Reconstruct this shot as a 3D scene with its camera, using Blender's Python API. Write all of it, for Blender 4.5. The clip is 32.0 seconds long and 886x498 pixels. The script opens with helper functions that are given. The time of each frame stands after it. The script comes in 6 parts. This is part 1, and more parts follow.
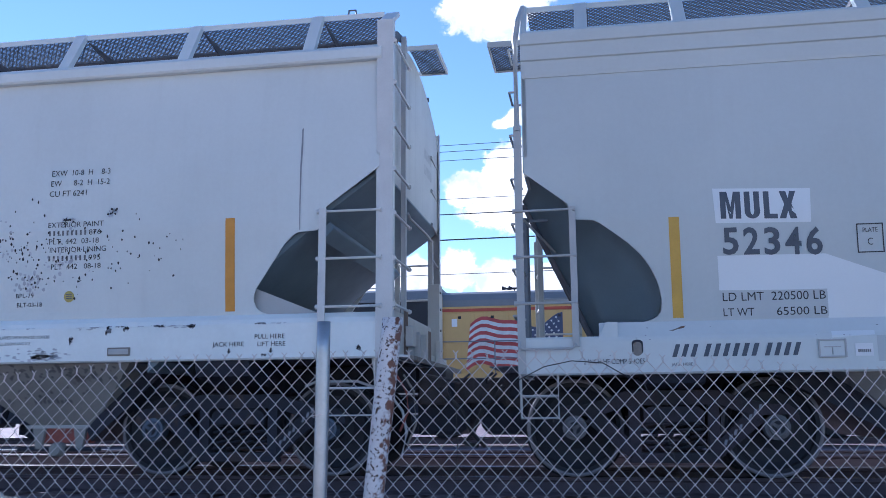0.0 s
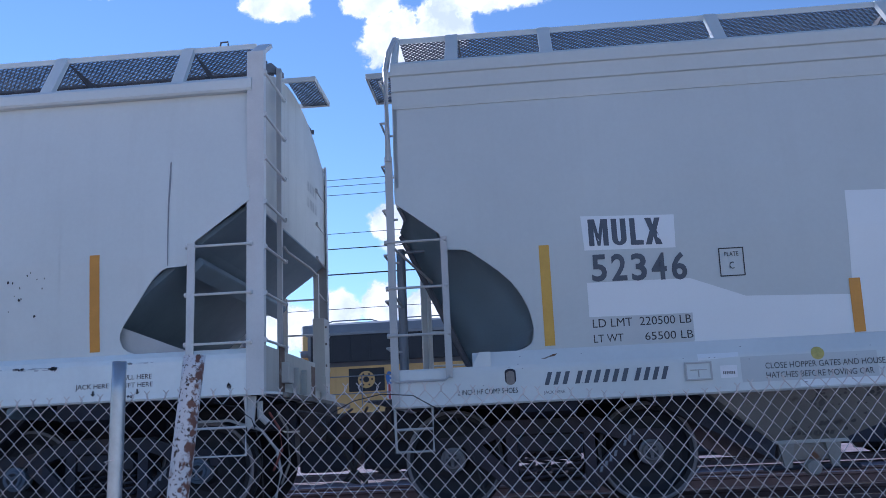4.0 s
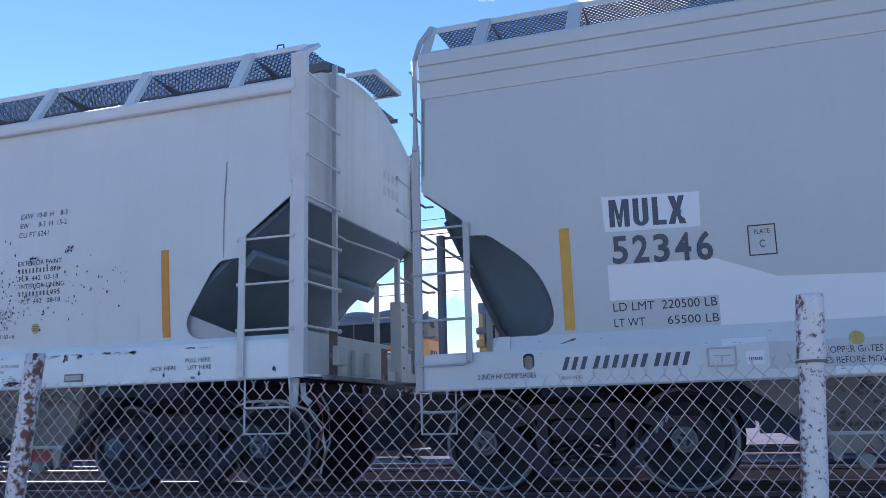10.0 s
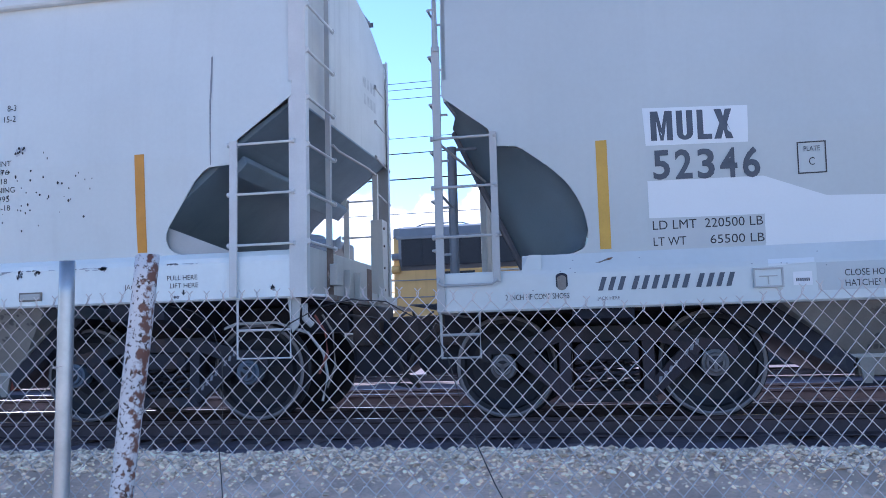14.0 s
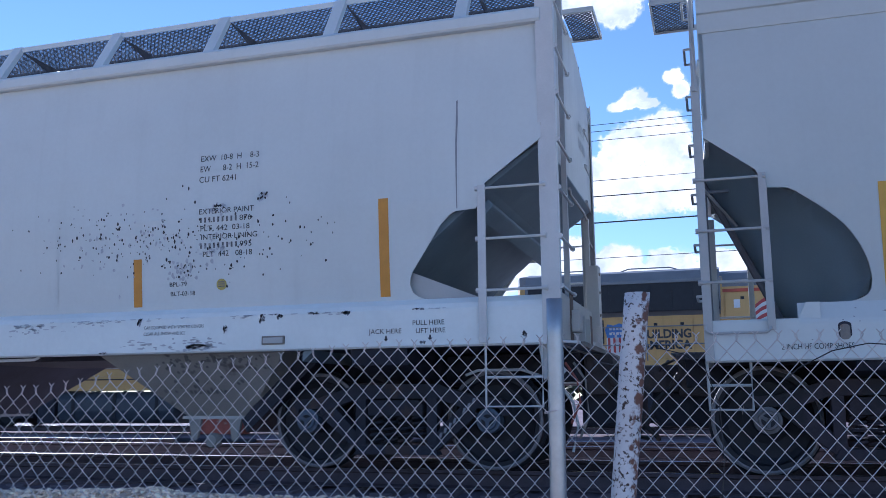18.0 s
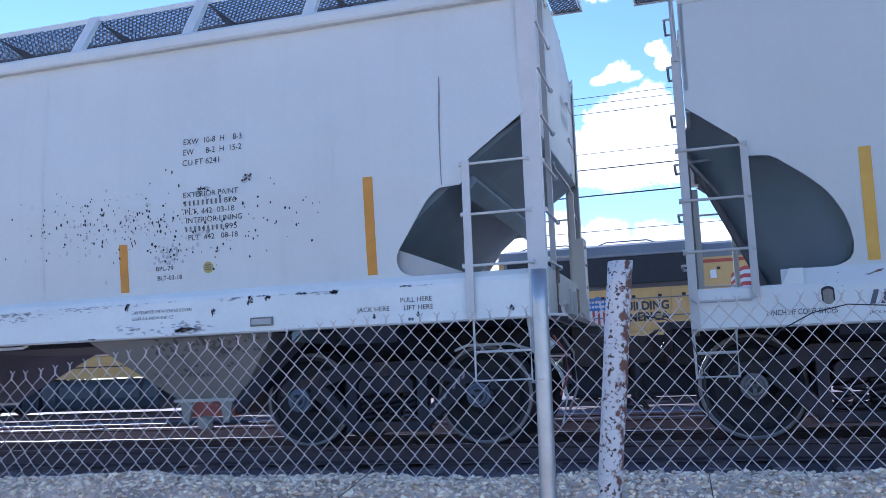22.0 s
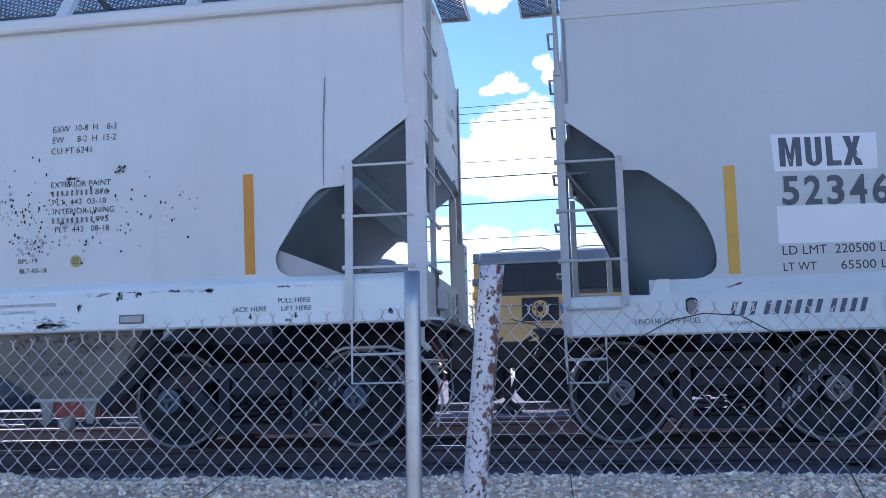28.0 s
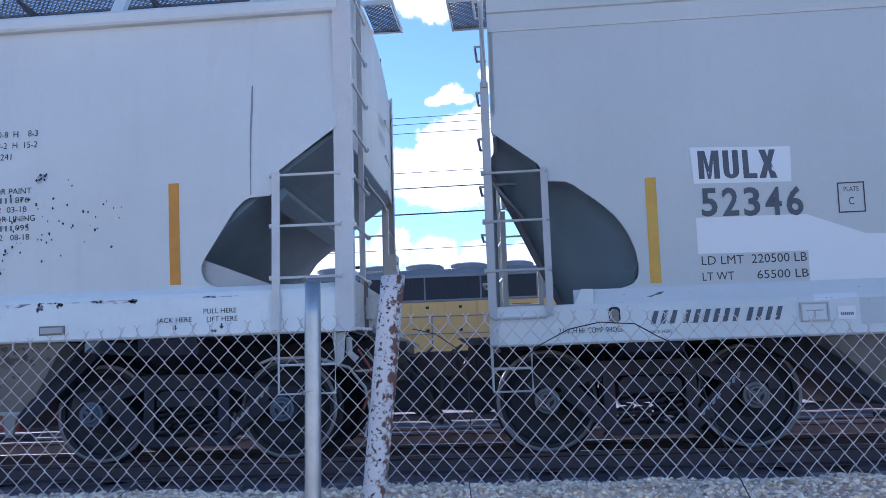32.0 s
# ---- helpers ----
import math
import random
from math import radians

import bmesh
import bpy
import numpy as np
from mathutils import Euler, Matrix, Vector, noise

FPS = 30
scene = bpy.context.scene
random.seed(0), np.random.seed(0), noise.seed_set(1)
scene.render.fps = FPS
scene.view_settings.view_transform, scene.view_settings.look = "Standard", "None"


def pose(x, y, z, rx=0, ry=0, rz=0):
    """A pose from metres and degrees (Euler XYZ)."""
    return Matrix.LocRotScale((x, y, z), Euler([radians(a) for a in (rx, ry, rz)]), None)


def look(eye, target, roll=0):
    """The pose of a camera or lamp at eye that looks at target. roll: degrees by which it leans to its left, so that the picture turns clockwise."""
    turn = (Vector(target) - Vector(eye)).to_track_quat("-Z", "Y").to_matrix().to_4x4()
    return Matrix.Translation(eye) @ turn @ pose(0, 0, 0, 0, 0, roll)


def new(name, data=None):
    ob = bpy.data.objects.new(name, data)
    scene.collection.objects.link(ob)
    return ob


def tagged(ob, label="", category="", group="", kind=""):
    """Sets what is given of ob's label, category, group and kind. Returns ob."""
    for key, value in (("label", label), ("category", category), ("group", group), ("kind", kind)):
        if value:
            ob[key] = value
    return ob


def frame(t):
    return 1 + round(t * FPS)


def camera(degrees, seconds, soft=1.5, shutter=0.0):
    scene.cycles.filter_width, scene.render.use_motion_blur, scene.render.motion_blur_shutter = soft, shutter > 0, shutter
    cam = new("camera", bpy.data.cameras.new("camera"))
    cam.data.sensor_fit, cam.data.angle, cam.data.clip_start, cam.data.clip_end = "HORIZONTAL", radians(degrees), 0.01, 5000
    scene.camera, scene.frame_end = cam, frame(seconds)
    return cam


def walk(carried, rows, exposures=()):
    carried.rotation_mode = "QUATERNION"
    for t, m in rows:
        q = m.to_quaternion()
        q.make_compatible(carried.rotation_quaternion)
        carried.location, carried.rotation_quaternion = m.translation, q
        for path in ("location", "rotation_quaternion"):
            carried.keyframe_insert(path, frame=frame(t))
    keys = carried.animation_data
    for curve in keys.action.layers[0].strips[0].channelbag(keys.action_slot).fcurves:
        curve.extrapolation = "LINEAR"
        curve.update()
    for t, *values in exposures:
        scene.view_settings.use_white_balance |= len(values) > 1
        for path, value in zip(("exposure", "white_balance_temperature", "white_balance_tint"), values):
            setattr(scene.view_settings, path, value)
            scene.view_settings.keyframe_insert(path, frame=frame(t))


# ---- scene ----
cam = camera(53.2, 32.0, soft=0.65)
PATH = [
    (0, (0.274, -9.473, 0.615), (-0.045, -7.532, 0.976), -0.4),
    (0.5, (0.276, -9.47, 0.613), (-0.055, -7.53, 0.969), -0.3),
    (1, (0.272, -9.458, 0.613), (-0.059, -7.516, 0.958), -0.2),
    (1.5, (0.265, -9.456, 0.611), (-0.053, -7.51, 0.946), -0.3),
    (2, (0.268, -9.455, 0.613), (-0.03, -7.507, 0.953), -0.5),
    (2.5, (0.271, -9.454, 0.612), (0.001, -7.505, 0.971), -0.8),
    (3, (0.325, -9.413, 0.628), (0.097, -7.466, 1.022), -1.2),
    (3.5, (0.568, -9.419, 0.621), (0.38, -7.474, 1.047), -2.0),
    (4, (0.74, -9.334, 0.614), (0.591, -7.386, 1.042), -2.6),
    (4.5, (0.907, -9.241, 0.628), (0.767, -7.29, 1.045), -3.1),
    (6.5, (1.928, -9.053, 0.652), (1.532, -7.137, 1.07), -2.9),
    (7, (2.221, -9.071, 0.655), (1.766, -7.172, 1.091), -2.8),
    (7.5, (2.456, -8.951, 0.643), (1.952, -7.065, 1.081), -2.6),
    (8, (2.64, -8.907, 0.677), (2.09, -7.032, 1.104), -2.4),
    (8.5, (2.722, -8.913, 0.697), (2.128, -7.048, 1.107), -2.1),
    (9, (2.742, -8.982, 0.687), (2.12, -7.122, 1.079), -1.8),
    (9.5, (2.676, -9.061, 0.658), (2.045, -7.202, 1.041), -1.7),
    (10, (2.505, -9.094, 0.645), (1.865, -7.239, 1.031), -1.4),
    (10.5, (2.367, -9.094, 0.637), (1.727, -7.238, 1.018), -1.3),
    (11, (2.186, -8.99, 0.63), (1.504, -7.145, 0.99), -1.4),
    (11.5, (2.002, -8.919, 0.619), (1.3, -7.066, 0.891), -1.6),
    (12, (1.765, -8.925, 0.637), (1.098, -7.048, 0.819), -1.2),
    (12.5, (1.576, -8.946, 0.609), (0.849, -7.09, 0.763), -0.5),
    (13, (1.362, -8.897, 0.626), (0.652, -7.037, 0.817), -0.8),
    (13.5, (1.239, -8.861, 0.635), (0.687, -6.949, 0.84), -1.6),
    (15.5, (0.671, -8.772, 0.615), (0.474, -6.81, 0.946), 0.2),
    (16, (0.459, -8.817, 0.602), (0.185, -6.872, 0.982), 0.9),
    (16.5, (0.255, -8.935, 0.605), (-0.083, -7.005, 1.003), 0.8),
    (17, (0.069, -8.891, 0.611), (-0.311, -6.965, 0.991), 0.1),
    (17.5, (-0.146, -8.873, 0.677), (-0.562, -6.947, 1.023), -0.7),
    (18, (-0.275, -8.971, 0.641), (-0.85, -7.085, 0.978), -0.4),
    (18.5, (-0.327, -9.012, 0.648), (-1.17, -7.215, 0.893), -0.9),
    (19, (-0.302, -9.011, 0.644), (-1.17, -7.22, 0.839), -1.6),
    (19.5, (-0.293, -8.988, 0.641), (-1.082, -7.158, 0.809), -1.3),
    (20, (-0.293, -8.974, 0.634), (-1.025, -7.123, 0.826), -1.3),
    (20.5, (-0.271, -9.011, 0.627), (-0.931, -7.139, 0.867), -1.5),
    (21, (-0.267, -8.998, 0.627), (-0.863, -7.108, 0.895), -1.7),
    (21.5, (-0.265, -8.982, 0.624), (-0.828, -7.084, 0.906), -1.9),
    (22, (-0.261, -8.987, 0.622), (-0.811, -7.086, 0.91), -2.1),
    (22.5, (-0.266, -8.976, 0.619), (-0.824, -7.078, 0.91), -2.1),
    (23, (-0.258, -8.993, 0.619), (-0.824, -7.097, 0.912), -2.2),
    (23.5, (-0.26, -8.993, 0.62), (-0.821, -7.095, 0.914), -2.2),
    (24, (-0.262, -8.986, 0.618), (-0.796, -7.081, 0.913), -2.0),
    (24.5, (-0.254, -8.967, 0.613), (-0.74, -7.049, 0.909), -1.8),
    (25, (-0.248, -8.978, 0.615), (-0.679, -7.046, 0.901), -1.6),
    (25.5, (-0.223, -8.963, 0.616), (-0.596, -7.017, 0.884), -1.5),
    (27.5, (-0.221, -8.971, 0.611), (-0.516, -7.013, 0.894), -1.6),
    (28, (-0.226, -8.984, 0.61), (-0.522, -7.027, 0.9), -1.3),
    (28.5, (-0.199, -8.982, 0.604), (-0.495, -7.026, 0.897), -0.9),
    (29, (-0.086, -8.972, 0.604), (-0.378, -7.015, 0.891), -0.9),
    (29.5, (-0.019, -8.998, 0.608), (-0.298, -7.039, 0.899), -1.2),
    (30, (-0.036, -9.004, 0.604), (-0.294, -7.043, 0.9), -1.5),
    (30.5, (-0.059, -8.997, 0.602), (-0.287, -7.034, 0.907), -1.7),
    (31, (-0.057, -9.011, 0.603), (-0.261, -7.046, 0.914), -1.8),
    (31.5, (-0.061, -9.009, 0.6), (-0.248, -7.042, 0.911), -1.8),
    (32, (-0.068, -8.997, 0.602), (-0.241, -7.029, 0.911), -1.8),
]
EXPOSURES = [(0, 1.13, 5330, 18), (2, 1.17, 5330, 18), (3, 1.02, 5330, 18), (4.5, 0.81, 5280, 18), (8, 0.91, 5280, 18), (9, 1.03, 5280, 18), (10, 1.04, 5300, 18), (11, 1.06, 5330, 18), (12, 1.48, 5400, 18), (12.5, 1.62, 5420, 18),
             (13.5, 1.62, 5420, 18), (16, 1.19, 5310, 18), (17, 1.16, 5290, 18), (18, 0.90, 5260, 18), (19, 1.24, 5330, 18), (20, 1.46, 5350, 18), (22, 1.40, 5350, 18), (24, 1.36, 5350, 18), (28, 1.34, 5330, 18), (32, 1.29, 5330, 18)]
walk(cam, [(t, look(eye, target, roll)) for t, eye, target, roll in PATH], EXPOSURES)

# ---- world and sun ----
SUN_AZ, SUN_EL = -42.0, 24.0     # degrees from +y towards +x, and above the horizon
world = bpy.data.worlds.new("sky")
scene.world = world
world.use_nodes = True
wn = world.node_tree
sky = wn.nodes.new("ShaderNodeTexSky")
sky.sky_type, sky.sun_disc = "NISHITA", False
sky.sun_elevation, sky.sun_rotation = radians(SUN_EL), radians(SUN_AZ)
sky.air_density, sky.dust_density, sky.ozone_density = 1.0, 0.0, 3.0
wn.links.new(sky.outputs[0], wn.nodes["Background"].inputs[0])
wn.nodes["Background"].inputs[1].default_value = 0.084
sun = new("sun", bpy.data.lights.new("sun", "SUN"))
sun.data.energy, sun.data.angle, sun.data.color = 5.0, radians(0.8), (1.0, 0.95, 0.88)
sd = Vector((math.sin(radians(SUN_AZ)) * math.cos(radians(SUN_EL)), math.cos(radians(SUN_AZ)) * math.cos(radians(SUN_EL)), math.sin(radians(SUN_EL))))
sun.matrix_world = look(sd * 50, (0, 0, 0))


# ---- materials ----
def mat(name, base, rough=0.6, metal=0.0, var=0.15, scale=3.0, bump=0.1, stain=None, stain_at=0.62, stain_scale=1.2, fine=60.0, island=0.0, emit=0.0, streak=0.0, stain2=None, spec=0.5):
    m = bpy.data.materials.new(name)
    m.use_nodes = True
    nt = m.node_tree
    N, L = nt.nodes, nt.links
    b = N["Principled BSDF"]
    b.inputs["Roughness"].default_value, b.inputs["Metallic"].default_value, b.inputs["Specular IOR Level"].default_value = rough, metal, spec
    tc = N.new("ShaderNodeTexCoord")
    def noise_node(sc, detail=6.0, src=None):
        n = N.new("ShaderNodeTexNoise")
        n.inputs["Scale"].default_value, n.inputs["Detail"].default_value, n.inputs["Roughness"].default_value = sc, detail, 0.6
        L.new(src or tc.outputs["Object"], n.inputs["Vector"])
        return n
    n1, n2 = noise_node(scale), noise_node(fine, 3.0)
    mix = N.new("ShaderNodeMix")
    mix.data_type = "RGBA"
    dark = tuple(c * (1 - var) for c in base)
    lite = tuple(min(1, c * (1 + var)) for c in base)
    mix.inputs[6].default_value, mix.inputs[7].default_value = (*dark, 1), (*lite, 1)
    add = N.new("ShaderNodeMath")
    add.operation = "MULTIPLY_ADD"
    L.new(n2.outputs["Fac"], add.inputs[0])
    add.inputs[1].default_value = 0.35
    L.new(n1.outputs["Fac"], add.inputs[2])
    ramp = N.new("ShaderNodeMapRange")
    ramp.inputs[1].default_value, ramp.inputs[2].default_value = 0.45, 0.9
    L.new(add.outputs[0], ramp.inputs[0])
    L.new(ramp.outputs[0], mix.inputs[0])
    out = mix.outputs[2]
    if streak:
        mp = N.new("ShaderNodeMapping")
        mp.inputs["Scale"].default_value = (3.0, 3.0, 0.12)
        L.new(tc.outputs["Object"], mp.inputs["Vector"])
        n4 = noise_node(2.2, 5.0, mp.outputs[0])
        r4 = N.new("ShaderNodeMapRange")
        r4.inputs[1].default_value, r4.inputs[2].default_value, r4.inputs[4].default_value = 0.52, 0.8, streak
        L.new(n4.outputs["Fac"], r4.inputs[0])
        m4 = N.new("ShaderNodeMix")
        m4.data_type = "RGBA"
        m4.inputs[7].default_value = (*(c * 0.55 for c in base), 1)
        L.new(out, m4.inputs[6])
        L.new(r4.outputs[0], m4.inputs[0])
        out = m4.outputs[2]
    for colour, at, size in ([(stain, stain_at, stain_scale)] if stain else []) + ([stain2] if stain2 else []):
        n3 = noise_node(size, 8.0)
        r3 = N.new("ShaderNodeMapRange")
        r3.inputs[1].default_value, r3.inputs[2].default_value = at, at + 0.06
        L.new(n3.outputs["Fac"], r3.inputs[0])
        m3 = N.new("ShaderNodeMix")
        m3.data_type = "RGBA"
        m3.inputs[7].default_value = (*colour, 1)
        L.new(out, m3.inputs[6])
        L.new(r3.outputs[0], m3.inputs[0])
        out = m3.outputs[2]
    if island:
        g = N.new("ShaderNodeNewGeometry")
        o = N.new("ShaderNodeObjectInfo")
        sm = N.new("ShaderNodeMath")
        L.new(g.outputs["Random Per Island"], sm.inputs[0])
        L.new(o.outputs["Random"], sm.inputs[1])
        fr = N.new("ShaderNodeMath")
        fr.operation = "FRACT"
        L.new(sm.outputs[0], fr.inputs[0])
        r5 = N.new("ShaderNodeMapRange")
        r5.inputs[3].default_value, r5.inputs[4].default_value = 1 - island, 1 + island
        L.new(fr.outputs[0], r5.inputs[0])
        mu = N.new("ShaderNodeVectorMath")
        mu.operation = "SCALE"
        L.new(out, mu.inputs[0])
        L.new(r5.outputs[0], mu.inputs["Scale"])
        out = mu.outputs[0]
    L.new(out, b.inputs["Base Color"])
    if emit:
        L.new(out, b.inputs["Emission Color"])
        b.inputs["Emission Strength"].default_value = emit
    if bump:
        bp = N.new("ShaderNodeBump")
        bp.inputs["Strength"].default_value, bp.inputs["Distance"].default_value = bump, 0.01
        L.new(add.outputs[0], bp.inputs["Height"])
        L.new(bp.outputs[0], b.inputs["Normal"])
    return m


M_WHITE = mat("left car paint", (0.595, 0.64, 0.645), 0.42, 0, 0.05, 0.8, 0.03, streak=0.10, fine=25)
# sill paints: whiter, and raised for the light their tilted tops catch
M_WSILL = mat("left sill paint", (0.72, 0.77, 0.775), 0.34, 0, 0.06, 1.5, 0.05, stain=(0.36, 0.37, 0.4), stain_at=0.70, stain_scale=2.2, fine=20)
M_GREY = mat("right car paint", (0.485, 0.53, 0.535), 0.42, 0, 0.05, 0.7, 0.03, streak=0.08, fine=25)
M_GSILL = mat("right sill paint", (0.57, 0.61, 0.615), 0.34, 0, 0.05, 1.2, 0.04, fine=20)
M_PATCH = mat("fresh white patch paint", (0.69, 0.73, 0.755), 0.34, 0, 0.03, 1.0, 0.02)
M_PATCHG = mat("fresh grey patch paint", (0.475, 0.51, 0.525), 0.4, 0, 0.04, 1.0, 0.02)
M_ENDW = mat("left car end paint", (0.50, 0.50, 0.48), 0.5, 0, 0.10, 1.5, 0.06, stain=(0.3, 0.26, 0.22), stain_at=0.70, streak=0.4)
# car grey darkened and blued: the shade in the end cut-out is in this colour
M_SLOPER = mat("right slope shaded grey", (0.31, 0.405, 0.465), 0.5, 0, 0.08, 1.3, 0.04)
M_PIPEG = mat("blue grey pipe paint", (0.15, 0.17, 0.20), 0.5, 0, 0.12, 4, 0.05)
# left slope sheet: its shade is painted in as a dark teal grey
M_SLOPE = mat("slope sheet shade tone", (0.175, 0.24, 0.29), 0.6, 0, 0.14, 1.3, 0.08, streak=0.3)
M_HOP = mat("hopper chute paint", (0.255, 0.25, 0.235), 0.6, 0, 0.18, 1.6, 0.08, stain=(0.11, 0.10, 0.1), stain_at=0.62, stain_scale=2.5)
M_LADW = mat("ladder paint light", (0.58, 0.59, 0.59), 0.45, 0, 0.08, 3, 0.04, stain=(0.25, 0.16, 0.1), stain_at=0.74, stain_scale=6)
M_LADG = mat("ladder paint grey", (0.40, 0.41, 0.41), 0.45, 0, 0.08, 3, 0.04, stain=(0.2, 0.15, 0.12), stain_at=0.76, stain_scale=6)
M_RUSTY = mat("worn grey brown steel", (0.22, 0.20, 0.18), 0.7, 0.1, 0.3, 4, 0.15, stain=(0.16, 0.08, 0.045), stain_at=0.58, stain_scale=5)
M_RUSTP = mat("rust-stained paint", (0.15, 0.105, 0.085), 0.75, 0, 0.3, 6, 0.1, stain=(0.36, 0.33, 0.30), stain_at=0.58, stain_scale=5)
M_COUPLER = mat("dark oily cast steel", (0.055, 0.046, 0.048), 0.7, 0.1, 0.4, 5, 0.2, stain=(0.10, 0.07, 0.055), stain_at=0.66, stain_scale=6)
# steels below the cars: grime, plus the navy of their deep shade in the colour
M_DARK = mat("grimy shade-tinted steel", (0.019, 0.022, 0.036), 0.7, 0.1, 0.35, 5, 0.2, stain=(0.038, 0.040, 0.052), stain_at=0.6, stain_scale=4)
M_HOPSHADE = mat("hopper slope shade", (0.028, 0.038, 0.062), 0.65, 0, 0.3, 3, 0.08)
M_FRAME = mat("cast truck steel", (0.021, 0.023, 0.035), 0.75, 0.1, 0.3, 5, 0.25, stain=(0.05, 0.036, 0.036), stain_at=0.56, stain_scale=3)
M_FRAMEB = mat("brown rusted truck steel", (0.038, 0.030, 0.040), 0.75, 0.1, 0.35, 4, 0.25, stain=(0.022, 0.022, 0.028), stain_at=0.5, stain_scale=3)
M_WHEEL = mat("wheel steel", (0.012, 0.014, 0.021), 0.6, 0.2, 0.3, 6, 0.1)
M_RIM = mat("worn wheel rim", (0.18, 0.175, 0.185), 0.5, 0.4, 0.25, 8, 0.08)
M_CAP = mat("bearing cap blue grey", (0.075, 0.105, 0.15), 0.5, 0.1, 0.25, 12, 0.1)
M_CAPG = mat("bearing cap grey", (0.13, 0.13, 0.14), 0.5, 0.2, 0.25, 12, 0.1)
M_GRATE = mat("grating steel", (0.10, 0.105, 0.12), 0.6, 0.2, 0.2, 6, 0.0)
M_ORANGE = mat("orange reflective tape", (0.56, 0.25, 0.03), 0.45, 0, 0.10, 6, 0.03)
M_YELLOW = mat("yellow reflective tape", (0.56, 0.33, 0.045), 0.45, 0, 0.10, 6, 0.03)
M_INK = mat("stencil ink", (0.035, 0.038, 0.045), 0.55, 0, 0.2, 14, 0.0)
M_INK3 = mat("weathered slate ink", (0.072, 0.088, 0.115), 0.55, 0, 0.15, 9, 0.0)
M_INK2 = mat("faded stencil ink", (0.13, 0.135, 0.15), 0.55, 0, 0.3, 14, 0.0)
M_SPOT = mat("black splatter", (0.022, 0.023, 0.03), 0.5, 0, 0.2, 20, 0.0)
M_SMEAR = mat("scuff smear", (0.23, 0.245, 0.28), 0.6, 0, 0.3, 9, 0.0)
M_SMEAR2 = mat("pale rubbed smear", (0.45, 0.475, 0.52), 0.55, 0, 0.2, 12, 0.0)
M_GRIME = mat("dark grime on chute", (0.13, 0.13, 0.135), 0.7, 0, 0.3, 12, 0.0)
M_STICK = mat("yellow sticker", (0.42, 0.36, 0.10), 0.5, 0, 0.2, 40, 0.0)
M_PAPER = mat("white sticker", (0.72, 0.73, 0.75), 0.4, 0, 0.05, 10, 0.0)
M_GRAFR = mat("dark red spray paint", (0.16, 0.03, 0.03), 0.5, 0, 0.2, 8, 0.0)
M_GRAFB = mat("blue spray paint", (0.03, 0.04, 0.28), 0.5, 0, 0.2, 8, 0.0)
M_GRAFP = mat("pale spray fill", (0.62, 0.50, 0.42), 0.5, 0, 0.15, 5, 0.0)
M_GATER = mat("faded red gate paint", (0.26, 0.07, 0.055), 0.65, 0, 0.3, 8, 0.1, stain=(0.35, 0.33, 0.3), stain_at=0.62, stain_scale=6)
M_RED = mat("red hose end", (0.2, 0.05, 0.04), 0.5, 0, 0.2, 8, 0.0)
M_RUBBER = mat("black rubber", (0.018, 0.018, 0.02), 0.55, 0, 0.2, 10, 0.05)
M_GALV = mat("galvanised steel", (0.42, 0.44, 0.46), 0.38, 0.75, 0.12, 8, 0.05)
M_WIRE = mat("galvanised fence wire", (0.55, 0.51, 0.50), 0.5, 0.1, 0.15, 8, 0.0)
M_PIPE = mat("peeling white paint over rust", (0.62, 0.61, 0.62), 0.55, 0, 0.10, 8, 0.25, stain=(0.05, 0.025, 0.018), stain_at=0.55, stain_scale=62, fine=140, stain2=((0.17, 0.075, 0.05), 0.615, 16))
M_PIPE2 = mat("chalky white paint with rust", (0.66, 0.66, 0.66), 0.5, 0, 0.08, 8, 0.15, stain=(0.06, 0.03, 0.02), stain_at=0.585, stain_scale=60, fine=140, stain2=((0.13, 0.055, 0.04), 0.60, 13))


def rust_side(m, towards, colour):
    """Rust where the surface faces one way, broken up by noise."""
    N, L = m.node_tree.nodes, m.node_tree.links
    b = N["Principled BSDF"]
    old = b.inputs["Base Color"].links[0].from_socket
    g, dot, n, tc = N.new("ShaderNodeNewGeometry"), N.new("ShaderNodeVectorMath"), N.new("ShaderNodeTexNoise"), N.new("ShaderNodeTexCoord")
    dot.operation = "DOT_PRODUCT"
    dot.inputs[1].default_value = towards
    L.new(g.outputs["Normal"], dot.inputs[0])
    n.inputs["Scale"].default_value, n.inputs["Detail"].default_value = 34.0, 8.0
    L.new(tc.outputs["Object"], n.inputs["Vector"])
    a = N.new("ShaderNodeMath")
    a.operation = "MULTIPLY_ADD"
    a.inputs[1].default_value = 2.6
    L.new(n.outputs["Fac"], a.inputs[0])
    L.new(dot.outputs["Value"], a.inputs[2])
    r = N.new("ShaderNodeMapRange")
    r.inputs[1].default_value, r.inputs[2].default_value = 2.12, 2.42
    L.new(a.outputs[0], r.inputs[0])
    mx = N.new("ShaderNodeMix")
    mx.data_type = "RGBA"
    mx.inputs[7].default_value = (*colour, 1)
    L.new(r.outputs[0], mx.inputs[0])
    L.new(old, mx.inputs[6])
    L.new(mx.outputs[2], b.inputs["Base Color"])


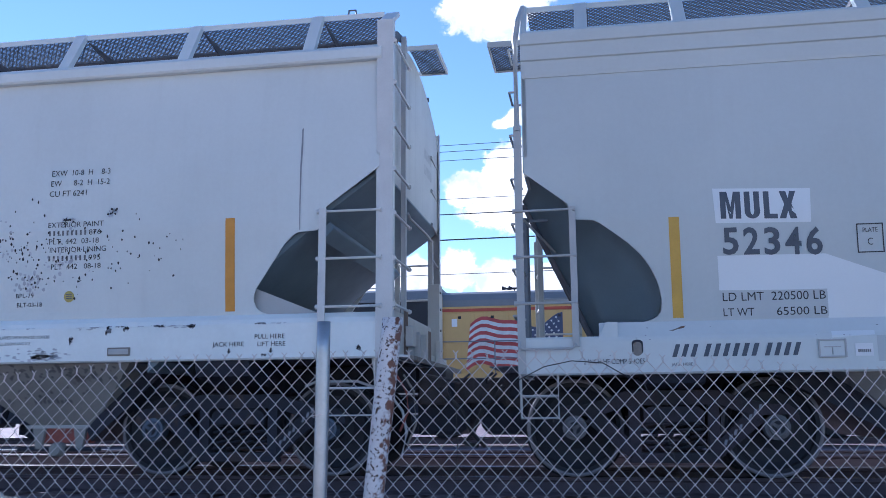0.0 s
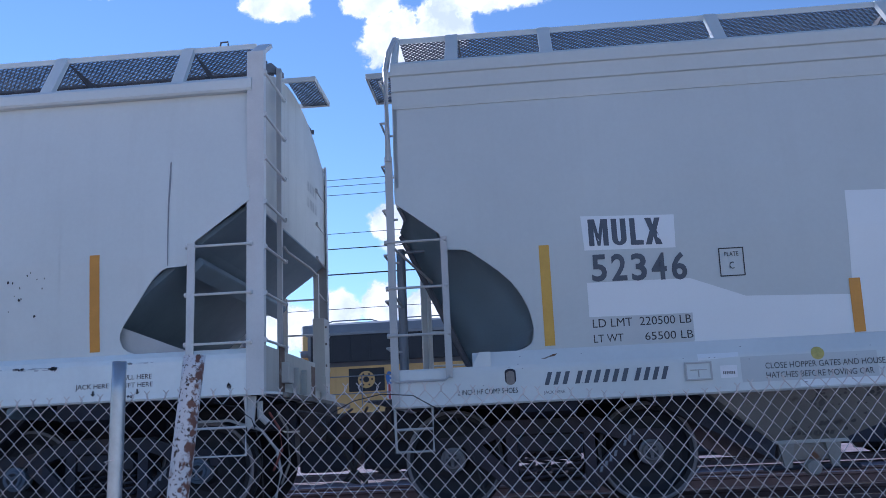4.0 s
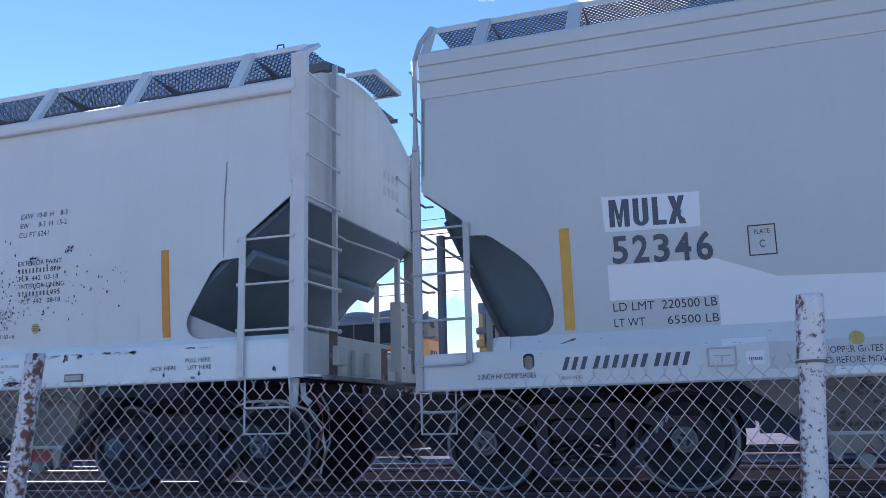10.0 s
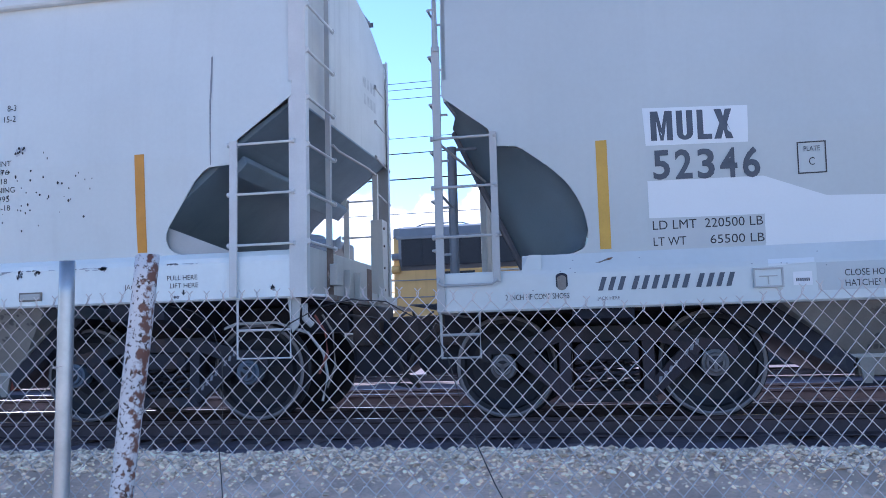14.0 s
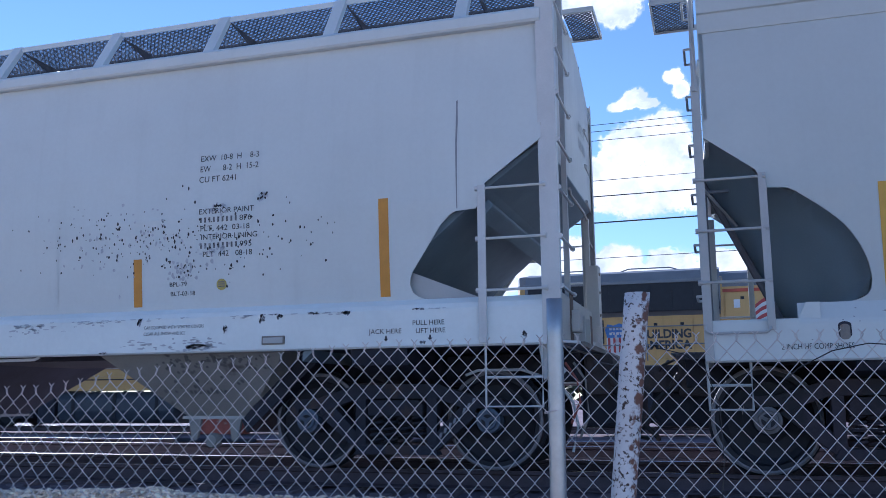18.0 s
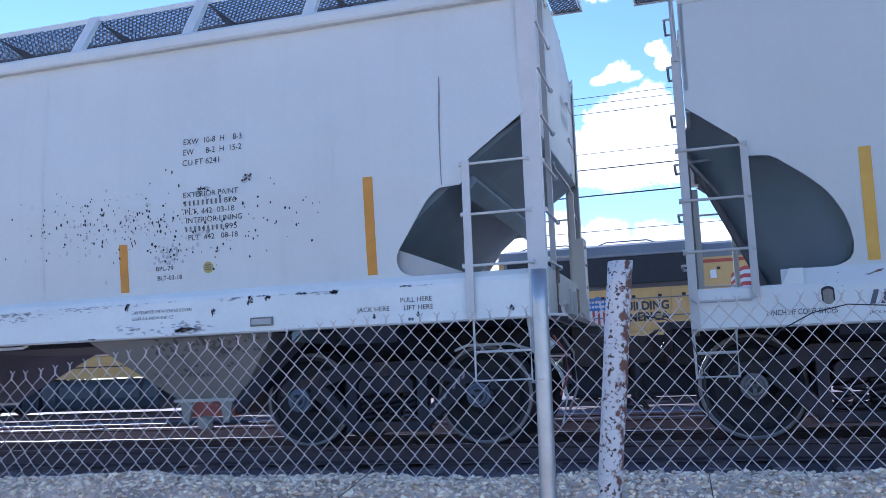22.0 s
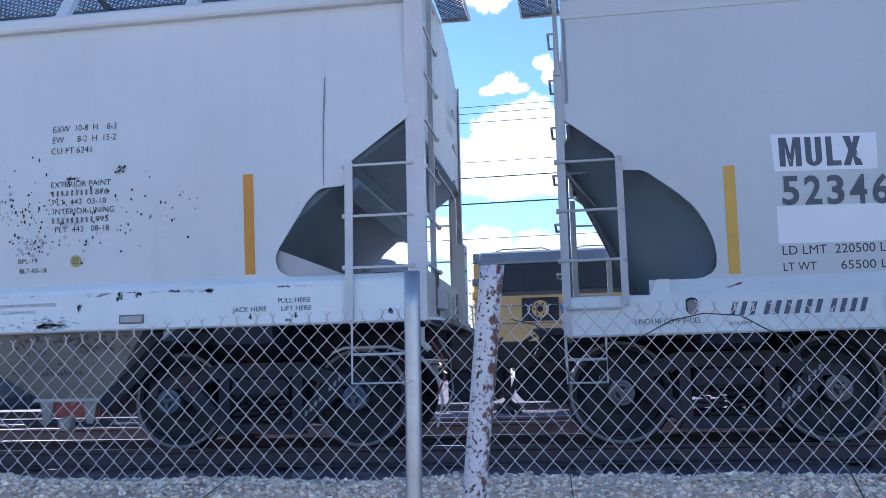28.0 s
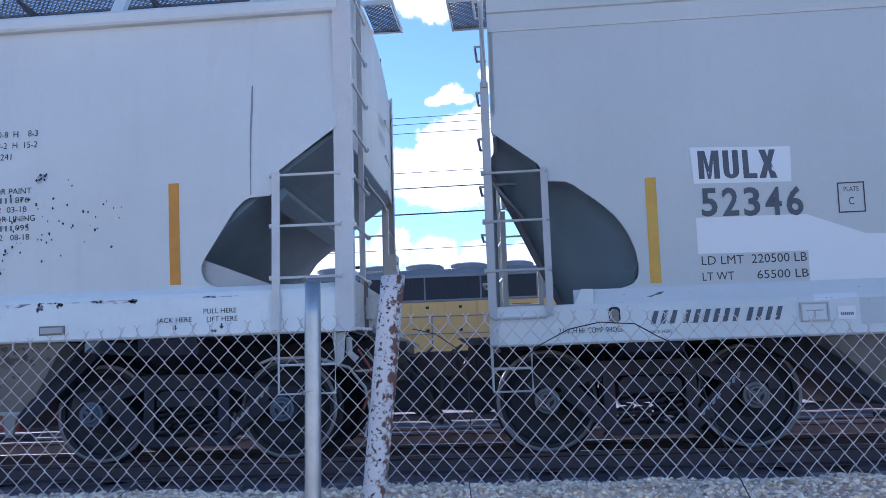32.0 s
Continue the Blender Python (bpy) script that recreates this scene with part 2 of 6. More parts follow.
rust_side(M_PIPE, (0.92, -0.39, 0.0), (0.15, 0.065, 0.045))
rust_side(M_PIPE2, (-0.97, -0.24, 0.0), (0.12, 0.05, 0.04))
M_RAIL = mat("rail rusty brown", (0.085, 0.063, 0.072), 0.75, 0.2, 0.3, 4, 0.15)
M_RAILTOP = mat("polished rail head", (0.55, 0.55, 0.57), 0.22, 1.0, 0.1, 20, 0.02)
M_TIE = mat("weathered tie wood", (0.18, 0.135, 0.14), 0.85, 0, 0.3, 5, 0.3, island=0.25)
M_GROUND = mat("crushed limestone ground", (0.71, 0.525, 0.41), 0.9, 0, 0.34, 1.6, 0.9, stain=(0.49, 0.37, 0.29), stain_at=0.56, stain_scale=0.9, fine=38, spec=0.08)
M_STONE = mat("limestone ballast stones", (0.93, 0.70, 0.535), 0.85, 0, 0.20, 9, 0.35, island=0.45, spec=0.1)
M_YARD = mat("dark yard ballast", (0.21, 0.17, 0.19), 0.9, 0, 0.35, 1.2, 0.9, stain=(0.17, 0.14, 0.155), stain_at=0.58, stain_scale=0.35, fine=30, spec=0.05)
M_FAINT = mat("worn-off stencil paint", (0.40, 0.40, 0.39), 0.5, 0, 0.2, 9, 0.0)
M_LYEL = mat("locomotive yellow paint", (0.56, 0.35, 0.12), 0.45, 0, 0.08, 1.2, 0.03, streak=0.35)
M_LGREY = mat("locomotive grey paint", (0.17, 0.18, 0.20), 0.5, 0, 0.12, 1.5, 0.05)
M_LBLK = mat("locomotive black grille", (0.014, 0.016, 0.022), 0.6, 0.1, 0.2, 6, 0.1)
M_LRED = mat("red stripe", (0.42, 0.06, 0.03), 0.5, 0, 0.15, 5, 0.0)
M_FRED = mat("flag red", (0.40, 0.05, 0.05), 0.5, 0, 0.2, 4, 0.0)
M_FWHT = mat("flag white", (0.60, 0.60, 0.60), 0.5, 0, 0.12, 4, 0.0)
M_FBLU = mat("flag blue", (0.045, 0.06, 0.12), 0.5, 0, 0.15, 4, 0.0)
M_SHLD = mat("shield blue", (0.05, 0.16, 0.42), 0.45, 0, 0.12, 5, 0.0)
M_TANK = mat("fuel tank blue black", (0.05, 0.065, 0.085), 0.42, 0.1, 0.2, 3, 0.08)
M_WOOD = mat("utility pole wood", (0.13, 0.10, 0.08), 0.85, 0, 0.25, 3, 0.2)
M_CABLE = mat("black cable", (0.02, 0.02, 0.024), 0.5, 0, 0.1, 5, 0.0)


# ---- mesh helpers ----
OFFSET = {}


def thing(name, x, y, z, label, category, group=""):
    ob = new(name)
    ob.location = (x, y, z)
    OFFSET[ob] = Vector((x, y, z))
    return tagged(ob, label, category, group)


def part(name, bm, material, parent=None, label="", smooth=False):
    off = OFFSET.get(parent, Vector((0, 0, 0)))
    if parent is not None:
        bmesh.ops.translate(bm, verts=bm.verts, vec=-off)
    me = bpy.data.meshes.new(name)
    bm.to_mesh(me)
    bm.free()
    me.materials.append(material)
    if smooth:
        me.shade_smooth()
    ob = new(name, me)
    if parent is not None:
        ob.parent = parent
        OFFSET[ob] = off
    if label:
        tagged(ob, label)
    return ob


def add(bm, x0, x1, y0, y1, z0, z1, bevel=0.0):
    vs = [bm.verts.new((x, y, z)) for x in (x0, x1) for y in (y0, y1) for z in (z0, z1)]
    fs = [bm.faces.new([vs[i] for i in f]) for f in ((0, 1, 3, 2), (4, 6, 7, 5), (0, 4, 5, 1), (2, 3, 7, 6), (0, 2, 6, 4), (1, 5, 7, 3))]
    if bevel:
        es = list({e for f in fs for e in f.edges})
        bmesh.ops.bevel(bm, geom=es, offset=bevel, segments=2, affect="EDGES", profile=0.6)
    return bm


def bar(x0, x1, y0, y1, z0, z1, bevel=0.004):
    return add(bmesh.new(), x0, x1, y0, y1, z0, z1, bevel)


def tube(bm, pts, r, n=8, cap=True):
    """A round bar along a line of points."""
    pts = [Vector(p) for p in pts]
    rings = []
    up = Vector((0.013, 0.021, 1.0))
    for i, p in enumerate(pts):
        d = (pts[min(i + 1, len(pts) - 1)] - pts[max(i - 1, 0)]).normalized()
        a = d.cross(up)
        if a.length < 0.1:
            a = d.cross(Vector((1, 0.03, 0)))
        a.normalize()
        b = d.cross(a)
        rr = r[i] if isinstance(r, (list, tuple)) else r
        rings.append([bm.verts.new(p + (a * math.cos(t) + b * math.sin(t)) * rr) for t in (2 * math.pi * k / n for k in range(n))])
    for u, v in zip(rings, rings[1:]):
        for k in range(n):
            bm.faces.new((u[k], u[(k + 1) % n], v[(k + 1) % n], v[k]))
    if cap:
        bm.faces.new(rings[0][::-1])
        bm.faces.new(rings[-1])
    return bm


def rod(pts, r, n=8):
    return tube(bmesh.new(), pts, r, n)


def prism(bm, pts, axis, a, b, bevel=0.0):
    """A flat outline drawn out along an axis. pts: (x, z) for 'y', (y, z) for 'x', (x, y) for 'z'."""
    def at(p, c):
        return {"y": (p[0], c, p[1]), "x": (c, p[0], p[1]), "z": (p[0], p[1], c)}[axis]
    u, v = [bm.verts.new(at(p, a)) for p in pts], [bm.verts.new(at(p, b)) for p in pts]
    n = len(pts)
    fs = [bm.faces.new(u), bm.faces.new(v[::-1])]
    fs += [bm.faces.new((u[i], v[i], v[(i + 1) % n], u[(i + 1) % n])) for i in range(n)]
    bmesh.ops.recalc_face_normals(bm, faces=fs)
    if bevel:
        bmesh.ops.bevel(bm, geom=list({e for f in fs for e in f.edges}), offset=bevel, segments=2, affect="EDGES", profile=0.6)
    return bm


def lathe(bm, prof, centre, n=28):
    """prof: (radius, y) turned about the y axis through the centre."""
    cx, cy, cz = centre
    rings = [[bm.verts.new((cx + r * math.cos(t), cy + y, cz + r * math.sin(t))) for t in (2 * math.pi * k / n for k in range(n))] for r, y in prof]
    for u, v in zip(rings, rings[1:]):
        for k in range(n):
            bm.faces.new((u[k], u[(k + 1) % n], v[(k + 1) % n], v[k]))
    bm.faces.new(rings[0])
    bm.faces.new(rings[-1][::-1])
    bmesh.ops.recalc_face_normals(bm, faces=bm.faces[:])
    return bm


def interp(table, z):
    for (a, u), (b, v) in zip(table, table[1:]):
        if z <= b:
            return u + (v - u) * max(0.0, (z - a) / (b - a))
    return table[-1][1]


W_LEFT = [(1.0, 1.615), (1.43, 1.615), (1.52, 1.548), (1.8, 1.58), (2.4, 1.63), (2.9, 1.635), (3.4, 1.615), (4.05, 1.56)]
W_RIGHT = [(0.9, 1.62), (1.22, 1.62), (1.37, 1.558), (1.7, 1.58), (2.3, 1.627), (2.9, 1.632), (3.4, 1.612), (4.15, 1.55)]


def decal_polys(polys, wt, lift=0.003):
    """Flat outlines (x, z) laid on the side of a car, following its swell."""
    bm = bmesh.new()
    for pts in polys:
        vs = [bm.verts.new((x, 0, z)) for x, z in pts]
        bm.faces.new(vs)
    zs = [v.co.z for v in bm.verts]
    for z, _ in wt:
        if min(zs) < z < max(zs):
            bmesh.ops.bisect_plane(bm, geom=bm.verts[:] + bm.edges[:] + bm.faces[:], plane_co=(0, 0, z), plane_no=(0, 0, 1))
    for v in bm.verts:
        v.co.y = -interp(wt, v.co.z) - lift
    for f in bm.faces:
        f.normal_update()
        if f.normal.y > 0:
            f.normal_flip()
    return bm


def rect(x0, x1, z0, z1, lean=0.0):
    return [(x0, z0), (x1, z0), (x1 + lean, z1), (x0 + lean, z1)]


def letter_mesh(body, x, z, height, width=None, bold=0.0, lean=0.0):
    """Outline letters as a bmesh in the x-z plane, lower left at x, z; height of the capitals."""
    cu = bpy.data.curves.new("letters", "FONT")
    cu.body, cu.size, cu.offset, cu.shear, cu.resolution_u = body, height / 0.69, bold if height > 0.1 else 0.0, lean, 3
    ob = bpy.data.objects.new("letters", cu)
    scene.collection.objects.link(ob)
    me = bpy.data.meshes.new_from_object(ob.evaluated_get(bpy.context.evaluated_depsgraph_get()))
    bpy.data.objects.remove(ob)
    bpy.data.curves.remove(cu)
    bm = bmesh.new()
    bm.from_mesh(me)
    bpy.data.meshes.remove(me)
    xs = [v.co.x for v in bm.verts]
    k = width / (max(xs) - min(xs)) if width else 1.0
    for v in bm.verts:
        v.co = Vector((x + (v.co.x - min(xs)) * k, 0, z + v.co.y))
    return bm


def letters(parent, body, x, z, height, wt, material=None, width=None, bold=0.0, lean=0.0, lift=0.004, name="lettering"):
    bm = letter_mesh(body, x, z, height, width, bold or min(0.0012, height * 0.008), lean)
    for v in bm.verts:
        v.co.y = -interp(wt, v.co.z) - lift
    bmesh.ops.recalc_face_normals(bm, faces=bm.faces[:])
    if height < 0.06:
        return tagged(part(name, bm, material or M_INK, parent), kind="stuff")
    # one part a letter
    bm.verts.ensure_lookup_table()
    todo, groups = set(bm.verts), []
    while todo:
        seed = todo.pop()
        heap, got = [seed], {seed}
        while heap:
            v = heap.pop()
            for e in v.link_edges:
                o = e.other_vert(v)
                if o in todo:
                    todo.discard(o)
                    got.add(o)
                    heap.append(o)
        groups.append(got)
    for got in groups:
        one, new_v = bmesh.new(), {}
        for v in got:
            new_v[v] = one.verts.new(v.co)
        for f in {f for v in got for f in v.link_faces}:
            one.faces.new([new_v[v] for v in f.verts])
        part("letter", one, material or M_INK, parent)
    bm.free()


def word_bars(x, z, height, width, count, lean=0.0, gap=0.3):
    """Plain bars standing for letters."""
    w = width / (count - gap)
    return [rect(x + i * w, x + i * w + w * (1 - gap), z, z + height, lean) for i in range(count)]


def stroke(pts, w):
    """A flat painted line (x, z) of width w as four-cornered pieces."""
    out = []
    for (a, b), (c, d) in zip(pts, pts[1:]):
        l = math.hypot(c - a, d - b) or 1
        nx, nz = -(d - b) / l * w / 2, (c - a) / l * w / 2
        ex, ez = (c - a) / l * w * 0.25, (d - b) / l * w * 0.25
        out.append([(a - ex + nx, b - ez + nz), (a - ex - nx, b - ez - nz), (c + ex - nx, d + ez - nz), (c + ex + nx, d + ez + nz)])
    return out


def blob(x, z, r, rnd, n=7, squash=1.0):
    return [(x + r * (0.6 + 0.6 * rnd.random()) * math.cos(t), z + squash * r * (0.6 + 0.6 * rnd.random()) * math.sin(t)) for t in (2 * math.pi * k / n for k in range(n))]


# ---- ground and tracks ----
GROUND = [(-400, -1.05), (-8, -1.05), (-6.6, -1.0), (-5.6, -0.72), (-5.0, -0.5), (-4.6, -0.43), (-4.1, -0.40), (-3.7, -0.41), (-3.3, -0.34), (-2.9, -0.2), (-2.6, -0.11), (-2.3, -0.12), (-1.9, -0.19), (-1.4, -0.2),
          (1.4, -0.2), (2.0, -0.22), (3.0, -0.25), (9.5, -0.25), (15, -0.45), (40, -0.5), (4500, -0.8)]


def ground_z(x, y):
    z = interp(GROUND, y)
    if -7 < y < 4:
        z += 0.05 * noise.noise(Vector((x * 0.7, y * 1.3, 0))) + 0.02 * noise.noise(Vector((x * 3, y * 3, 4)))
        if y > -2.2:
            z = min(z, -0.17)
    return z


def build_ground():
    xs = [-4000, -600, -120, -40, -20] + [-14 + 0.16 * i for i in range(138)] + [12, 25, 60, 200, 900, 4000]
    ys = [-400, -60, -20, -10, -8, -7] + [-6.6 + 0.12 * i for i in range(45)] + [-1.0, 0, 1.0, 2.2, 3.5, 6, 10, 14, 17, 22, 30, 60, 150, 600, 4500]
    verts = [(x, y, ground_z(x, y)) for y in ys for x in xs]
    n = len(xs)
    faces = [(j * n + i, j * n + i + 1, (j + 1) * n + i + 1, (j + 1) * n + i) for j in range(len(ys) - 1) for i in range(n - 1)]
    me = bpy.data.meshes.new("ground")
    me.from_pydata(verts, [], faces)
    me.materials.append(M_GROUND)
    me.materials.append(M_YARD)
    # past the ridge a darker ballast, its colour also holding the cars' shade
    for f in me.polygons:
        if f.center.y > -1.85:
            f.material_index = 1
    me.shade_smooth()
    return tagged(new("ground", me), "pale crushed limestone ground beside the railway track", "ground", kind="structure")


def build_stones():
    rng = np.random.default_rng(5)
    base = np.array([(1, 0, 0), (-1, 0, 0), (0, 1, 0), (0, -1, 0), (0, 0, 1), (0, 0, -1), (.62, .62, .5), (-.6, -.62, .45), (.6, -.6, .45), (-.6, .6, .5)], float)
    tri = [(4, 6, 9), (4, 9, 7), (4, 7, 8), (4, 8, 6), (6, 0, 2), (6, 2, 9), (9, 2, 1), (9, 1, 7), (7, 1, 3), (7, 3, 8), (8, 3, 0), (8, 0, 6), (0, 5, 2), (2, 5, 1), (1, 5, 3), (3, 5, 0)]
    V, F = [], []
    def scatter(count, x0, x1, y0, y1, s0, s1, dense=None):
        k = 0
        while k < count:
            x, y = rng.uniform(x0, x1), rng.uniform(y0, y1)
            if dense and rng.random() > dense(x, y):
                continue
            s = rng.uniform(s0, s1) * (1.5 if rng.random() < 0.08 else 1)
            b = base * rng.uniform(0.6, 1.15, (10, 1)) * (s * rng.uniform(0.7, 1.3), s * rng.uniform(0.7, 1.3), s * rng.uniform(0.5, 0.9))
            a = rng.uniform(0, 6.28)
            c, d = math.cos(a), math.sin(a)
            t = rng.uniform(-0.5, 0.5)
            b = b @ np.array([(c, -d, 0), (d, c, 0), (0, 0, 1)]) @ np.array([(1, 0, 0), (0, math.cos(t), -math.sin(t)), (0, math.sin(t), math.cos(t))])
            o = len(V)
            V.extend((b + (x, y, ground_z(x, y) + s * 0.25)).tolist())
            F.extend([(i + o, j + o, l + o) for i, j, l in tri])
            k += 1
    def ridge(x, y):
        n = noise.noise(Vector((x * 0.9, y * 2.2, 2)))
        near = math.exp(-((y + 2.62) / 0.28) ** 2) + 0.95 * math.exp(-((y + 3.62 + 0.08 * n) / 0.17) ** 2)
        return min(1, near + max(0, 0.035 + 0.24 * n))
    scatter(19000, -12, 6.5, -4.9, -2.2, 0.011, 0.026, ridge)
    scatter(700, -12, 6.5, -2.3, -1.7, 0.012, 0.028)
    scatter(13000, -12, 6.5, -5.6, -2.2, 0.005, 0.014)
    me = bpy.data.meshes.new("ballast_stones")
    me.from_pydata(V, [], F)
    me.materials.append(M_STONE)
    tagged(new("ballast_stones", me), "loose angular pale limestone ballast stones beside the rails", "gravel", kind="stuff")


def build_track(y, x0, x1, ties, drop=0.0):
    tr = thing("railway_track", 0, y, -0.2, "rusty steel rails with polished heads on dark wooden ties", "railway track", "parallel tracks")
    for s in (-1, 1):
        yc = y + s * 0.755
        prof = [(-0.075, -0.175), (0.075, -0.175), (0.075, -0.163), (0.012, -0.145), (0.009, -0.05), (0.036, -0.035), (0.037, -0.008), (0.03, -0.003), (-0.03, -0.003), (-0.037, -0.008), (-0.036, -0.035), (-0.009, -0.05), (-0.012, -0.145), (-0.075, -0.163)]
        rail = part("rail", prism(bmesh.new(), [(yc + a, b) for a, b in prof], "x", x0, x1), M_RAIL, tr)
        part("rail_head", prism(bmesh.new(), [(yc + a, b) for a, b in ((-0.028, -0.003), (0.028, -0.003), (0.022, 0.0), (-0.022, 0.0))], "x", x0, x1), M_RAILTOP, rail, "bright polished running surface")
    if ties:
        bm = add(bmesh.new(), -0.115, 0.115, -1.3, 1.3, -0.34 + 0.2, -0.178 + 0.2, 0.012)
        me = bpy.data.meshes.new("tie")
        bm.to_mesh(me)
        bm.free()
        me.materials.append(M_TIE)
        for i in range(ties):
            t = new("tie", me)
            t.parent = tr
            t.matrix_basis = pose(-12.2 + 0.5 * i + random.uniform(-0.02, 0.02), random.uniform(-0.03, 0.03), random.uniform(-0.005, 0.002), 0, 0, random.uniform(-1.2, 1.2))
    tr.location.z += drop


# ---- hopper cars ----
def side_sheet(outline, wt, sign):
    bm = bmesh.new()
    f = bm.faces.new([bm.verts.new((x, 0, z)) for x, z in outline])
    for z in (1.6, 1.8, 2.0, 2.2, 2.4, 2.65, 2.9, 3.15, 3.4, 3.7):
        bmesh.ops.bisect_plane(bm, geom=bm.verts[:] + bm.edges[:] + bm.faces[:], plane_co=(0, 0, z), plane_no=(0, 0, 1))
    r = bmesh.ops.extrude_face_region(bm, geom=bm.faces[:])
    inner = {g for g in r["geom"] if isinstance(g, bmesh.types.BMVert)}
    for v in bm.verts:
        v.co.y = sign * (interp(wt, v.co.z) - (0.012 if v in inner else 0.0))
    bmesh.ops.recalc_face_normals(bm, faces=bm.faces[:])
    return bm


def roof_arc(half, z0, crown, n=12):
    return [(-half + 2 * half * i / n, z0 + crown * (1 - (2 * i / n - 1) ** 2)) for i in range(n + 1)]


def grating(x0, x1, y0, y1, z):
    """Expanded metal: zigzag strips side by side."""
    V, F = [], []
    step, rows = 0.024, max(2, round((y1 - y0) / 0.032))
    cols = int((x1 - x0) / step)
    dy = (y1 - y0) / rows
    for r in range(rows + 1):
        o = len(V)
        for i in range(cols + 1):
            y = y0 + r * dy + (dy * 0.5 if (i % 2) ^ (r % 2) else 0) * (0.92 if r < rows else 0)
            x = x0 + i * step
            V += [(x, y - 0.0045, z), (x, y + 0.0045, z), (x, y + 0.0045, z + 0.010), (x, y - 0.0045, z + 0.010)]
        for i in range(cols):
            a, b = o + 4 * i, o + 4 * i + 4
            F += [(a + k, a + (k + 1) % 4, b + (k + 1) % 4, b + k) for k in range(4)]
    bm = bmesh.new()
    me = bpy.data.meshes.new("tmp")
    me.from_pydata(V, [], F)
    bm.from_mesh(me)
    bpy.data.meshes.remove(me)
    return bm


def running_board(car, x0, x1, y0, y1, z, brackets, eave_y, eave_z, paint, sign=-1):
    rb = tagged(part("running_board", grating(x0, x1, y0, y1, z), M_GRATE, car, "expanded-metal roof walkway grating"), kind="stuff")
    part("edge_angle", bar(x0, x1, y0 - 0.012, y0, z - 0.02, z + 0.035, 0.003), paint, rb)
    part("edge_angle", bar(x0, x1, y1, y1 + 0.012, z - 0.03, z + 0.03, 0.003), M_GRATE, rb)
    for x in brackets:
        if sign < 0:
            q = [(eave_y, eave_z), (y0 - 0.016, z + 0.04), (y0 + 0.05, z + 0.04), (eave_y + 0.07, eave_z)]
            part("bracket", prism(bmesh.new(), q, "x", x - 0.06, x + 0.06, 0.003), paint, rb)
            q2 = [(y0, z - 0.028), (y1, z - 0.028), (y1, z - 0.14), (y1 - 0.08, z - 0.14)]
            part("cross_support", prism(bmesh.new(), q2, "x", x + 0.06, x + 0.075), M_GRATE, rb)
        else:
            part("bracket", prism(bmesh.new(), [(eave_y, eave_z), (y1 + 0.016, z + 0.04), (y1 - 0.05, z + 0.04), (eave_y - 0.07, eave_z)], "x", x - 0.06, x + 0.06), paint, rb)
    return rb


def rung(car, p, q, r=0.012, paint=None, name="rung"):
    bm = tube(bmesh.new(), [p, q], r, 8)
    d = (Vector(q) - Vector(p)).normalized()
    for c in (p, q):
        tube(bm, [Vector(c) - d * 0.012, Vector(c) + d * 0.012], r * 1.9, 8)
    return part(name, bm, paint or M_LADW, car, smooth=False)


def wheel_profile(out):
    return [(0.05, 0.0), (0.10, 0.005), (0.13, 0.03), (0.20, 0.05), (0.32, 0.045), (0.37, 0.02), (0.385, -0.005), (0.43, -0.008), (0.447, 0.002), (0.455, 0.03), (0.457, 0.1), (0.482, 0.115), (0.482, 0.14), (0.40, 0.145), (0.34, 0.11), (0.15, 0.10), (0.05, 0.13)]


TRUCK_TOP = [(-1.09, 0.50), (-1.07, 0.60), (-1.0, 0.655), (-0.80, 0.665), (-0.55, 0.74), (-0.42, 0.79), (0.42, 0.79), (0.55, 0.74), (0.80, 0.665), (1.0, 0.655), (1.07, 0.60), (1.09, 0.50),
             (1.0, 0.50), (0.99, 0.565), (0.78, 0.565), (0.74, 0.50), (0.66, 0.565), (0.5, 0.62), (0.40, 0.655), (-0.40, 0.655), (-0.5, 0.62), (-0.66, 0.565), (-0.74, 0.50), (-0.78, 0.565), (-0.99, 0.565), (-1.0, 0.50)]


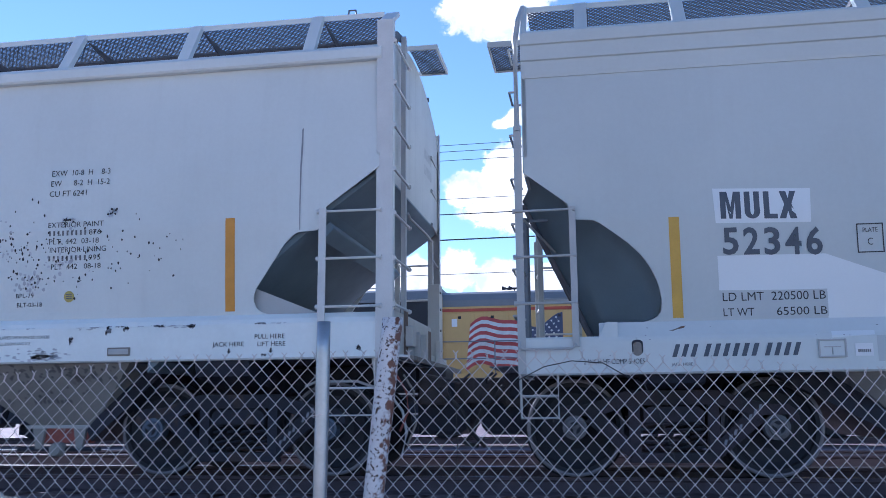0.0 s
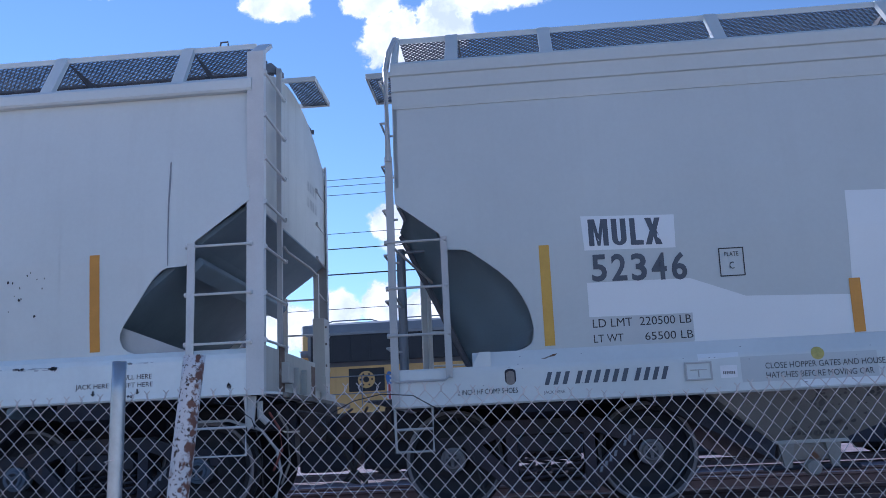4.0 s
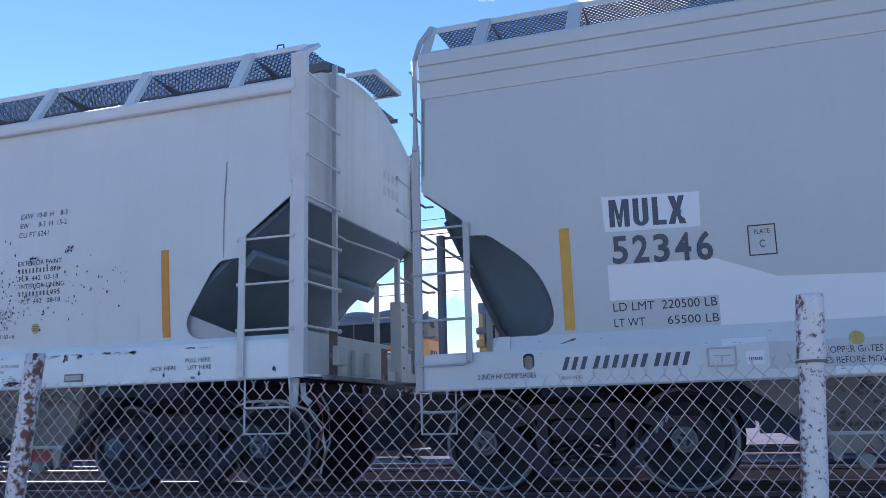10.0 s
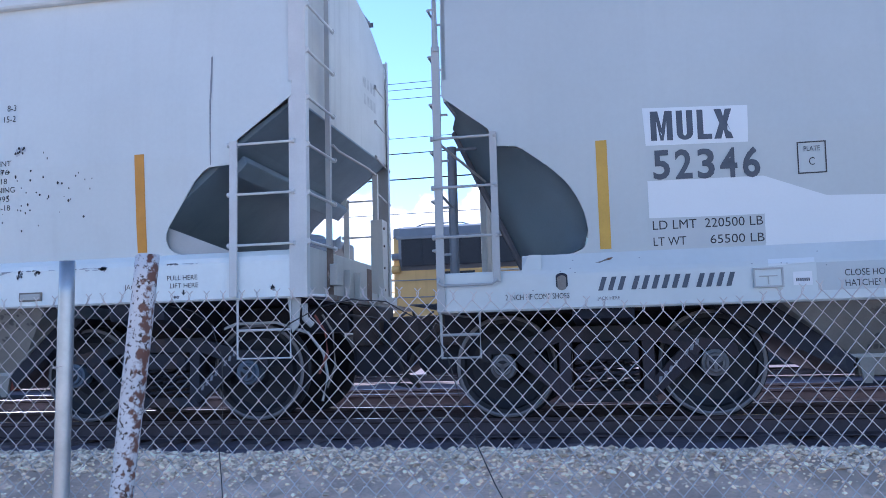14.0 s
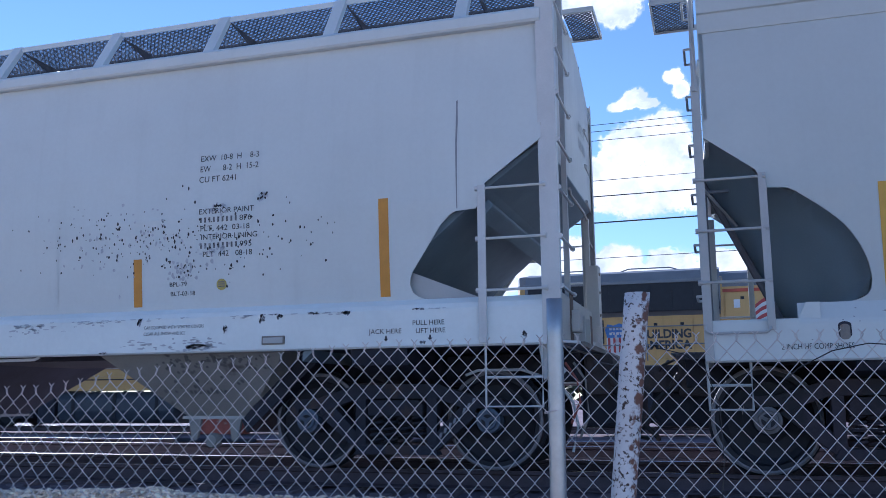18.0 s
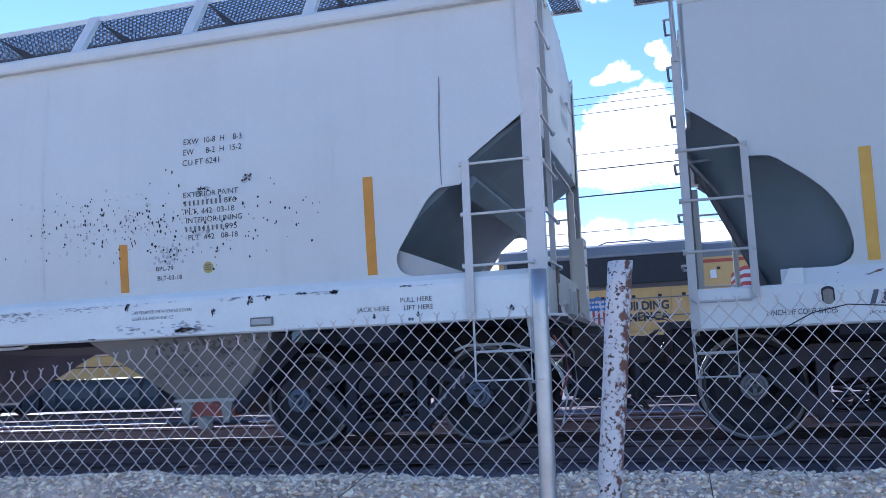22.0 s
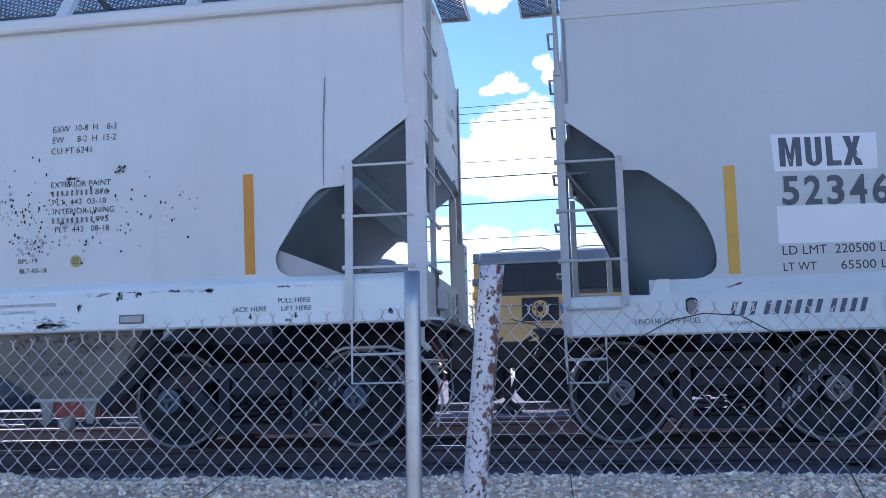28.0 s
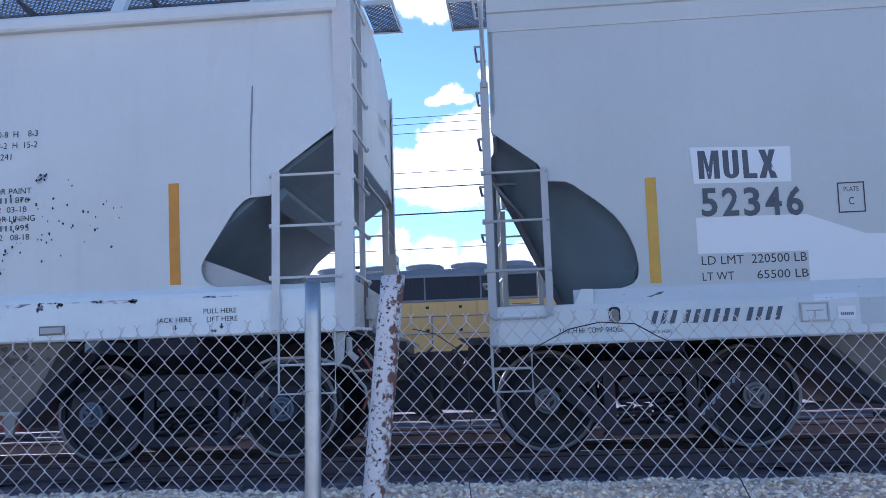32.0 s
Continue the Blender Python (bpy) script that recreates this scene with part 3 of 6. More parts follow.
def truck(xc, cap_mat, label, frame_mat):
    tk = thing("truck", xc, 0, 0.0, label, "railway truck", "hopper car trucks")
    def at(pts):
        return [(xc + a, b) for a, b in pts]
    for s in (-1, 1):
        y0, y1 = (-1.10, -0.96) if s < 0 else (0.96, 1.10)
        bm = prism(bmesh.new(), at(TRUCK_TOP), "y", y0, y1, 0.008)
        for m in (-1, 1):
            prism(bm, at([(m * 0.80, 0.52), (m * 0.64, 0.60), (m * 0.28, 0.235), (m * 0.36, 0.155)]), "y", y0 + 0.012, y1 - 0.012, 0.01)
            prism(bm, at([(m * 0.40, 0.70), (m * 0.30, 0.70), (m * 0.30, 0.2), (m * 0.40, 0.2)]), "y", y0 + 0.004, y1 - 0.02, 0.008)
        prism(bm, at([(-0.42, 0.145), (0.42, 0.145), (0.36, 0.235), (-0.36, 0.235)]), "y", y0 - 0.01, y1, 0.012)
        sf = part("side_frame", bm, frame_mat, tk, "brown-black cast steel side frame")
        bol = prism(bmesh.new(), at([(-0.27, 0.50), (0.27, 0.50), (0.27, 0.60), (0.22, 0.645), (-0.22, 0.645), (-0.27, 0.60)]), "y", y0 - 0.02, y1, 0.012)
        part("bolster_end", bol, frame_mat, tk)
        if s < 0:
            for k in range(4):
                cx = xc - 0.21 + 0.14 * k
                pts = [(cx + 0.058 * math.cos(a), -1.03 + 0.058 * math.sin(a), 0.24 + 0.26 * a / (2 * math.pi * 5)) for a in (0.5 * i for i in range(63))]
                part("spring", rod(pts, 0.014, 6), frame_mat, tk, "coil spring")
            bars = [rect(xc + (0.42 + 0.045 * i), xc + (0.445 + 0.045 * i), 0.30 + 0.044 * i, 0.35 + 0.044 * i, 0.012) for i in range(8) if i != 4]
            bm = bmesh.new()
            for q in bars:
                bm.faces.new([bm.verts.new((x, -1.106, z)) for x, z in q])
            tagged(part("stencil", bm, M_SMEAR, sf), kind="stuff")
    for m in (-1, 1):
        xw = xc + m * 0.89
        for s in (-1, 1):
            prof = [(r, (-0.85 + y) if s < 0 else (0.85 - y)) for r, y in wheel_profile(s)]
            wh = part("wheel", lathe(bmesh.new(), prof, (xw, 0, 0.457), 40), M_WHEEL, tk, smooth=False)
            ringp = [(0.422, 0), (0.436, -0.005), (0.453, 0.0), (0.455, 0.010), (0.422, 0.010)]
            rp = [(r, (-0.862 + y) if s < 0 else (0.862 - y)) for r, y in ringp]
            bm = bmesh.new()
            rings = [[bm.verts.new((xw + r * math.cos(t), y, 0.457 + r * math.sin(t))) for t in (2 * math.pi * k / 48 for k in range(48))] for r, y in rp]
            for u, v in zip(rings, rings[1:] + rings[:1]):
                for k in range(48):
                    bm.faces.new((u[k], u[(k + 1) % 48], v[(k + 1) % 48], v[k]))
            bmesh.ops.recalc_face_normals(bm, faces=bm.faces[:])
            part("rim", bm, M_RIM, wh, "worn bright rim edge")
            b0 = -1.145 if s < 0 else 1.145
            capb = lathe(bmesh.new(), [(0.03, 0), (0.075, 0.0), (0.085, -s * 0.012), (0.085, -s * 0.03), (0.112, -s * 0.035), (0.115, -s * 0.16), (0.10, -s * 0.2)], (xw, b0, 0.457), 20)
            for k in range(3):
                a = 2 * math.pi * k / 3 + 0.5
                lathe(capb, [(0.008, s * 0.014), (0.014, s * 0.012), (0.014, 0)], (xw + 0.052 * math.cos(a), b0, 0.457 + 0.052 * math.sin(a)), 6)
            cap = part("bearing_cap", capb, cap_mat, tk, "painted roller bearing end cap")
            if s < 0:
                part("cap_face", lathe(bmesh.new(), [(0.02, -0.004), (0.056, -0.004), (0.058, 0.004)], (xw, b0, 0.457), 20), M_WHEEL, cap)
                plate = bmesh.new()
                for k in range(3):
                    a = 2 * math.pi * k / 3 + 0.5
                    ca, sa = math.cos(a), math.sin(a)
                    prism(plate, [(xw + u * ca - v * sa, 0.457 + u * sa + v * ca) for u, v in ((0.0, -0.018), (0.066, -0.012), (0.066, 0.012), (0.0, 0.018))], "y", b0 - 0.008, b0 - 0.003)
                part("lock_plate", plate, cap_mat, cap)
        part("axle", rod([(xw, -0.95, 0.457), (xw, 0.95, 0.457)], 0.08, 12), M_WHEEL, tk)
        bm = prism(bmesh.new(), [(xw - m * 0.50, 0.30), (xw - m * 0.455, 0.30), (xw - m * 0.47, 0.56), (xw - m * 0.52, 0.56)], "y", -0.84, -0.72, 0.008)
        part("brake_shoe", bm, frame_mat, tk)
    part("bolster", bar(xc - 0.2, xc + 0.2, -0.95, 0.95, 0.42, 0.72, 0.02), frame_mat, tk)
    return tk


def hopper_chute(car, x0, x1, xa, xb, ztop, zbot, body_mat, gate_mat):
    """A tapered discharge hopper with its sliding gate."""
    top = [(x0, -1.50), (x1, -1.50), (x1, 1.50), (x0, 1.50)]
    bot = [(xa, -0.95), (xb, -0.95), (xb, 0.95), (xa, 0.95)]
    bm = bmesh.new()
    u, v = [bm.verts.new((x, y, ztop)) for x, y in top], [bm.verts.new((x, y, zbot)) for x, y in bot]
    for i in range(4):
        bm.faces.new((u[i], u[(i + 1) % 4], v[(i + 1) % 4], v[i]))
    bm.faces.new(v)
    bm.faces.new(u[::-1])
    bmesh.ops.recalc_face_normals(bm, faces=bm.faces[:])
    ch = part("hopper_chute", bm, body_mat, car, "sloping steel discharge chute")
    rnd = random.Random(int(xa * 10))
    def on_side(x, z, lift=0.004):
        f = (ztop - z) / (ztop - zbot)
        return (x, -1.50 + 0.55 * f - lift, z)
    marks = bmesh.new()
    for cx, cz, w, h, n in ((x0 + 0.42 * (x1 - x0), ztop - 0.12, 0.10, 0.05, 26), (x0 + 0.62 * (x1 - x0), ztop - 0.10, 0.28, 0.05, 46), (x0 + 0.80 * (x1 - x0), ztop - 0.12, 0.12, 0.04, 14), (x0 + 0.5 * (x1 - x0), ztop - 0.34, 0.25, 0.05, 16)):
        for _ in range(n):
            q = blob(rnd.gauss(cx, w), rnd.gauss(cz, h), rnd.uniform(0.008, 0.03), rnd, 7, 0.7)
            if all(ztop - 0.55 < b < ztop - 0.01 for a, b in q):
                marks.faces.new([marks.verts.new(on_side(a, b)) for a, b in q])
    for q in word_bars((xa + xb) / 2 - 0.2, ztop - 0.42, 0.035, 0.42, 9):
        marks.faces.new([marks.verts.new(on_side(a, b, 0.006)) for a, b in q])
    tagged(part("chute_grime", marks, M_GRIME, ch, "dark smudges and worn stencil"), kind="stuff")
    part("chute_flange", bar(xa - 0.03, xb + 0.03, -0.99, 0.99, zbot - 0.03, zbot, 0.004), M_LADG, ch)
    gate = part("outlet_gate", bar(xa + 0.05, xb - 0.05, -0.97, -0.84, zbot - 0.18, zbot - 0.03, 0.01), gate_mat, car, "worn sliding outlet gate")
    for k in (0.18, 0.82):
        xg = xa + (xb - xa) * k
        part("gate_bracket", prism(bmesh.new(), [(xg - 0.07, zbot - 0.03), (xg + 0.07, zbot - 0.03), (xg + 0.03, zbot - 0.24), (xg - 0.03, zbot - 0.24)], "y", -1.01, -0.97, 0.004), M_HOP, gate)
    part("gate_capstan", lathe(bmesh.new(), [(0.02, -0.06), (0.06, -0.055), (0.075, -0.02), (0.075, 0.05)], ((xa + xb) / 2, -1.02, zbot - 0.24), 14), M_HOP, gate)
    part("gate_shaft", rod([(xa - 0.1, -0.99, zbot - 0.24), (xb + 0.1, -0.99, zbot - 0.24)], 0.02), M_DARK, gate)


def coupler(car, x_root, x_tip):
    s = 1 if x_tip > x_root else -1
    bm = add(bmesh.new(), min(x_root, x_tip - s * 0.25), max(x_root, x_tip - s * 0.25), -0.09, 0.09, 0.74, 0.92, 0.02)
    prism(bm, [(x_tip - s * 0.32, -0.12), (x_tip - s * 0.1, -0.20), (x_tip + s * 0.08, -0.17), (x_tip + s * 0.12, -0.05), (x_tip, 0.02), (x_tip + s * 0.02, 0.16), (x_tip - s * 0.12, 0.2), (x_tip - s * 0.3, 0.12)], "z", 0.70, 0.96, 0.02)
    part("coupler", bm, M_COUPLER, car, "rusty knuckle coupler")
    part("cut_lever", rod([(x_root, -1.45, 0.95), (x_root + s * 0.12, -0.9, 0.93), (x_root + s * 0.18, -0.35, 0.9), (x_tip - s * 0.15, -0.1, 1.0)], 0.012), M_COUPLER, car)
    h = [(x_root + s * 0.05, -0.38, 0.78), (x_root + s * 0.22, -0.42, 0.62), (x_root + s * 0.32, -0.42, 0.4), (x_root + s * 0.42, -0.4, 0.3), (x_tip + s * 0.02, -0.34, 0.27)]
    part("air_hose", rod(h, 0.024), M_RUBBER, car, "black rubber brake hose")
    part("angle_cock", rod([(x_root, -0.38, 0.86), (x_root + s * 0.06, -0.38, 0.77)], 0.035), M_COUPLER, car)


def left_car():
    car = thing("hopper_car", -10.3, 0, 0.0, "off-white covered hopper car with scuffed sill and black paint splatter", "freight car", "coupled hopper cars")
    X0, X1 = -19.0, -1.62
    right = [(X1, 4.0), (X1, 2.885), (-2.13, 2.52), (-2.195, 2.33), (-2.215, 2.30), (-2.40, 2.29), (-2.45, 2.265), (-2.54, 2.18), (-2.81, 1.78), (-2.84, 1.72), (-2.845, 1.66), (-2.82, 1.59), (-2.77, 1.55), (-2.70, 1.525), (-2.5, 1.515)]
    left = [(X0, 1.515), (X0, 4.0)]
    for s in (-1, 1):
        part("side_sheet", side_sheet(right + left, W_LEFT, s), M_WHITE, car, "off-white painted steel side with faint vertical streaks")
        ys = [(1.50, 1.10), (1.60, 1.10), (1.615, 1.115), (1.615, 1.43), (1.60, 1.475), (1.552, 1.525), (1.535, 1.525), (1.50, 1.46)]
        part("side_sill", prism(bmesh.new(), [(s * a, b) for a, b in ys], "x", X0, -1.64, 0.0), M_WSILL, car, "white scuffed side sill with rounded top")
        ch = [(1.545, 3.965), (1.635, 3.965), (1.65, 3.985), (1.65, 4.075), (1.61, 4.11), (1.50, 4.11), (1.50, 4.06)]
        part("top_chord", prism(bmesh.new(), [(s * a, b) for a, b in ch], "x", X0, X1 + 0.02, 0.0), M_WHITE, car)
    # seams in the side: narrow raised weld strips
    for x in (-3.42, -6.62, -8.2):
        part("weld_seam", decal_polys([rect(x - 0.006, x + 0.006, 1.54, 3.95)], W_LEFT, 0.003), M_WHITE, car)
    part("roof", prism(bmesh.new(), roof_arc(1.55, 4.12, 0.46) + [(1.45, 4.0), (-1.45, 4.0)], "x", X0, X1), M_WHITE, car)
    prof = [(-1.60, 2.885)] + [(-interp(W_LEFT, z), z) for z in (3.0, 3.4, 3.7, 4.0)] + roof_arc(1.55, 4.12, 0.46) + [(interp(W_LEFT, z), z) for z in (4.0, 3.7, 3.4, 3.0)] + [(1.60, 2.885)]
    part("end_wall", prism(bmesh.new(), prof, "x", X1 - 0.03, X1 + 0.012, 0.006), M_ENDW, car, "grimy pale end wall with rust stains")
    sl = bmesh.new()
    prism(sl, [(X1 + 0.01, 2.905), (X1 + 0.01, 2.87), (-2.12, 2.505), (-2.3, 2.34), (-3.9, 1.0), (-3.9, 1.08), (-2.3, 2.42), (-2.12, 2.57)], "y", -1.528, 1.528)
    part("slope_sheet", sl, M_SLOPE, car, "grey sloping end sheet, its shade put into the colour")
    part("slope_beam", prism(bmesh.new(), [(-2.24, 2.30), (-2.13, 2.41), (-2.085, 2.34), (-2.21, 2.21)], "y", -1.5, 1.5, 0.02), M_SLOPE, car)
    part("sill_gusset", prism(bmesh.new(), [(-2.90, 1.80), (-2.15, 1.50), (-2.90, 1.50)], "y", -1.50, -1.475), M_LADG, car, "triangular pale gusset in the cut-out")
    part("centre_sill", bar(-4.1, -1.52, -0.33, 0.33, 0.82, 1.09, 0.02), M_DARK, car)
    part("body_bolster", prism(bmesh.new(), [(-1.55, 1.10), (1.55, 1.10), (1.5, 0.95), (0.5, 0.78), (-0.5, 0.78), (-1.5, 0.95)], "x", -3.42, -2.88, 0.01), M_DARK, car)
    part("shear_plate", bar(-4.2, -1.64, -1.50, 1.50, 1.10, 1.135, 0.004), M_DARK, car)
    for z in (3.62, 3.42):
        bm = bmesh.new()
        for k in range(4):
            bm.faces.new([bm.verts.new((X1 + 0.016, y, zz)) for y, zz in ((0.62 + 0.13 * k, z), (0.71 + 0.13 * k, z), (0.71 + 0.13 * k, z + 0.12), (0.62 + 0.13 * k, z + 0.12))])
        tagged(part("covered_lettering", bm, M_FAINT, car), kind="stuff")
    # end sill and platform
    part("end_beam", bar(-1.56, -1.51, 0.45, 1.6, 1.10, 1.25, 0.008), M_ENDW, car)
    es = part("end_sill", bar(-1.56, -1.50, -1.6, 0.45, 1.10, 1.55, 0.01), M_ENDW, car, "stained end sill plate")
    for y in (-0.52, -0.18, 0.75):
        part("stiffener", bar(-1.50, -1.44, y - 0.02, y + 0.02, 1.16, 1.42, 0.004), M_ENDW, es)
    part("end_platform", grating(-1.50, -1.34, -1.5, 1.5, 1.10), M_GRATE, car)
    part("platform_edge", bar(-1.35, -1.31, -1.5, 1.5, 1.075, 1.12, 0.004), M_RUSTY, car)
    part("striker", bar(-1.50, -1.22, -0.3, 0.3, 0.68, 1.07, 0.03), M_COUPLER, car, "oily striker casting")
    # housing enlarged in black to cover the shaded gap between the cars
    part("draft_gear", prism(bmesh.new(), [(-1.55, 0.37), (-1.10, 0.37), (-0.98, 0.46), (-0.98, 0.85), (-1.06, 0.92), (-1.55, 0.92)], "y", -0.12, 0.75, 0.04), M_DARK, car, "black cushioning draft gear housing")
    # corner ladder, near and far
    for s in (-1, 1):
        o = 0.0 if s < 0 else -0.10
        prof = [(-1.645 + o, s * 1.63), (-1.485 + o, s * 1.63), (-1.485 + o, s * 1.55), (-1.495 + o, s * 1.55), (-1.495 + o, s * 1.615), (-1.645 + o, s * 1.615)]
        # near stile takes the light ladder colour, far stile the darker grey
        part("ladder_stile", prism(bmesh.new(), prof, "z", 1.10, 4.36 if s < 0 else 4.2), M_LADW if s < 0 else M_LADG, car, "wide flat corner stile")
        if s < 0:
            part("stile_head", prism(bmesh.new(), [(s * 1.63, 4.35), (s * 1.55, 4.35), (s * 1.24, 4.57), (s * 1.30, 4.585)], "x", -1.63, -1.50, 0.004), M_LADW, car)
        if s < 0:
            part("inner_stile", bar(-1.575, -1.525, s * 0.83 - 0.025, s * 0.83 + 0.025, 1.12, 4.52, 0.004), M_LADG, car)
        for k in range(7 if s < 0 else 6):
            z = 1.585 + 0.427 * k
            if s < 0:
                rung(car, (-1.48, -1.61, z), (-1.49, -0.84, z + 0.01), 0.013, M_LADW)
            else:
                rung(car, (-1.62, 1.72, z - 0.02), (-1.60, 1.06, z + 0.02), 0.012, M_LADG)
        part("cage_stile", bar(-2.19, -2.12, s * 1.65 - 0.012, s * 1.65 + 0.012, 1.12, 2.50, 0.004), M_LADW, car)
        for z in (2.47, 2.02, 1.57):
            rung(car, (-2.20, s * 1.645, z), (-1.60, s * 1.64, z), 0.012, M_LADW)
        st = part("sill_step", rod([(-2.16, s * 1.55, 1.12), (-2.16, s * 1.55, 0.585), (-1.67, s * 1.55, 0.585), (-1.67, s * 1.55, 1.12)], 0.011), M_LADW, car, "bent bar stirrup step")
        part("step_tread", rod([(-2.16, s * 1.55, 0.83), (-1.67, s * 1.55, 0.83)], 0.011), M_LADW, st)
        part("step_hanger", prism(bmesh.new(), [(-1.70, 1.10), (-1.58, 1.10), (-1.60, 0.86), (-1.66, 0.80)], "y", s * 1.53 - 0.01, s * 1.53 + 0.01), M_LADG, st)
    # far ladder: inner post with its bolted foot, and the long handrail that ties it to the near ladder
    fp = part("ladder_post", bar(-1.64, -1.58, 1.02, 1.08, 1.12, 2.68, 0.004), M_ENDW, car, "stained upright ladder post")
    part("post_foot", bar(-1.60, -1.46, 0.78, 1.0, 1.12, 2.10, 0.006), M_ENDW, fp, "bolted stained foot plate")
    for z in (1.3, 1.55, 1.8, 2.0):
        part("bolt", rod([(-1.46, 0.83, z), (-1.445, 0.83, z)], 0.016, 6), M_RUSTY, fp)
    part("handrail", rod([(-1.50, -0.85, 2.60), (-1.53, -0.6, 2.60), (-1.57, 0.6, 2.66), (-1.60, 1.05, 2.67), (-1.61, 1.12, 2.62)], 0.014), M_LADG, car)
    part("brake_box", bar(-1.50, -1.42, -1.0, -0.82, 1.24, 1.44, 0.01), M_ENDW, car)
    part("rust_panel", bar(-1.502, -1.494, -1.06, -0.88, 1.12, 1.60, 0.002), M_RUSTP, car, "rust-brown stained bracket strip")
    part("rust_stain", bar(-1.501, -1.4985, 0.26, 0.44, 1.12, 1.50, 0.0005), M_RUSTP, car)
    part("corner_handle", rod([(-1.49, -1.6, 1.12), (-1.36, -1.56, 1.11), (-1.34, -1.1, 1.11), (-1.48, -0.95, 1.12)], 0.012), M_LADW, car)
    part("drain_pipe", rod([(-1.56, -1.5, 1.05), (-1.56, -1.48, 0.92), (-1.5, -1.46, 0.86)], 0.03), M_LADG, car)
    for i, (dx, dz) in enumerate(((0.0, 0.62), (0.07, 0.5))):
        part("brake_hose", rod([(-1.50 + dx, -1.40, 0.95), (-1.40 + dx, -1.42, 0.8), (-1.38 + dx, -1.42, dz), (-1.46 + dx, -1.41, dz - 0.18)], 0.011), M_RUSTY if i else M_RED, car, "hanging hose with red end" if not i else "thin grey hanging hose")
    part("curved_pipe", rod([(-2.42, -1.25, 0.86), (-2.3, -1.28, 0.90), (-1.9, -1.3, 0.9), (-1.6, -1.3, 0.8), (-1.46, -1.3, 0.62), (-1.42, -1.3, 0.42), (-1.47, -1.3, 0.2)], 0.013), M_LADG, car, "pale curved brake pipe")
    # roof walkway, crossover board
    running_board(car, -11.5, -1.66, -1.26, -0.62, 4.58, [-10.30, -8.97, -7.65, -6.32, -5.0, -3.68, -2.36], -1.60, 4.07, M_WHITE)
    running_board(car, -6.5, -1.66, 0.62, 1.26, 4.58, [-5.0, -3.68, -2.36], 1.60, 4.07, M_WHITE, 1)
    cb = tagged(part("crossover_board", grating(-1.6, -1.30, -0.30, 0.44, 4.60), M_GRATE, car, "overhanging end walkway grating"), kind="stuff")
    for y in (-0.32, 0.44):
        part("edge_angle", bar(-1.66, -1.28, y, y + 0.02, 4.585, 4.64, 0.003), M_ENDW, cb)
    part("edge_angle", bar(-1.30, -1.28, -0.30, 0.44, 4.58, 4.64, 0.003), M_ENDW, cb)
    part("end_bracket", prism(bmesh.new(), [(-1.6, 4.2), (-1.0, 4.52), (-0.5, 4.62), (-0.5, 4.56), (-1.0, 4.42), (-1.5, 4.16)], "x", -1.60, -1.585), M_GRATE, cb)
    part("hatch_handle", rod([(-2.06, -1.2, 4.62), (-2.05, -1.2, 4.69), (-1.98, -1.2, 4.69), (-1.97, -1.2, 4.62)], 0.01), M_GRATE, cb)
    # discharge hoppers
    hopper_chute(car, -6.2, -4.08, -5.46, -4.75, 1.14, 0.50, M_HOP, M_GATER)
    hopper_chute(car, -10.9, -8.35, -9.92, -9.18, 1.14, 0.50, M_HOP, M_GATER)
    # added thin dark plate: stands for the shade on this chute's right slope
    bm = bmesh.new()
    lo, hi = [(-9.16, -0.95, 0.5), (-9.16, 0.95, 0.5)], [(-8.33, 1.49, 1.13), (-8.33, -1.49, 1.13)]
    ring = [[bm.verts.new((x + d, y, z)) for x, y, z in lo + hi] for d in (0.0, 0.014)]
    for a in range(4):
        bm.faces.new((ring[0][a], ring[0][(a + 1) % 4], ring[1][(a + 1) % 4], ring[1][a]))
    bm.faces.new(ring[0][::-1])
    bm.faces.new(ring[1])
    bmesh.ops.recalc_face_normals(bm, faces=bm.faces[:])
    part("hopper_slope", bm, M_HOPSHADE, car, "dark plate added for shade on the hopper end slope")
    # near-black instead of chute paint, to put this sheet's shade in
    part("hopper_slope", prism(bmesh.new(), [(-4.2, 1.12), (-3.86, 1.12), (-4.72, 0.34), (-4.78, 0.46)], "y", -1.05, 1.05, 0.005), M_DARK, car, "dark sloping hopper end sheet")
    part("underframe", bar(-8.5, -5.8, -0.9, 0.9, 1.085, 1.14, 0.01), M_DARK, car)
    part("brake_line", rod([(-9.9, -1.52, 1.06), (-8.2, -1.52, 1.065), (-6.9, -1.52, 1.075), (-6.86, -1.5, 1.10)], 0.016), M_LADW, car, "pale brake pipe under the sill")
    coupler(car, -1.25, -0.84)
    # markings
    part("orange_stripe", decal_polys([rect(-3.125, -3.03, 1.56, 2.45)], W_LEFT), M_ORANGE, car, "orange reflective strip")
    part("orange_stripe", decal_polys([rect(-5.72, -5.625, 1.56, 2.03)], W_LEFT), M_ORANGE, car, "short orange reflective strip")
    part("orange_stripe", decal_polys([rect(-8.88, -8.78, 1.60, 2.05)], W_LEFT), M_ORANGE, car, "short orange reflective strip")
    x = -5.0
    letters(car, "EXW  10-8  H    8-3", x + 0.02, 2.955, 0.058, W_LEFT, width=0.63)
    letters(car, "EW      8-2  H  15-2", x + 0.02, 2.85, 0.058, W_LEFT, width=0.63)
    letters(car, "CU FT 6241", x + 0.01, 2.745, 0.058, W_LEFT, width=0.40)
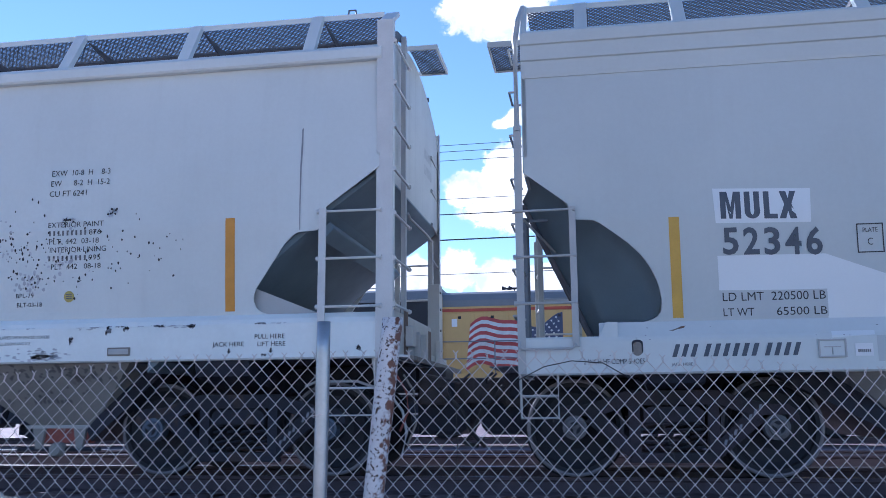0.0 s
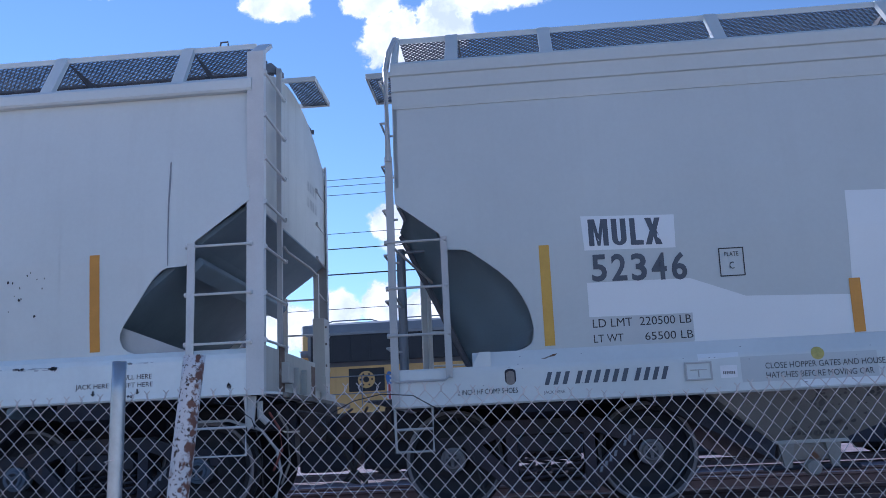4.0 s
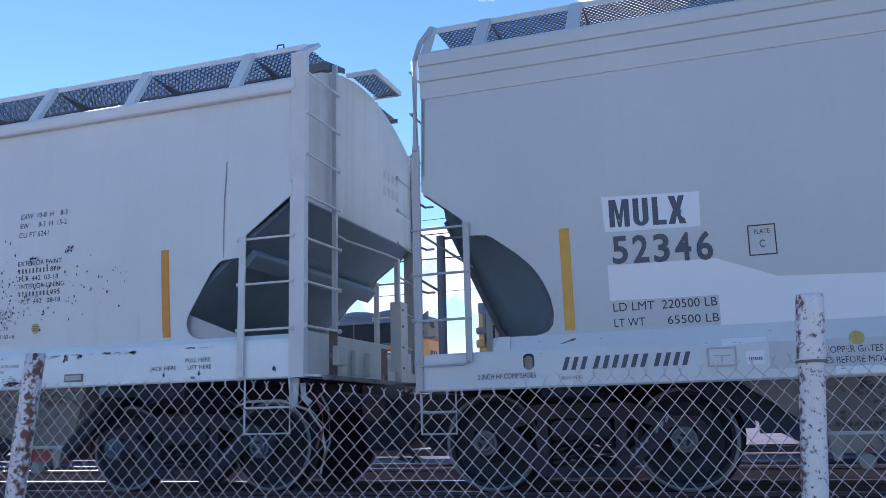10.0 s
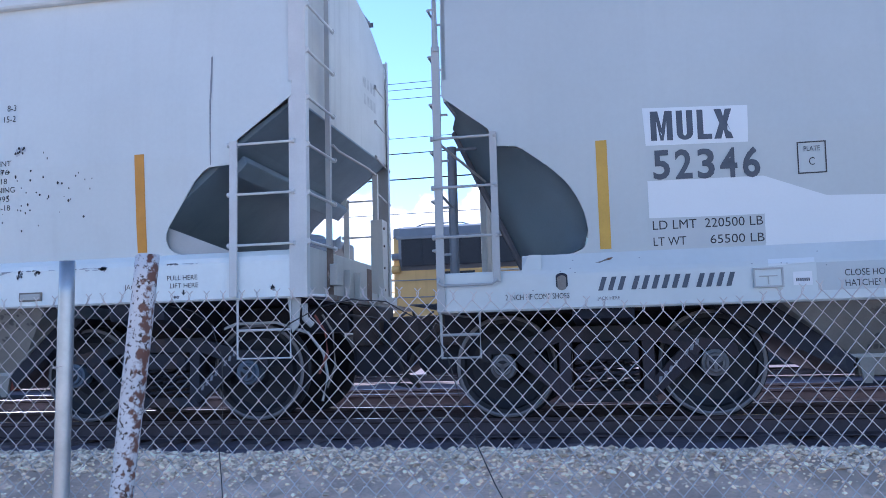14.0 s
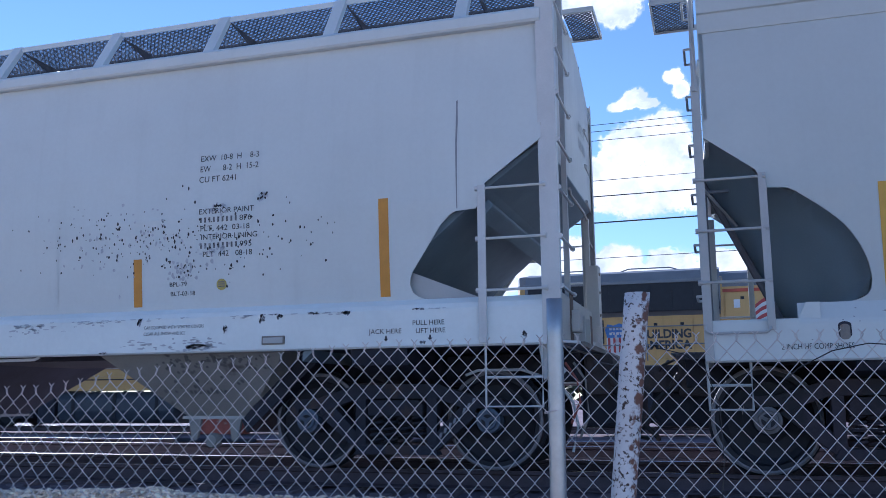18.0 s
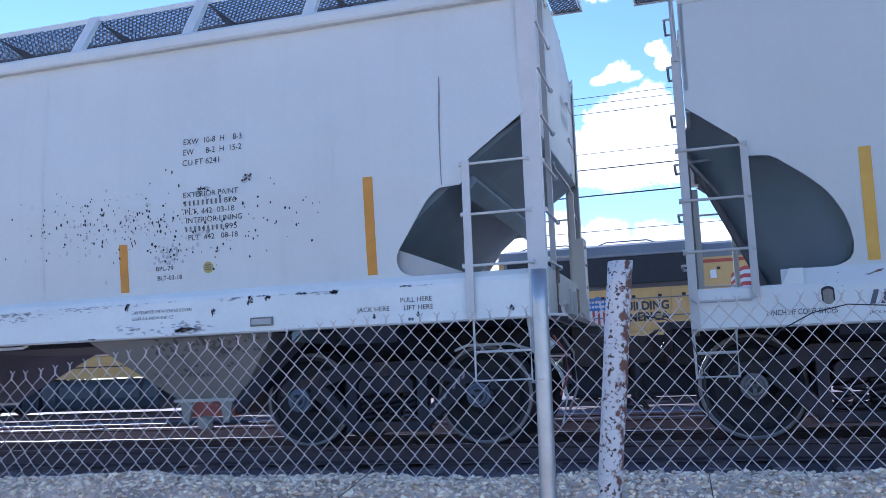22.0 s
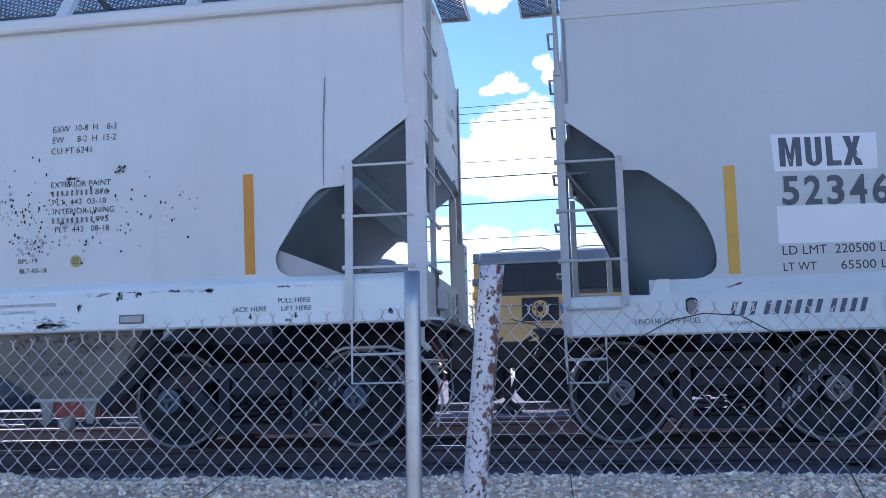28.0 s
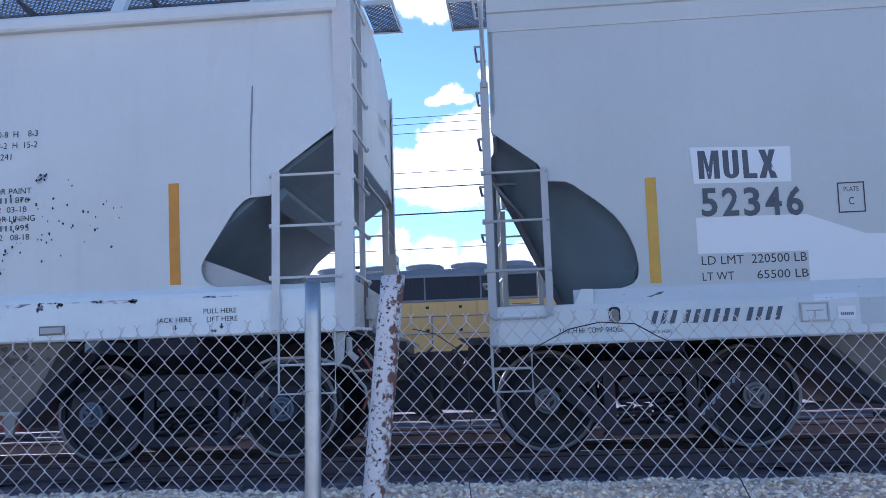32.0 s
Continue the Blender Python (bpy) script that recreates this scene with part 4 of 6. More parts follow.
    for i, (s, w) in enumerate((("EXTERIOR PAINT", 0.59), ("", 0), ("PLT  442  03-18", 0.53), ("INTERIOR LINING", 0.60), ("", 0), ("PLT  442   08-18", 0.53))):
        z = 2.43 - 0.083 * i
        if s:
            letters(car, s, x + 0.02 + 0.008 * i, z, 0.052, W_LEFT, width=w)
        else:
            tagged(part("covered_lettering", decal_polys(word_bars(x + 0.03, z, 0.05, 0.40, 9, 0, 0.58), W_LEFT, 0.004), M_INK2, car), kind="stuff")
            letters(car, "876" if i == 1 else "995", x + 0.46, z, 0.052, W_LEFT, width=0.125)
    letters(car, "BPL-79", -5.31, 1.745, 0.042, W_LEFT, width=0.19)
    letters(car, "BLT-03-18", -5.30, 1.655, 0.042, W_LEFT, width=0.27)
    letters(car, "JACK HERE", -3.215, 1.225, 0.042, W_LEFT, width=0.31)
    letters(car, "PULL HERE", -2.80, 1.292, 0.042, W_LEFT, width=0.29)
    letters(car, "LIFT HERE", -2.77, 1.222, 0.042, W_LEFT, width=0.27)
    for xa in (-3.05, -2.64):
        part("arrow_mark", decal_polys([[(xa - 0.008, 1.205), (xa - 0.008, 1.18), (xa - 0.022, 1.18), (xa, 1.155), (xa + 0.022, 1.18), (xa + 0.008, 1.18), (xa + 0.008, 1.205)]], W_LEFT, 0.004), M_INK, car)
    letters(car, "CAR EQUIPPED WITH VENTED COVERS", -5.55, 1.335, 0.03, W_LEFT, M_INK2, width=0.66)
    letters(car, "CLEAR ALL SNOW AND ICE", -5.55, 1.275, 0.03, W_LEFT, M_INK2, width=0.46)
    letters(car, "WHEN ENTERING CAR", -9.55, 1.83, 0.045, W_LEFT, M_INK2, width=0.62)
    letters(car, "CONTACT LINING", -9.72, 1.70, 0.045, W_LEFT, M_INK2, width=0.50)
    rnd = random.Random(4)
    for xs, zs in ((-4.74, 1.745), (-8.19, 1.79)):
        part("round_sticker", decal_polys([[(xs + 0.055 * math.cos(t), zs + 0.055 * math.sin(t)) for t in (2 * math.pi * k / 20 for k in range(20))]], W_LEFT, 0.004), M_STICK, car)
        tagged(part("sticker_print", decal_polys([rect(xs - 0.035, xs + 0.035, zs + dz, zs + dz + 0.01) for dz in (-0.022, -0.002, 0.018)], W_LEFT, 0.006), M_INK2, car), kind="stuff")
    spots = []
    for n, cx, sx, cz, sz in ((110, -6.05, 0.52, 2.25, 0.17), (60, -5.45, 0.30, 2.22, 0.13), (50, -4.75, 0.30, 2.14, 0.15), (36, -4.1, 0.36, 2.18, 0.14), (20, -5.17, 0.12, 1.90, 0.05), (14, -5.0, 1.3, 2.1, 0.3), (7, -4.66, 0.04, 1.83, 0.05)):
        for _ in range(n):
            r = rnd.choice((0.005, 0.0065, 0.008, 0.0095, 0.012))
            spots.append(blob(rnd.gauss(cx, sx), rnd.gauss(cz, sz), r, rnd, 6, rnd.uniform(1.0, 1.9)))
    spots = [q for q in spots if -7.6 < q[0][0] < -3.4]
    for x, z in ((-4.31, 2.56), (-4.76, 2.50)):
        spots += [blob(x + rnd.gauss(0, 0.03), z + rnd.gauss(0, 0.015), 0.013, rnd) for _ in range(7)]
    tagged(part("paint_splatter", decal_polys(spots, W_LEFT, 0.005), M_SPOT, car, "black splatter specks"), kind="stuff")
    halo = []
    for x, z, w, n in ((-4.31, 2.56, 0.035, 16), (-4.76, 2.50, 0.05, 16), (-5.17, 1.90, 0.10, 34), (-4.78, 2.10, 0.10, 30), (-6.05, 2.2, 0.35, 40), (-5.5, 2.22, 0.18, 24)):
        halo += [blob(rnd.gauss(x, w), rnd.gauss(z, w * 0.55), rnd.uniform(0.006, 0.02), rnd, 8, rnd.uniform(0.7, 1.6)) for _ in range(n)]
    tagged(part("smudge", decal_polys(halo, W_LEFT, 0.004), M_SMEAR2, car, "soft grey smudges round the splatter"), kind="stuff")
    part("dark_streak", decal_polys([[(-2.38, 3.30), (-2.368, 3.31), (-2.366, 3.1), (-2.374, 2.9), (-2.379, 2.6), (-2.379, 2.31), (-2.387, 2.31), (-2.39, 2.6), (-2.39, 2.9)]], W_LEFT, 0.004), M_SMEAR, car, "dark vertical drip streak")
    sm, dk = [], []
    for x, z, w, h in ((-6.0, 1.465, 0.24, 0.012), (-5.82, 1.485, 0.06, 0.03), (-5.6, 1.42, 0.03, 0.05), (-4.95, 1.465, 0.14, 0.022), (-4.65, 1.455, 0.12, 0.012), (-4.28, 1.41, 0.04, 0.06), (-4.17, 1.445, 0.07, 0.02), (-4.10, 1.41, 0.04, 0.035),
                       (-3.78, 1.44, 0.08, 0.025), (-3.56, 1.452, 0.10, 0.01), (-3.44, 1.43, 0.06, 0.035), (-2.58, 1.45, 0.06, 0.012), (-2.75, 1.44, 0.07, 0.016), (-2.71, 1.14, 0.035, 0.016), (-4.93, 1.16, 0.16, 0.025), (-4.66, 1.31, 0.03, 0.04), (-6.0, 1.115, 0.06, 0.01), (-1.80, 1.19, 0.03, 0.03), (-7.4, 1.40, 0.04, 0.03)):
        for _ in range(16):
            q = blob(0, 0, 1, rnd, 8)
            px, pz, a = x + rnd.uniform(-0.7, 0.7) * w, z + rnd.uniform(-0.6, 0.6) * h, rnd.uniform(-0.25, 0.25)
            kw, kh = w * rnd.uniform(0.08, 0.38), max(0.004, h * rnd.uniform(0.15, 0.6))
            (dk if rnd.random() < 0.3 else sm).append([(px + kw * u - kh * a * v, pz + kh * v + kw * a * 0.2 * u) for u, v in q])
    pale = []
    for x, z, w, h, n in ((-6.05, 1.44, 0.55, 0.05, 60), (-5.2, 1.46, 0.35, 0.03, 40), (-4.95, 1.17, 0.3, 0.05, 70), (-4.5, 1.44, 0.2, 0.03, 26), (-3.7, 1.44, 0.3, 0.03, 34), (-6.9, 1.38, 0.5, 0.06, 46), (-8.0, 1.40, 0.6, 0.05, 36), (-2.65, 1.45, 0.2, 0.02, 16), (-5.55, 1.20, 0.3, 0.06, 20)):
        for _ in range(n):
            px, pz = rnd.gauss(x, w * 0.45), rnd.gauss(z, h * 0.5)
            if 1.11 < pz < 1.5:
                kw, kh = rnd.uniform(0.008, 0.045), rnd.uniform(0.003, 0.010)
                pale.append([(px + kw * u, min(1.515, pz + kh * v)) for u, v in blob(0, 0, 1, rnd, 8)])
    tagged(part("sill_smear", decal_polys(pale, W_LEFT, 0.0035), M_SMEAR2, car, "pale grey rubbed smears"), kind="stuff")
    tagged(part("sill_scuff", decal_polys(sm, W_LEFT, 0.004), M_SMEAR, car, "grey scuffs and smears"), kind="stuff")
    tagged(part("sill_scuff", decal_polys(dk, W_LEFT, 0.0055), M_SPOT, car, "dark scrape marks"), kind="stuff")
    sl = part("sill_slot", bar(-4.27, -4.04, -1.632, -1.612, 1.155, 1.235, 0.006), M_RUSTY, car, "recessed card holder")
    part("slot_plate", bar(-4.255, -4.055, -1.636, -1.630, 1.17, 1.22, 0.002), M_LADG, sl)
    # spray-painted marks on the sill
    fill = [[(-9.88, 1.9), (-9.55, 1.50), (-9.3, 1.62), (-9.05, 1.80), (-8.75, 1.55), (-9.3, 1.14), (-9.88, 1.14)]]
    part("spray_fill", decal_polys(fill, W_LEFT, 0.004), M_GRAFP, car)
    for run, w in (([(-9.95, 1.78), (-9.82, 1.80), (-9.62, 1.40), (-9.42, 1.66), (-9.30, 1.50), (-9.18, 1.78), (-8.98, 1.76), (-8.76, 1.55), (-8.95, 1.47), (-9.36, 1.10), (-9.52, 1.10), (-9.60, 1.42)], 0.06), ([(-9.18, 1.78), (-9.22, 1.52), (-9.45, 1.42), (-9.42, 1.12)], 0.045)):
        for i, q in enumerate(stroke(run, w)):
            part("spray_stroke", decal_polys([q], W_LEFT, 0.0055 + 0.0004 * i), M_GRAFR, car, "dark red spray-painted stroke")
    for run in (stroke([(-9.15, 1.25), (-9.0, 1.20), (-8.98, 1.30), (-8.86, 1.24), (-8.82, 1.12), (-8.68, 1.12)], 0.035), stroke([(-8.70, 1.36), (-8.68, 1.10), (-8.55, 1.34), (-8.62, 1.24), (-8.50, 1.12), (-8.42, 1.36), (-8.36, 1.14)], 0.03), stroke([(-8.45, 1.22), (-8.36, 1.22)], 0.025), stroke([(-8.42, 1.36), (-8.22, 1.35)], 0.03), stroke([(-8.30, 1.34), (-8.30, 1.14)], 0.03), stroke([(-8.12, 1.34), (-8.22, 1.28), (-8.12, 1.22), (-8.22, 1.13)], 0.03), stroke([(-8.02, 1.36), (-8.05, 1.20)], 0.03), stroke([(-8.07, 1.15), (-8.05, 1.13)], 0.035), stroke([(-8.72, 1.42), (-8.56, 1.44), (-8.46, 1.38)], 0.03), stroke([(-9.55, 1.55), (-9.42, 1.60), (-9.36, 1.55)], 0.05)):
        part("spray_stroke", decal_polys(run, W_LEFT, 0.006), M_GRAFB, car, "blue spray-painted stroke")
    part("notice_strip", decal_polys([rect(-9.95, -9.3, 1.27, 1.32)], W_LEFT, 0.008), M_PAPER, car)
    return car


def right_car():
    car = thing("hopper_car", 8.0, 0, 0.0, "grey covered hopper car with white repainted patches and large stencilled number", "freight car", "coupled hopper cars")
    X0, X1 = -0.27, 16.4
    cut = [(X0, 4.05), (X0, 2.755), (0.115, 2.455), (0.14, 2.40), (0.15, 2.325), (0.175, 2.30), (0.34, 2.29), (0.40, 2.26), (0.60, 2.11), (0.72, 2.00), (0.79, 1.91), (0.86, 1.78), (0.90, 1.65), (0.912, 1.54), (0.90, 1.46), (0.86, 1.41), (0.80, 1.385), (0.74, 1.37)]
    for s in (-1, 1):
        part("side_sheet", side_sheet(cut + [(X1, 1.37), (X1, 4.05)], W_RIGHT, s), M_GREY, car, "smooth grey painted steel side")
        ys = [(1.50, 0.92), (1.605, 0.92), (1.62, 0.935), (1.62, 1.205), (1.614, 1.24), (1.59, 1.30), (1.562, 1.372), (1.545, 1.372), (1.50, 1.24)]
        part("side_sill", prism(bmesh.new(), [(s * a, b) for a, b in ys], "x", 0.36, X1), M_GSILL, car, "grey side sill with sloping top")
        low = [(1.50, 0.92), (1.605, 0.92), (1.62, 0.935), (1.62, 1.235), (1.61, 1.25), (1.58, 1.25), (1.575, 1.0), (1.50, 1.0)]
        part("sill_end", prism(bmesh.new(), [(s * a, b) for a, b in low], "x", -0.35, 0.36), M_GSILL, car)
        part("sill_step_edge", prism(bmesh.new(), [(0.36, 1.25), (0.42, 1.372), (0.52, 1.372), (0.52, 1.2), (0.36, 1.2)], "y", s * 1.60 - 0.012, s * 1.60), M_GSILL, car)
        ch = [(1.555, 3.67), (1.60, 3.67), (1.605, 3.70), (1.61, 3.83), (1.628, 3.84), (1.632, 3.98), (1.65, 3.99), (1.652, 4.10), (1.62, 4.13), (1.50, 4.13), (1.50, 4.02)]
        part("top_chord", prism(bmesh.new(), [(s * a, b) for a, b in ch], "x", X0, X1), M_GREY, car, "stepped grey top chord")
    part("roof", prism(bmesh.new(), roof_arc(1.52, 4.10, 0.26) + [(1.45, 4.0), (-1.45, 4.0)], "x", X0 + 0.03, X1), M_GREY, car)
    prof = [(-1.60, 2.72)] + [(-interp(W_RIGHT, z), z) for z in (2.9, 3.4, 3.7, 4.0)] + roof_arc(1.52, 4.10, 0.26) + [(interp(W_RIGHT, z), z) for z in (4.0, 3.7, 3.4, 2.9)] + [(1.60, 2.72)]
    part("end_wall", prism(bmesh.new(), prof, "x", X0 + 0.01, X0 + 0.04), M_GREY, car)
    # the slope sheet: flat in the middle, its edges turned out to the side sheets
    n = 14
    keys = cut[1:]
    total = [0.0]
    for a, b in zip(keys, keys[1:]):
        total.append(total[-1] + math.hypot(b[0] - a[0], b[1] - a[1]))
    def along(u):
        d = u * total[-1]
        for i in range(len(keys) - 1):
            if d <= total[i + 1] + 1e-9:
                f = (d - total[i]) / max(1e-6, total[i + 1] - total[i])
                return keys[i][0] + f * (keys[i + 1][0] - keys[i][0]), keys[i][1] + f * (keys[i + 1][1] - keys[i][1])
        return keys[-1]
    bm = bmesh.new()
    rows = []
    for i in range(n + 1):
        u = i / n
        cx, cz = along(u)
        dx, dz = -0.345 + u * 0.757, 2.70 + u * (1.06 - 2.70)
        row = [(cx, -interp(W_RIGHT, cz) + 0.014, cz)]
        for f in (0.25, 0.5, 0.75):
            bow = 0.10 * math.sin(math.pi * f)
            row.append((cx + (dx - cx) * f + bow * 0.6, -1.60 + 0.87 * f, cz + (dz - cz) * f + bow * 0.3))
        row += [(dx, -0.73, dz), (dx + 0.34, -0.2, dz), (dx + 0.42, 0, dz), (dx + 0.42, 1.07, dz)]
        row += [(max(cx, dx + 0.4), 1.33, cz + (dz - cz) * 0.5), (cx, interp(W_RIGHT, cz) - 0.014, cz)]
        rows.append([bm.verts.new(p) for p in row])
    for a, b in zip(rows, rows[1:]):
        for k in range(len(a) - 1):
            bm.faces.new((a[k], a[k + 1], b[k + 1], b[k]))
    g = bmesh.ops.solidify(bm, geom=bm.faces[:], thickness=0.012)
    bmesh.ops.recalc_face_normals(bm, faces=bm.faces[:])
    part("slope_sheet", bm, M_SLOPER, car, "smooth curved slope sheet, shade in its dark grey", smooth=True)
    part("slope_edge", rod([(-0.325, -0.745, 2.66), (0.41, -0.745, 1.06)], 0.034), M_GRATE, car, "dark diagonal edge bar")
    part("shear_plate", bar(-0.3, 2.3, -1.50, 1.50, 0.93, 0.965, 0.004), M_DARK, car)
    part("centre_sill", bar(-0.55, 2.3, -0.33, 0.33, 0.74, 1.06, 0.02), M_DARK, car)
    part("body_bolster", prism(bmesh.new(), [(-1.55, 0.93), (1.55, 0.93), (1.5, 0.84), (0.5, 0.76), (-0.5, 0.76), (-1.5, 0.84)], "x", 0.75, 1.25, 0.01), M_DARK, car)
    part("striker", bar(-0.62, -0.3, -0.3, 0.3, 0.66, 1.0, 0.03), M_COUPLER, car)
    # same oversized black filler on this side of the gap
    part("draft_gear", prism(bmesh.new(), [(-0.30, 0.37), (-0.80, 0.37), (-0.88, 0.46), (-0.88, 0.84), (-0.80, 0.89), (-0.30, 0.89)], "y", -0.08, 0.8, 0.04), M_DARK, car, "black cushioning draft gear housing")
    part("end_sill", bar(-0.35, -0.29, -1.6, 1.6, 0.92, 1.12, 0.008), M_GSILL, car)
    part("end_platform", grating(-0.62, -0.35, -1.5, 1.5, 1.0), M_GRATE, car)
    for s in (-1, 1):
        part("ladder_stile", bar(-0.35, -0.28, s * 1.635 - 0.012, s * 1.635 + 0.012, 0.93, 3.20, 0.004), M_LADG, car)
        part("ladder_stile", rod([(-0.315, s * 1.64, 3.15), (-0.32, s * 1.62, 4.05), (-0.30, s * 1.50, 4.28), (-0.26, s * 1.28, 4.53)], 0.03, 6), M_LADG, car)
        part("cage_stile", bar(0.13, 0.19, s * 1.655 - 0.01, s * 1.655 + 0.01, 1.16, 2.42, 0.004), M_LADG, car)
        for z in (2.39, 1.97, 1.55):
            rung(car, (-0.36, s * 1.65, z), (0.175, s * 1.655, z), 0.012, M_LADG)
        part("grab_iron", rod([(-0.33, s * 1.63, 1.23), (-0.335, s * 1.67, 1.17), (-0.30, s * 1.675, 1.145), (0.12, s * 1.675, 1.145), (0.155, s * 1.67, 1.17), (0.16, s * 1.63, 1.23)], 0.011), M_LADG, car)
        for k in range(7 if s < 0 else 0):
            z = 1.45 + 0.42 * k
            part("end_grab", rod([(-0.33, s * 1.58, z), (-0.385, s * 1.58, z), (-0.385, s * 1.22, z), (-0.30, s * 1.22, z)], 0.011), M_LADG, car)
        part("inner_stile", bar(-0.33, -0.28, s * 1.2 - 0.025, s * 1.2 + 0.025, 0.95, 4.3, 0.004), M_LADG, car) if s > 0 else None
        st = part("sill_step", rod([(-0.34, s * 1.55, 0.93), (-0.335, s * 1.55, 0.55), (-0.01, s * 1.55, 0.55), (-0.01, s * 1.55, 0.93)], 0.013), M_LADG, car, "bent bar stirrup step")
        part("step_tread", rod([(-0.335, s * 1.55, 0.74), (-0.01, s * 1.55, 0.74)], 0.012), M_LADG, st)
    # equipment inside the end cut-out
    part("air_pipe", rod([(-0.31, -1.0, 1.0), (-0.31, -1.0, 2.46)], 0.043, 12), M_PIPEG, car, "thick vertical grey pipe")
    part("pipe_arm", bar(-0.28, -0.08, -1.0, -0.97, 2.425, 2.45, 0.004), M_PIPEG, car)
    part("brake_post", bar(-0.27, -0.21, 0.35, 0.42, 1.0, 2.45, 0.006), M_LADG, car)
    part("brake_post", bar(-0.34, -0.30, 0.95, 1.0, 1.0, 2.6, 0.006), M_LADG, car)
    for z in (1.35, 1.75, 2.15):
        part("end_rung", rod([(-0.24, 0.38, z), (-0.32, 0.98, z)], 0.012), M_LADG, car)
    part("end_brace", rod([(-0.33, -1.6, 2.38), (-0.03, -0.84, 2.15)], 0.012), M_LADG, car)
    part("end_brace", rod([(-0.33, -1.6, 1.95), (-0.31, -1.04, 1.90)], 0.012), M_LADG, car)
    # roof walkway
    running_board(car, -0.22, 9.0, -1.26, -0.62, 4.50, [0.30, 1.20, 2.80, 4.40, 6.0, 7.6], -1.62, 4.09, M_GREY)
    running_board(car, -0.22, 6.0, 0.62, 1.26, 4.50, [0.30, 1.20, 2.80, 4.40], 1.62, 4.09, M_GREY, 1)
    part("walkway_corner", prism(bmesh.new(), [(-1.62, 4.09), (-1.29, 4.54), (-1.22, 4.54), (-1.5, 4.09)], "x", -0.27, -0.22), M_GREY, car)
    cb = tagged(part("crossover_board", grating(-0.70, -0.28, -0.30, 0.44, 4.58), M_GRATE, car, "overhanging end walkway grating"), kind="stuff")
    part("edge_angle", bar(-0.72, -0.70, -0.30, 0.44, 4.56, 4.62, 0.003), M_LADG, cb)
    for y in (-0.32, 0.44):
        part("edge_angle", bar(-0.72, -0.22, y, y + 0.02, 4.56, 4.62, 0.003), M_LADG, cb)
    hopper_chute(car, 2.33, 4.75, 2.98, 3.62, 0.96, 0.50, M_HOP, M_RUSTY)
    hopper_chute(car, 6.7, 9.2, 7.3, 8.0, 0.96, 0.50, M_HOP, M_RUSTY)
    # underside coloured near-black in place of its shade
    part("slope_underside", prism(bmesh.new(), [(1.85, 0.95), (2.36, 0.95), (3.0, 0.47), (2.96, 0.34)], "y", -1.05, 1.05), M_DARK, car)
    coupler(car, -0.6, -0.86)
    # painted patches and lettering
    W = W_RIGHT
    part("paint_patch", decal_polys([[(1.40, 1.63), (2.285, 1.615), (2.28, 1.36), (2.62, 1.36), (3.62, 1.375), (3.62, 1.705), (2.75, 1.74), (2.29, 1.92), (1.40, 1.93)]], W, 0.002), M_PATCH, car, "brighter white repainted patch")
    part("paint_patch", decal_polys([[(2.28, 1.36), (2.62, 1.36), (2.62, 1.22), (2.28, 1.20)]], W, 0.0025), M_PATCH, car)
    part("paint_patch", decal_polys([[(3.63, 1.375), (6.4, 1.375), (6.4, 2.50), (3.68, 2.61)]], W, 0.002), M_PATCH, car, "large white repainted patch")
    part("paint_patch", decal_polys([rect(1.40, 2.285, 1.385, 1.62)], W, 0.003), M_PATCHG, car)
    part("paint_patch", decal_polys([rect(2.63, 3.75, 1.0, 1.215)], W, 0.003), M_PATCHG, car)
    part("paint_patch", decal_polys([rect(3.1, 4.4, 0.945, 1.0)], W, 0.003), M_PATCH, car)
    part("number_panel", decal_polys([[(1.40, 2.215), (2.19, 2.195), (2.20, 2.49), (1.385, 2.525)]], W, 0.003), M_PATCH, car, "white painted panel behind the letters")
    bowl = [(0.5 + 0.5 * math.sin(u), 0.24 - 0.24 * math.cos(u)) for u in (math.pi * (-0.5 + k / 10) for k in range(11))]
    inner = [(0.5 + 0.12 * math.sin(u), 0.27 - 0.13 * math.cos(u)) for u in (math.pi * (0.5 - k / 8) for k in range(9))]
    glyphs = (
        (1.445, 0.172, [(0, 0), (0, 1), (0.34, 1), (0.5, 0.42), (0.66, 1), (1, 1), (1, 0), (0.73, 0), (0.73, 0.66), (0.575, 0), (0.425, 0), (0.27, 0.66), (0.27, 0)]),
        (1.648, 0.127, [(0, 1), *bowl, (1, 1), (0.62, 1), *inner, (0.38, 1)]),
        (1.808, 0.112, [(0, 0), (0, 1), (0.42, 1), (0.42, 0.17), (1, 0.17), (1, 0)]),
        (1.935, 0.146, [(0, 0), (0.30, 0.52), (0.04, 1), (0.42, 1), (0.52, 0.74), (0.63, 1), (0.97, 1), (0.71, 0.53), (1, 0), (0.61, 0), (0.50, 0.29), (0.37, 0)]))
    for x0, w, line in glyphs:
        part("letter", decal_polys([[(x0 + w * a, 2.252 - 0.035 * (x0 + w * a - 1.45) + 0.24 * b) for a, b in line]], W, 0.005), M_INK3, car)
    for k, digit in enumerate("52346"):
        letters(car, digit, 1.450 + 0.1725 * k, 1.945 - 0.006 * k, 0.222, W, M_INK3, width=0.132, bold=0.0075, lift=0.006)
    letters(car, "LD LMT  220500 LB", 1.425, 1.535, 0.072, W, width=0.845, bold=0.0003, lift=0.006)
    letters(car, "LT WT", 1.425, 1.405, 0.068, W, width=0.255, bold=0.0003, lift=0.006)
    letters(car, "65500 LB", 1.865, 1.405, 0.068, W, width=0.41, bold=0.0003, lift=0.006)
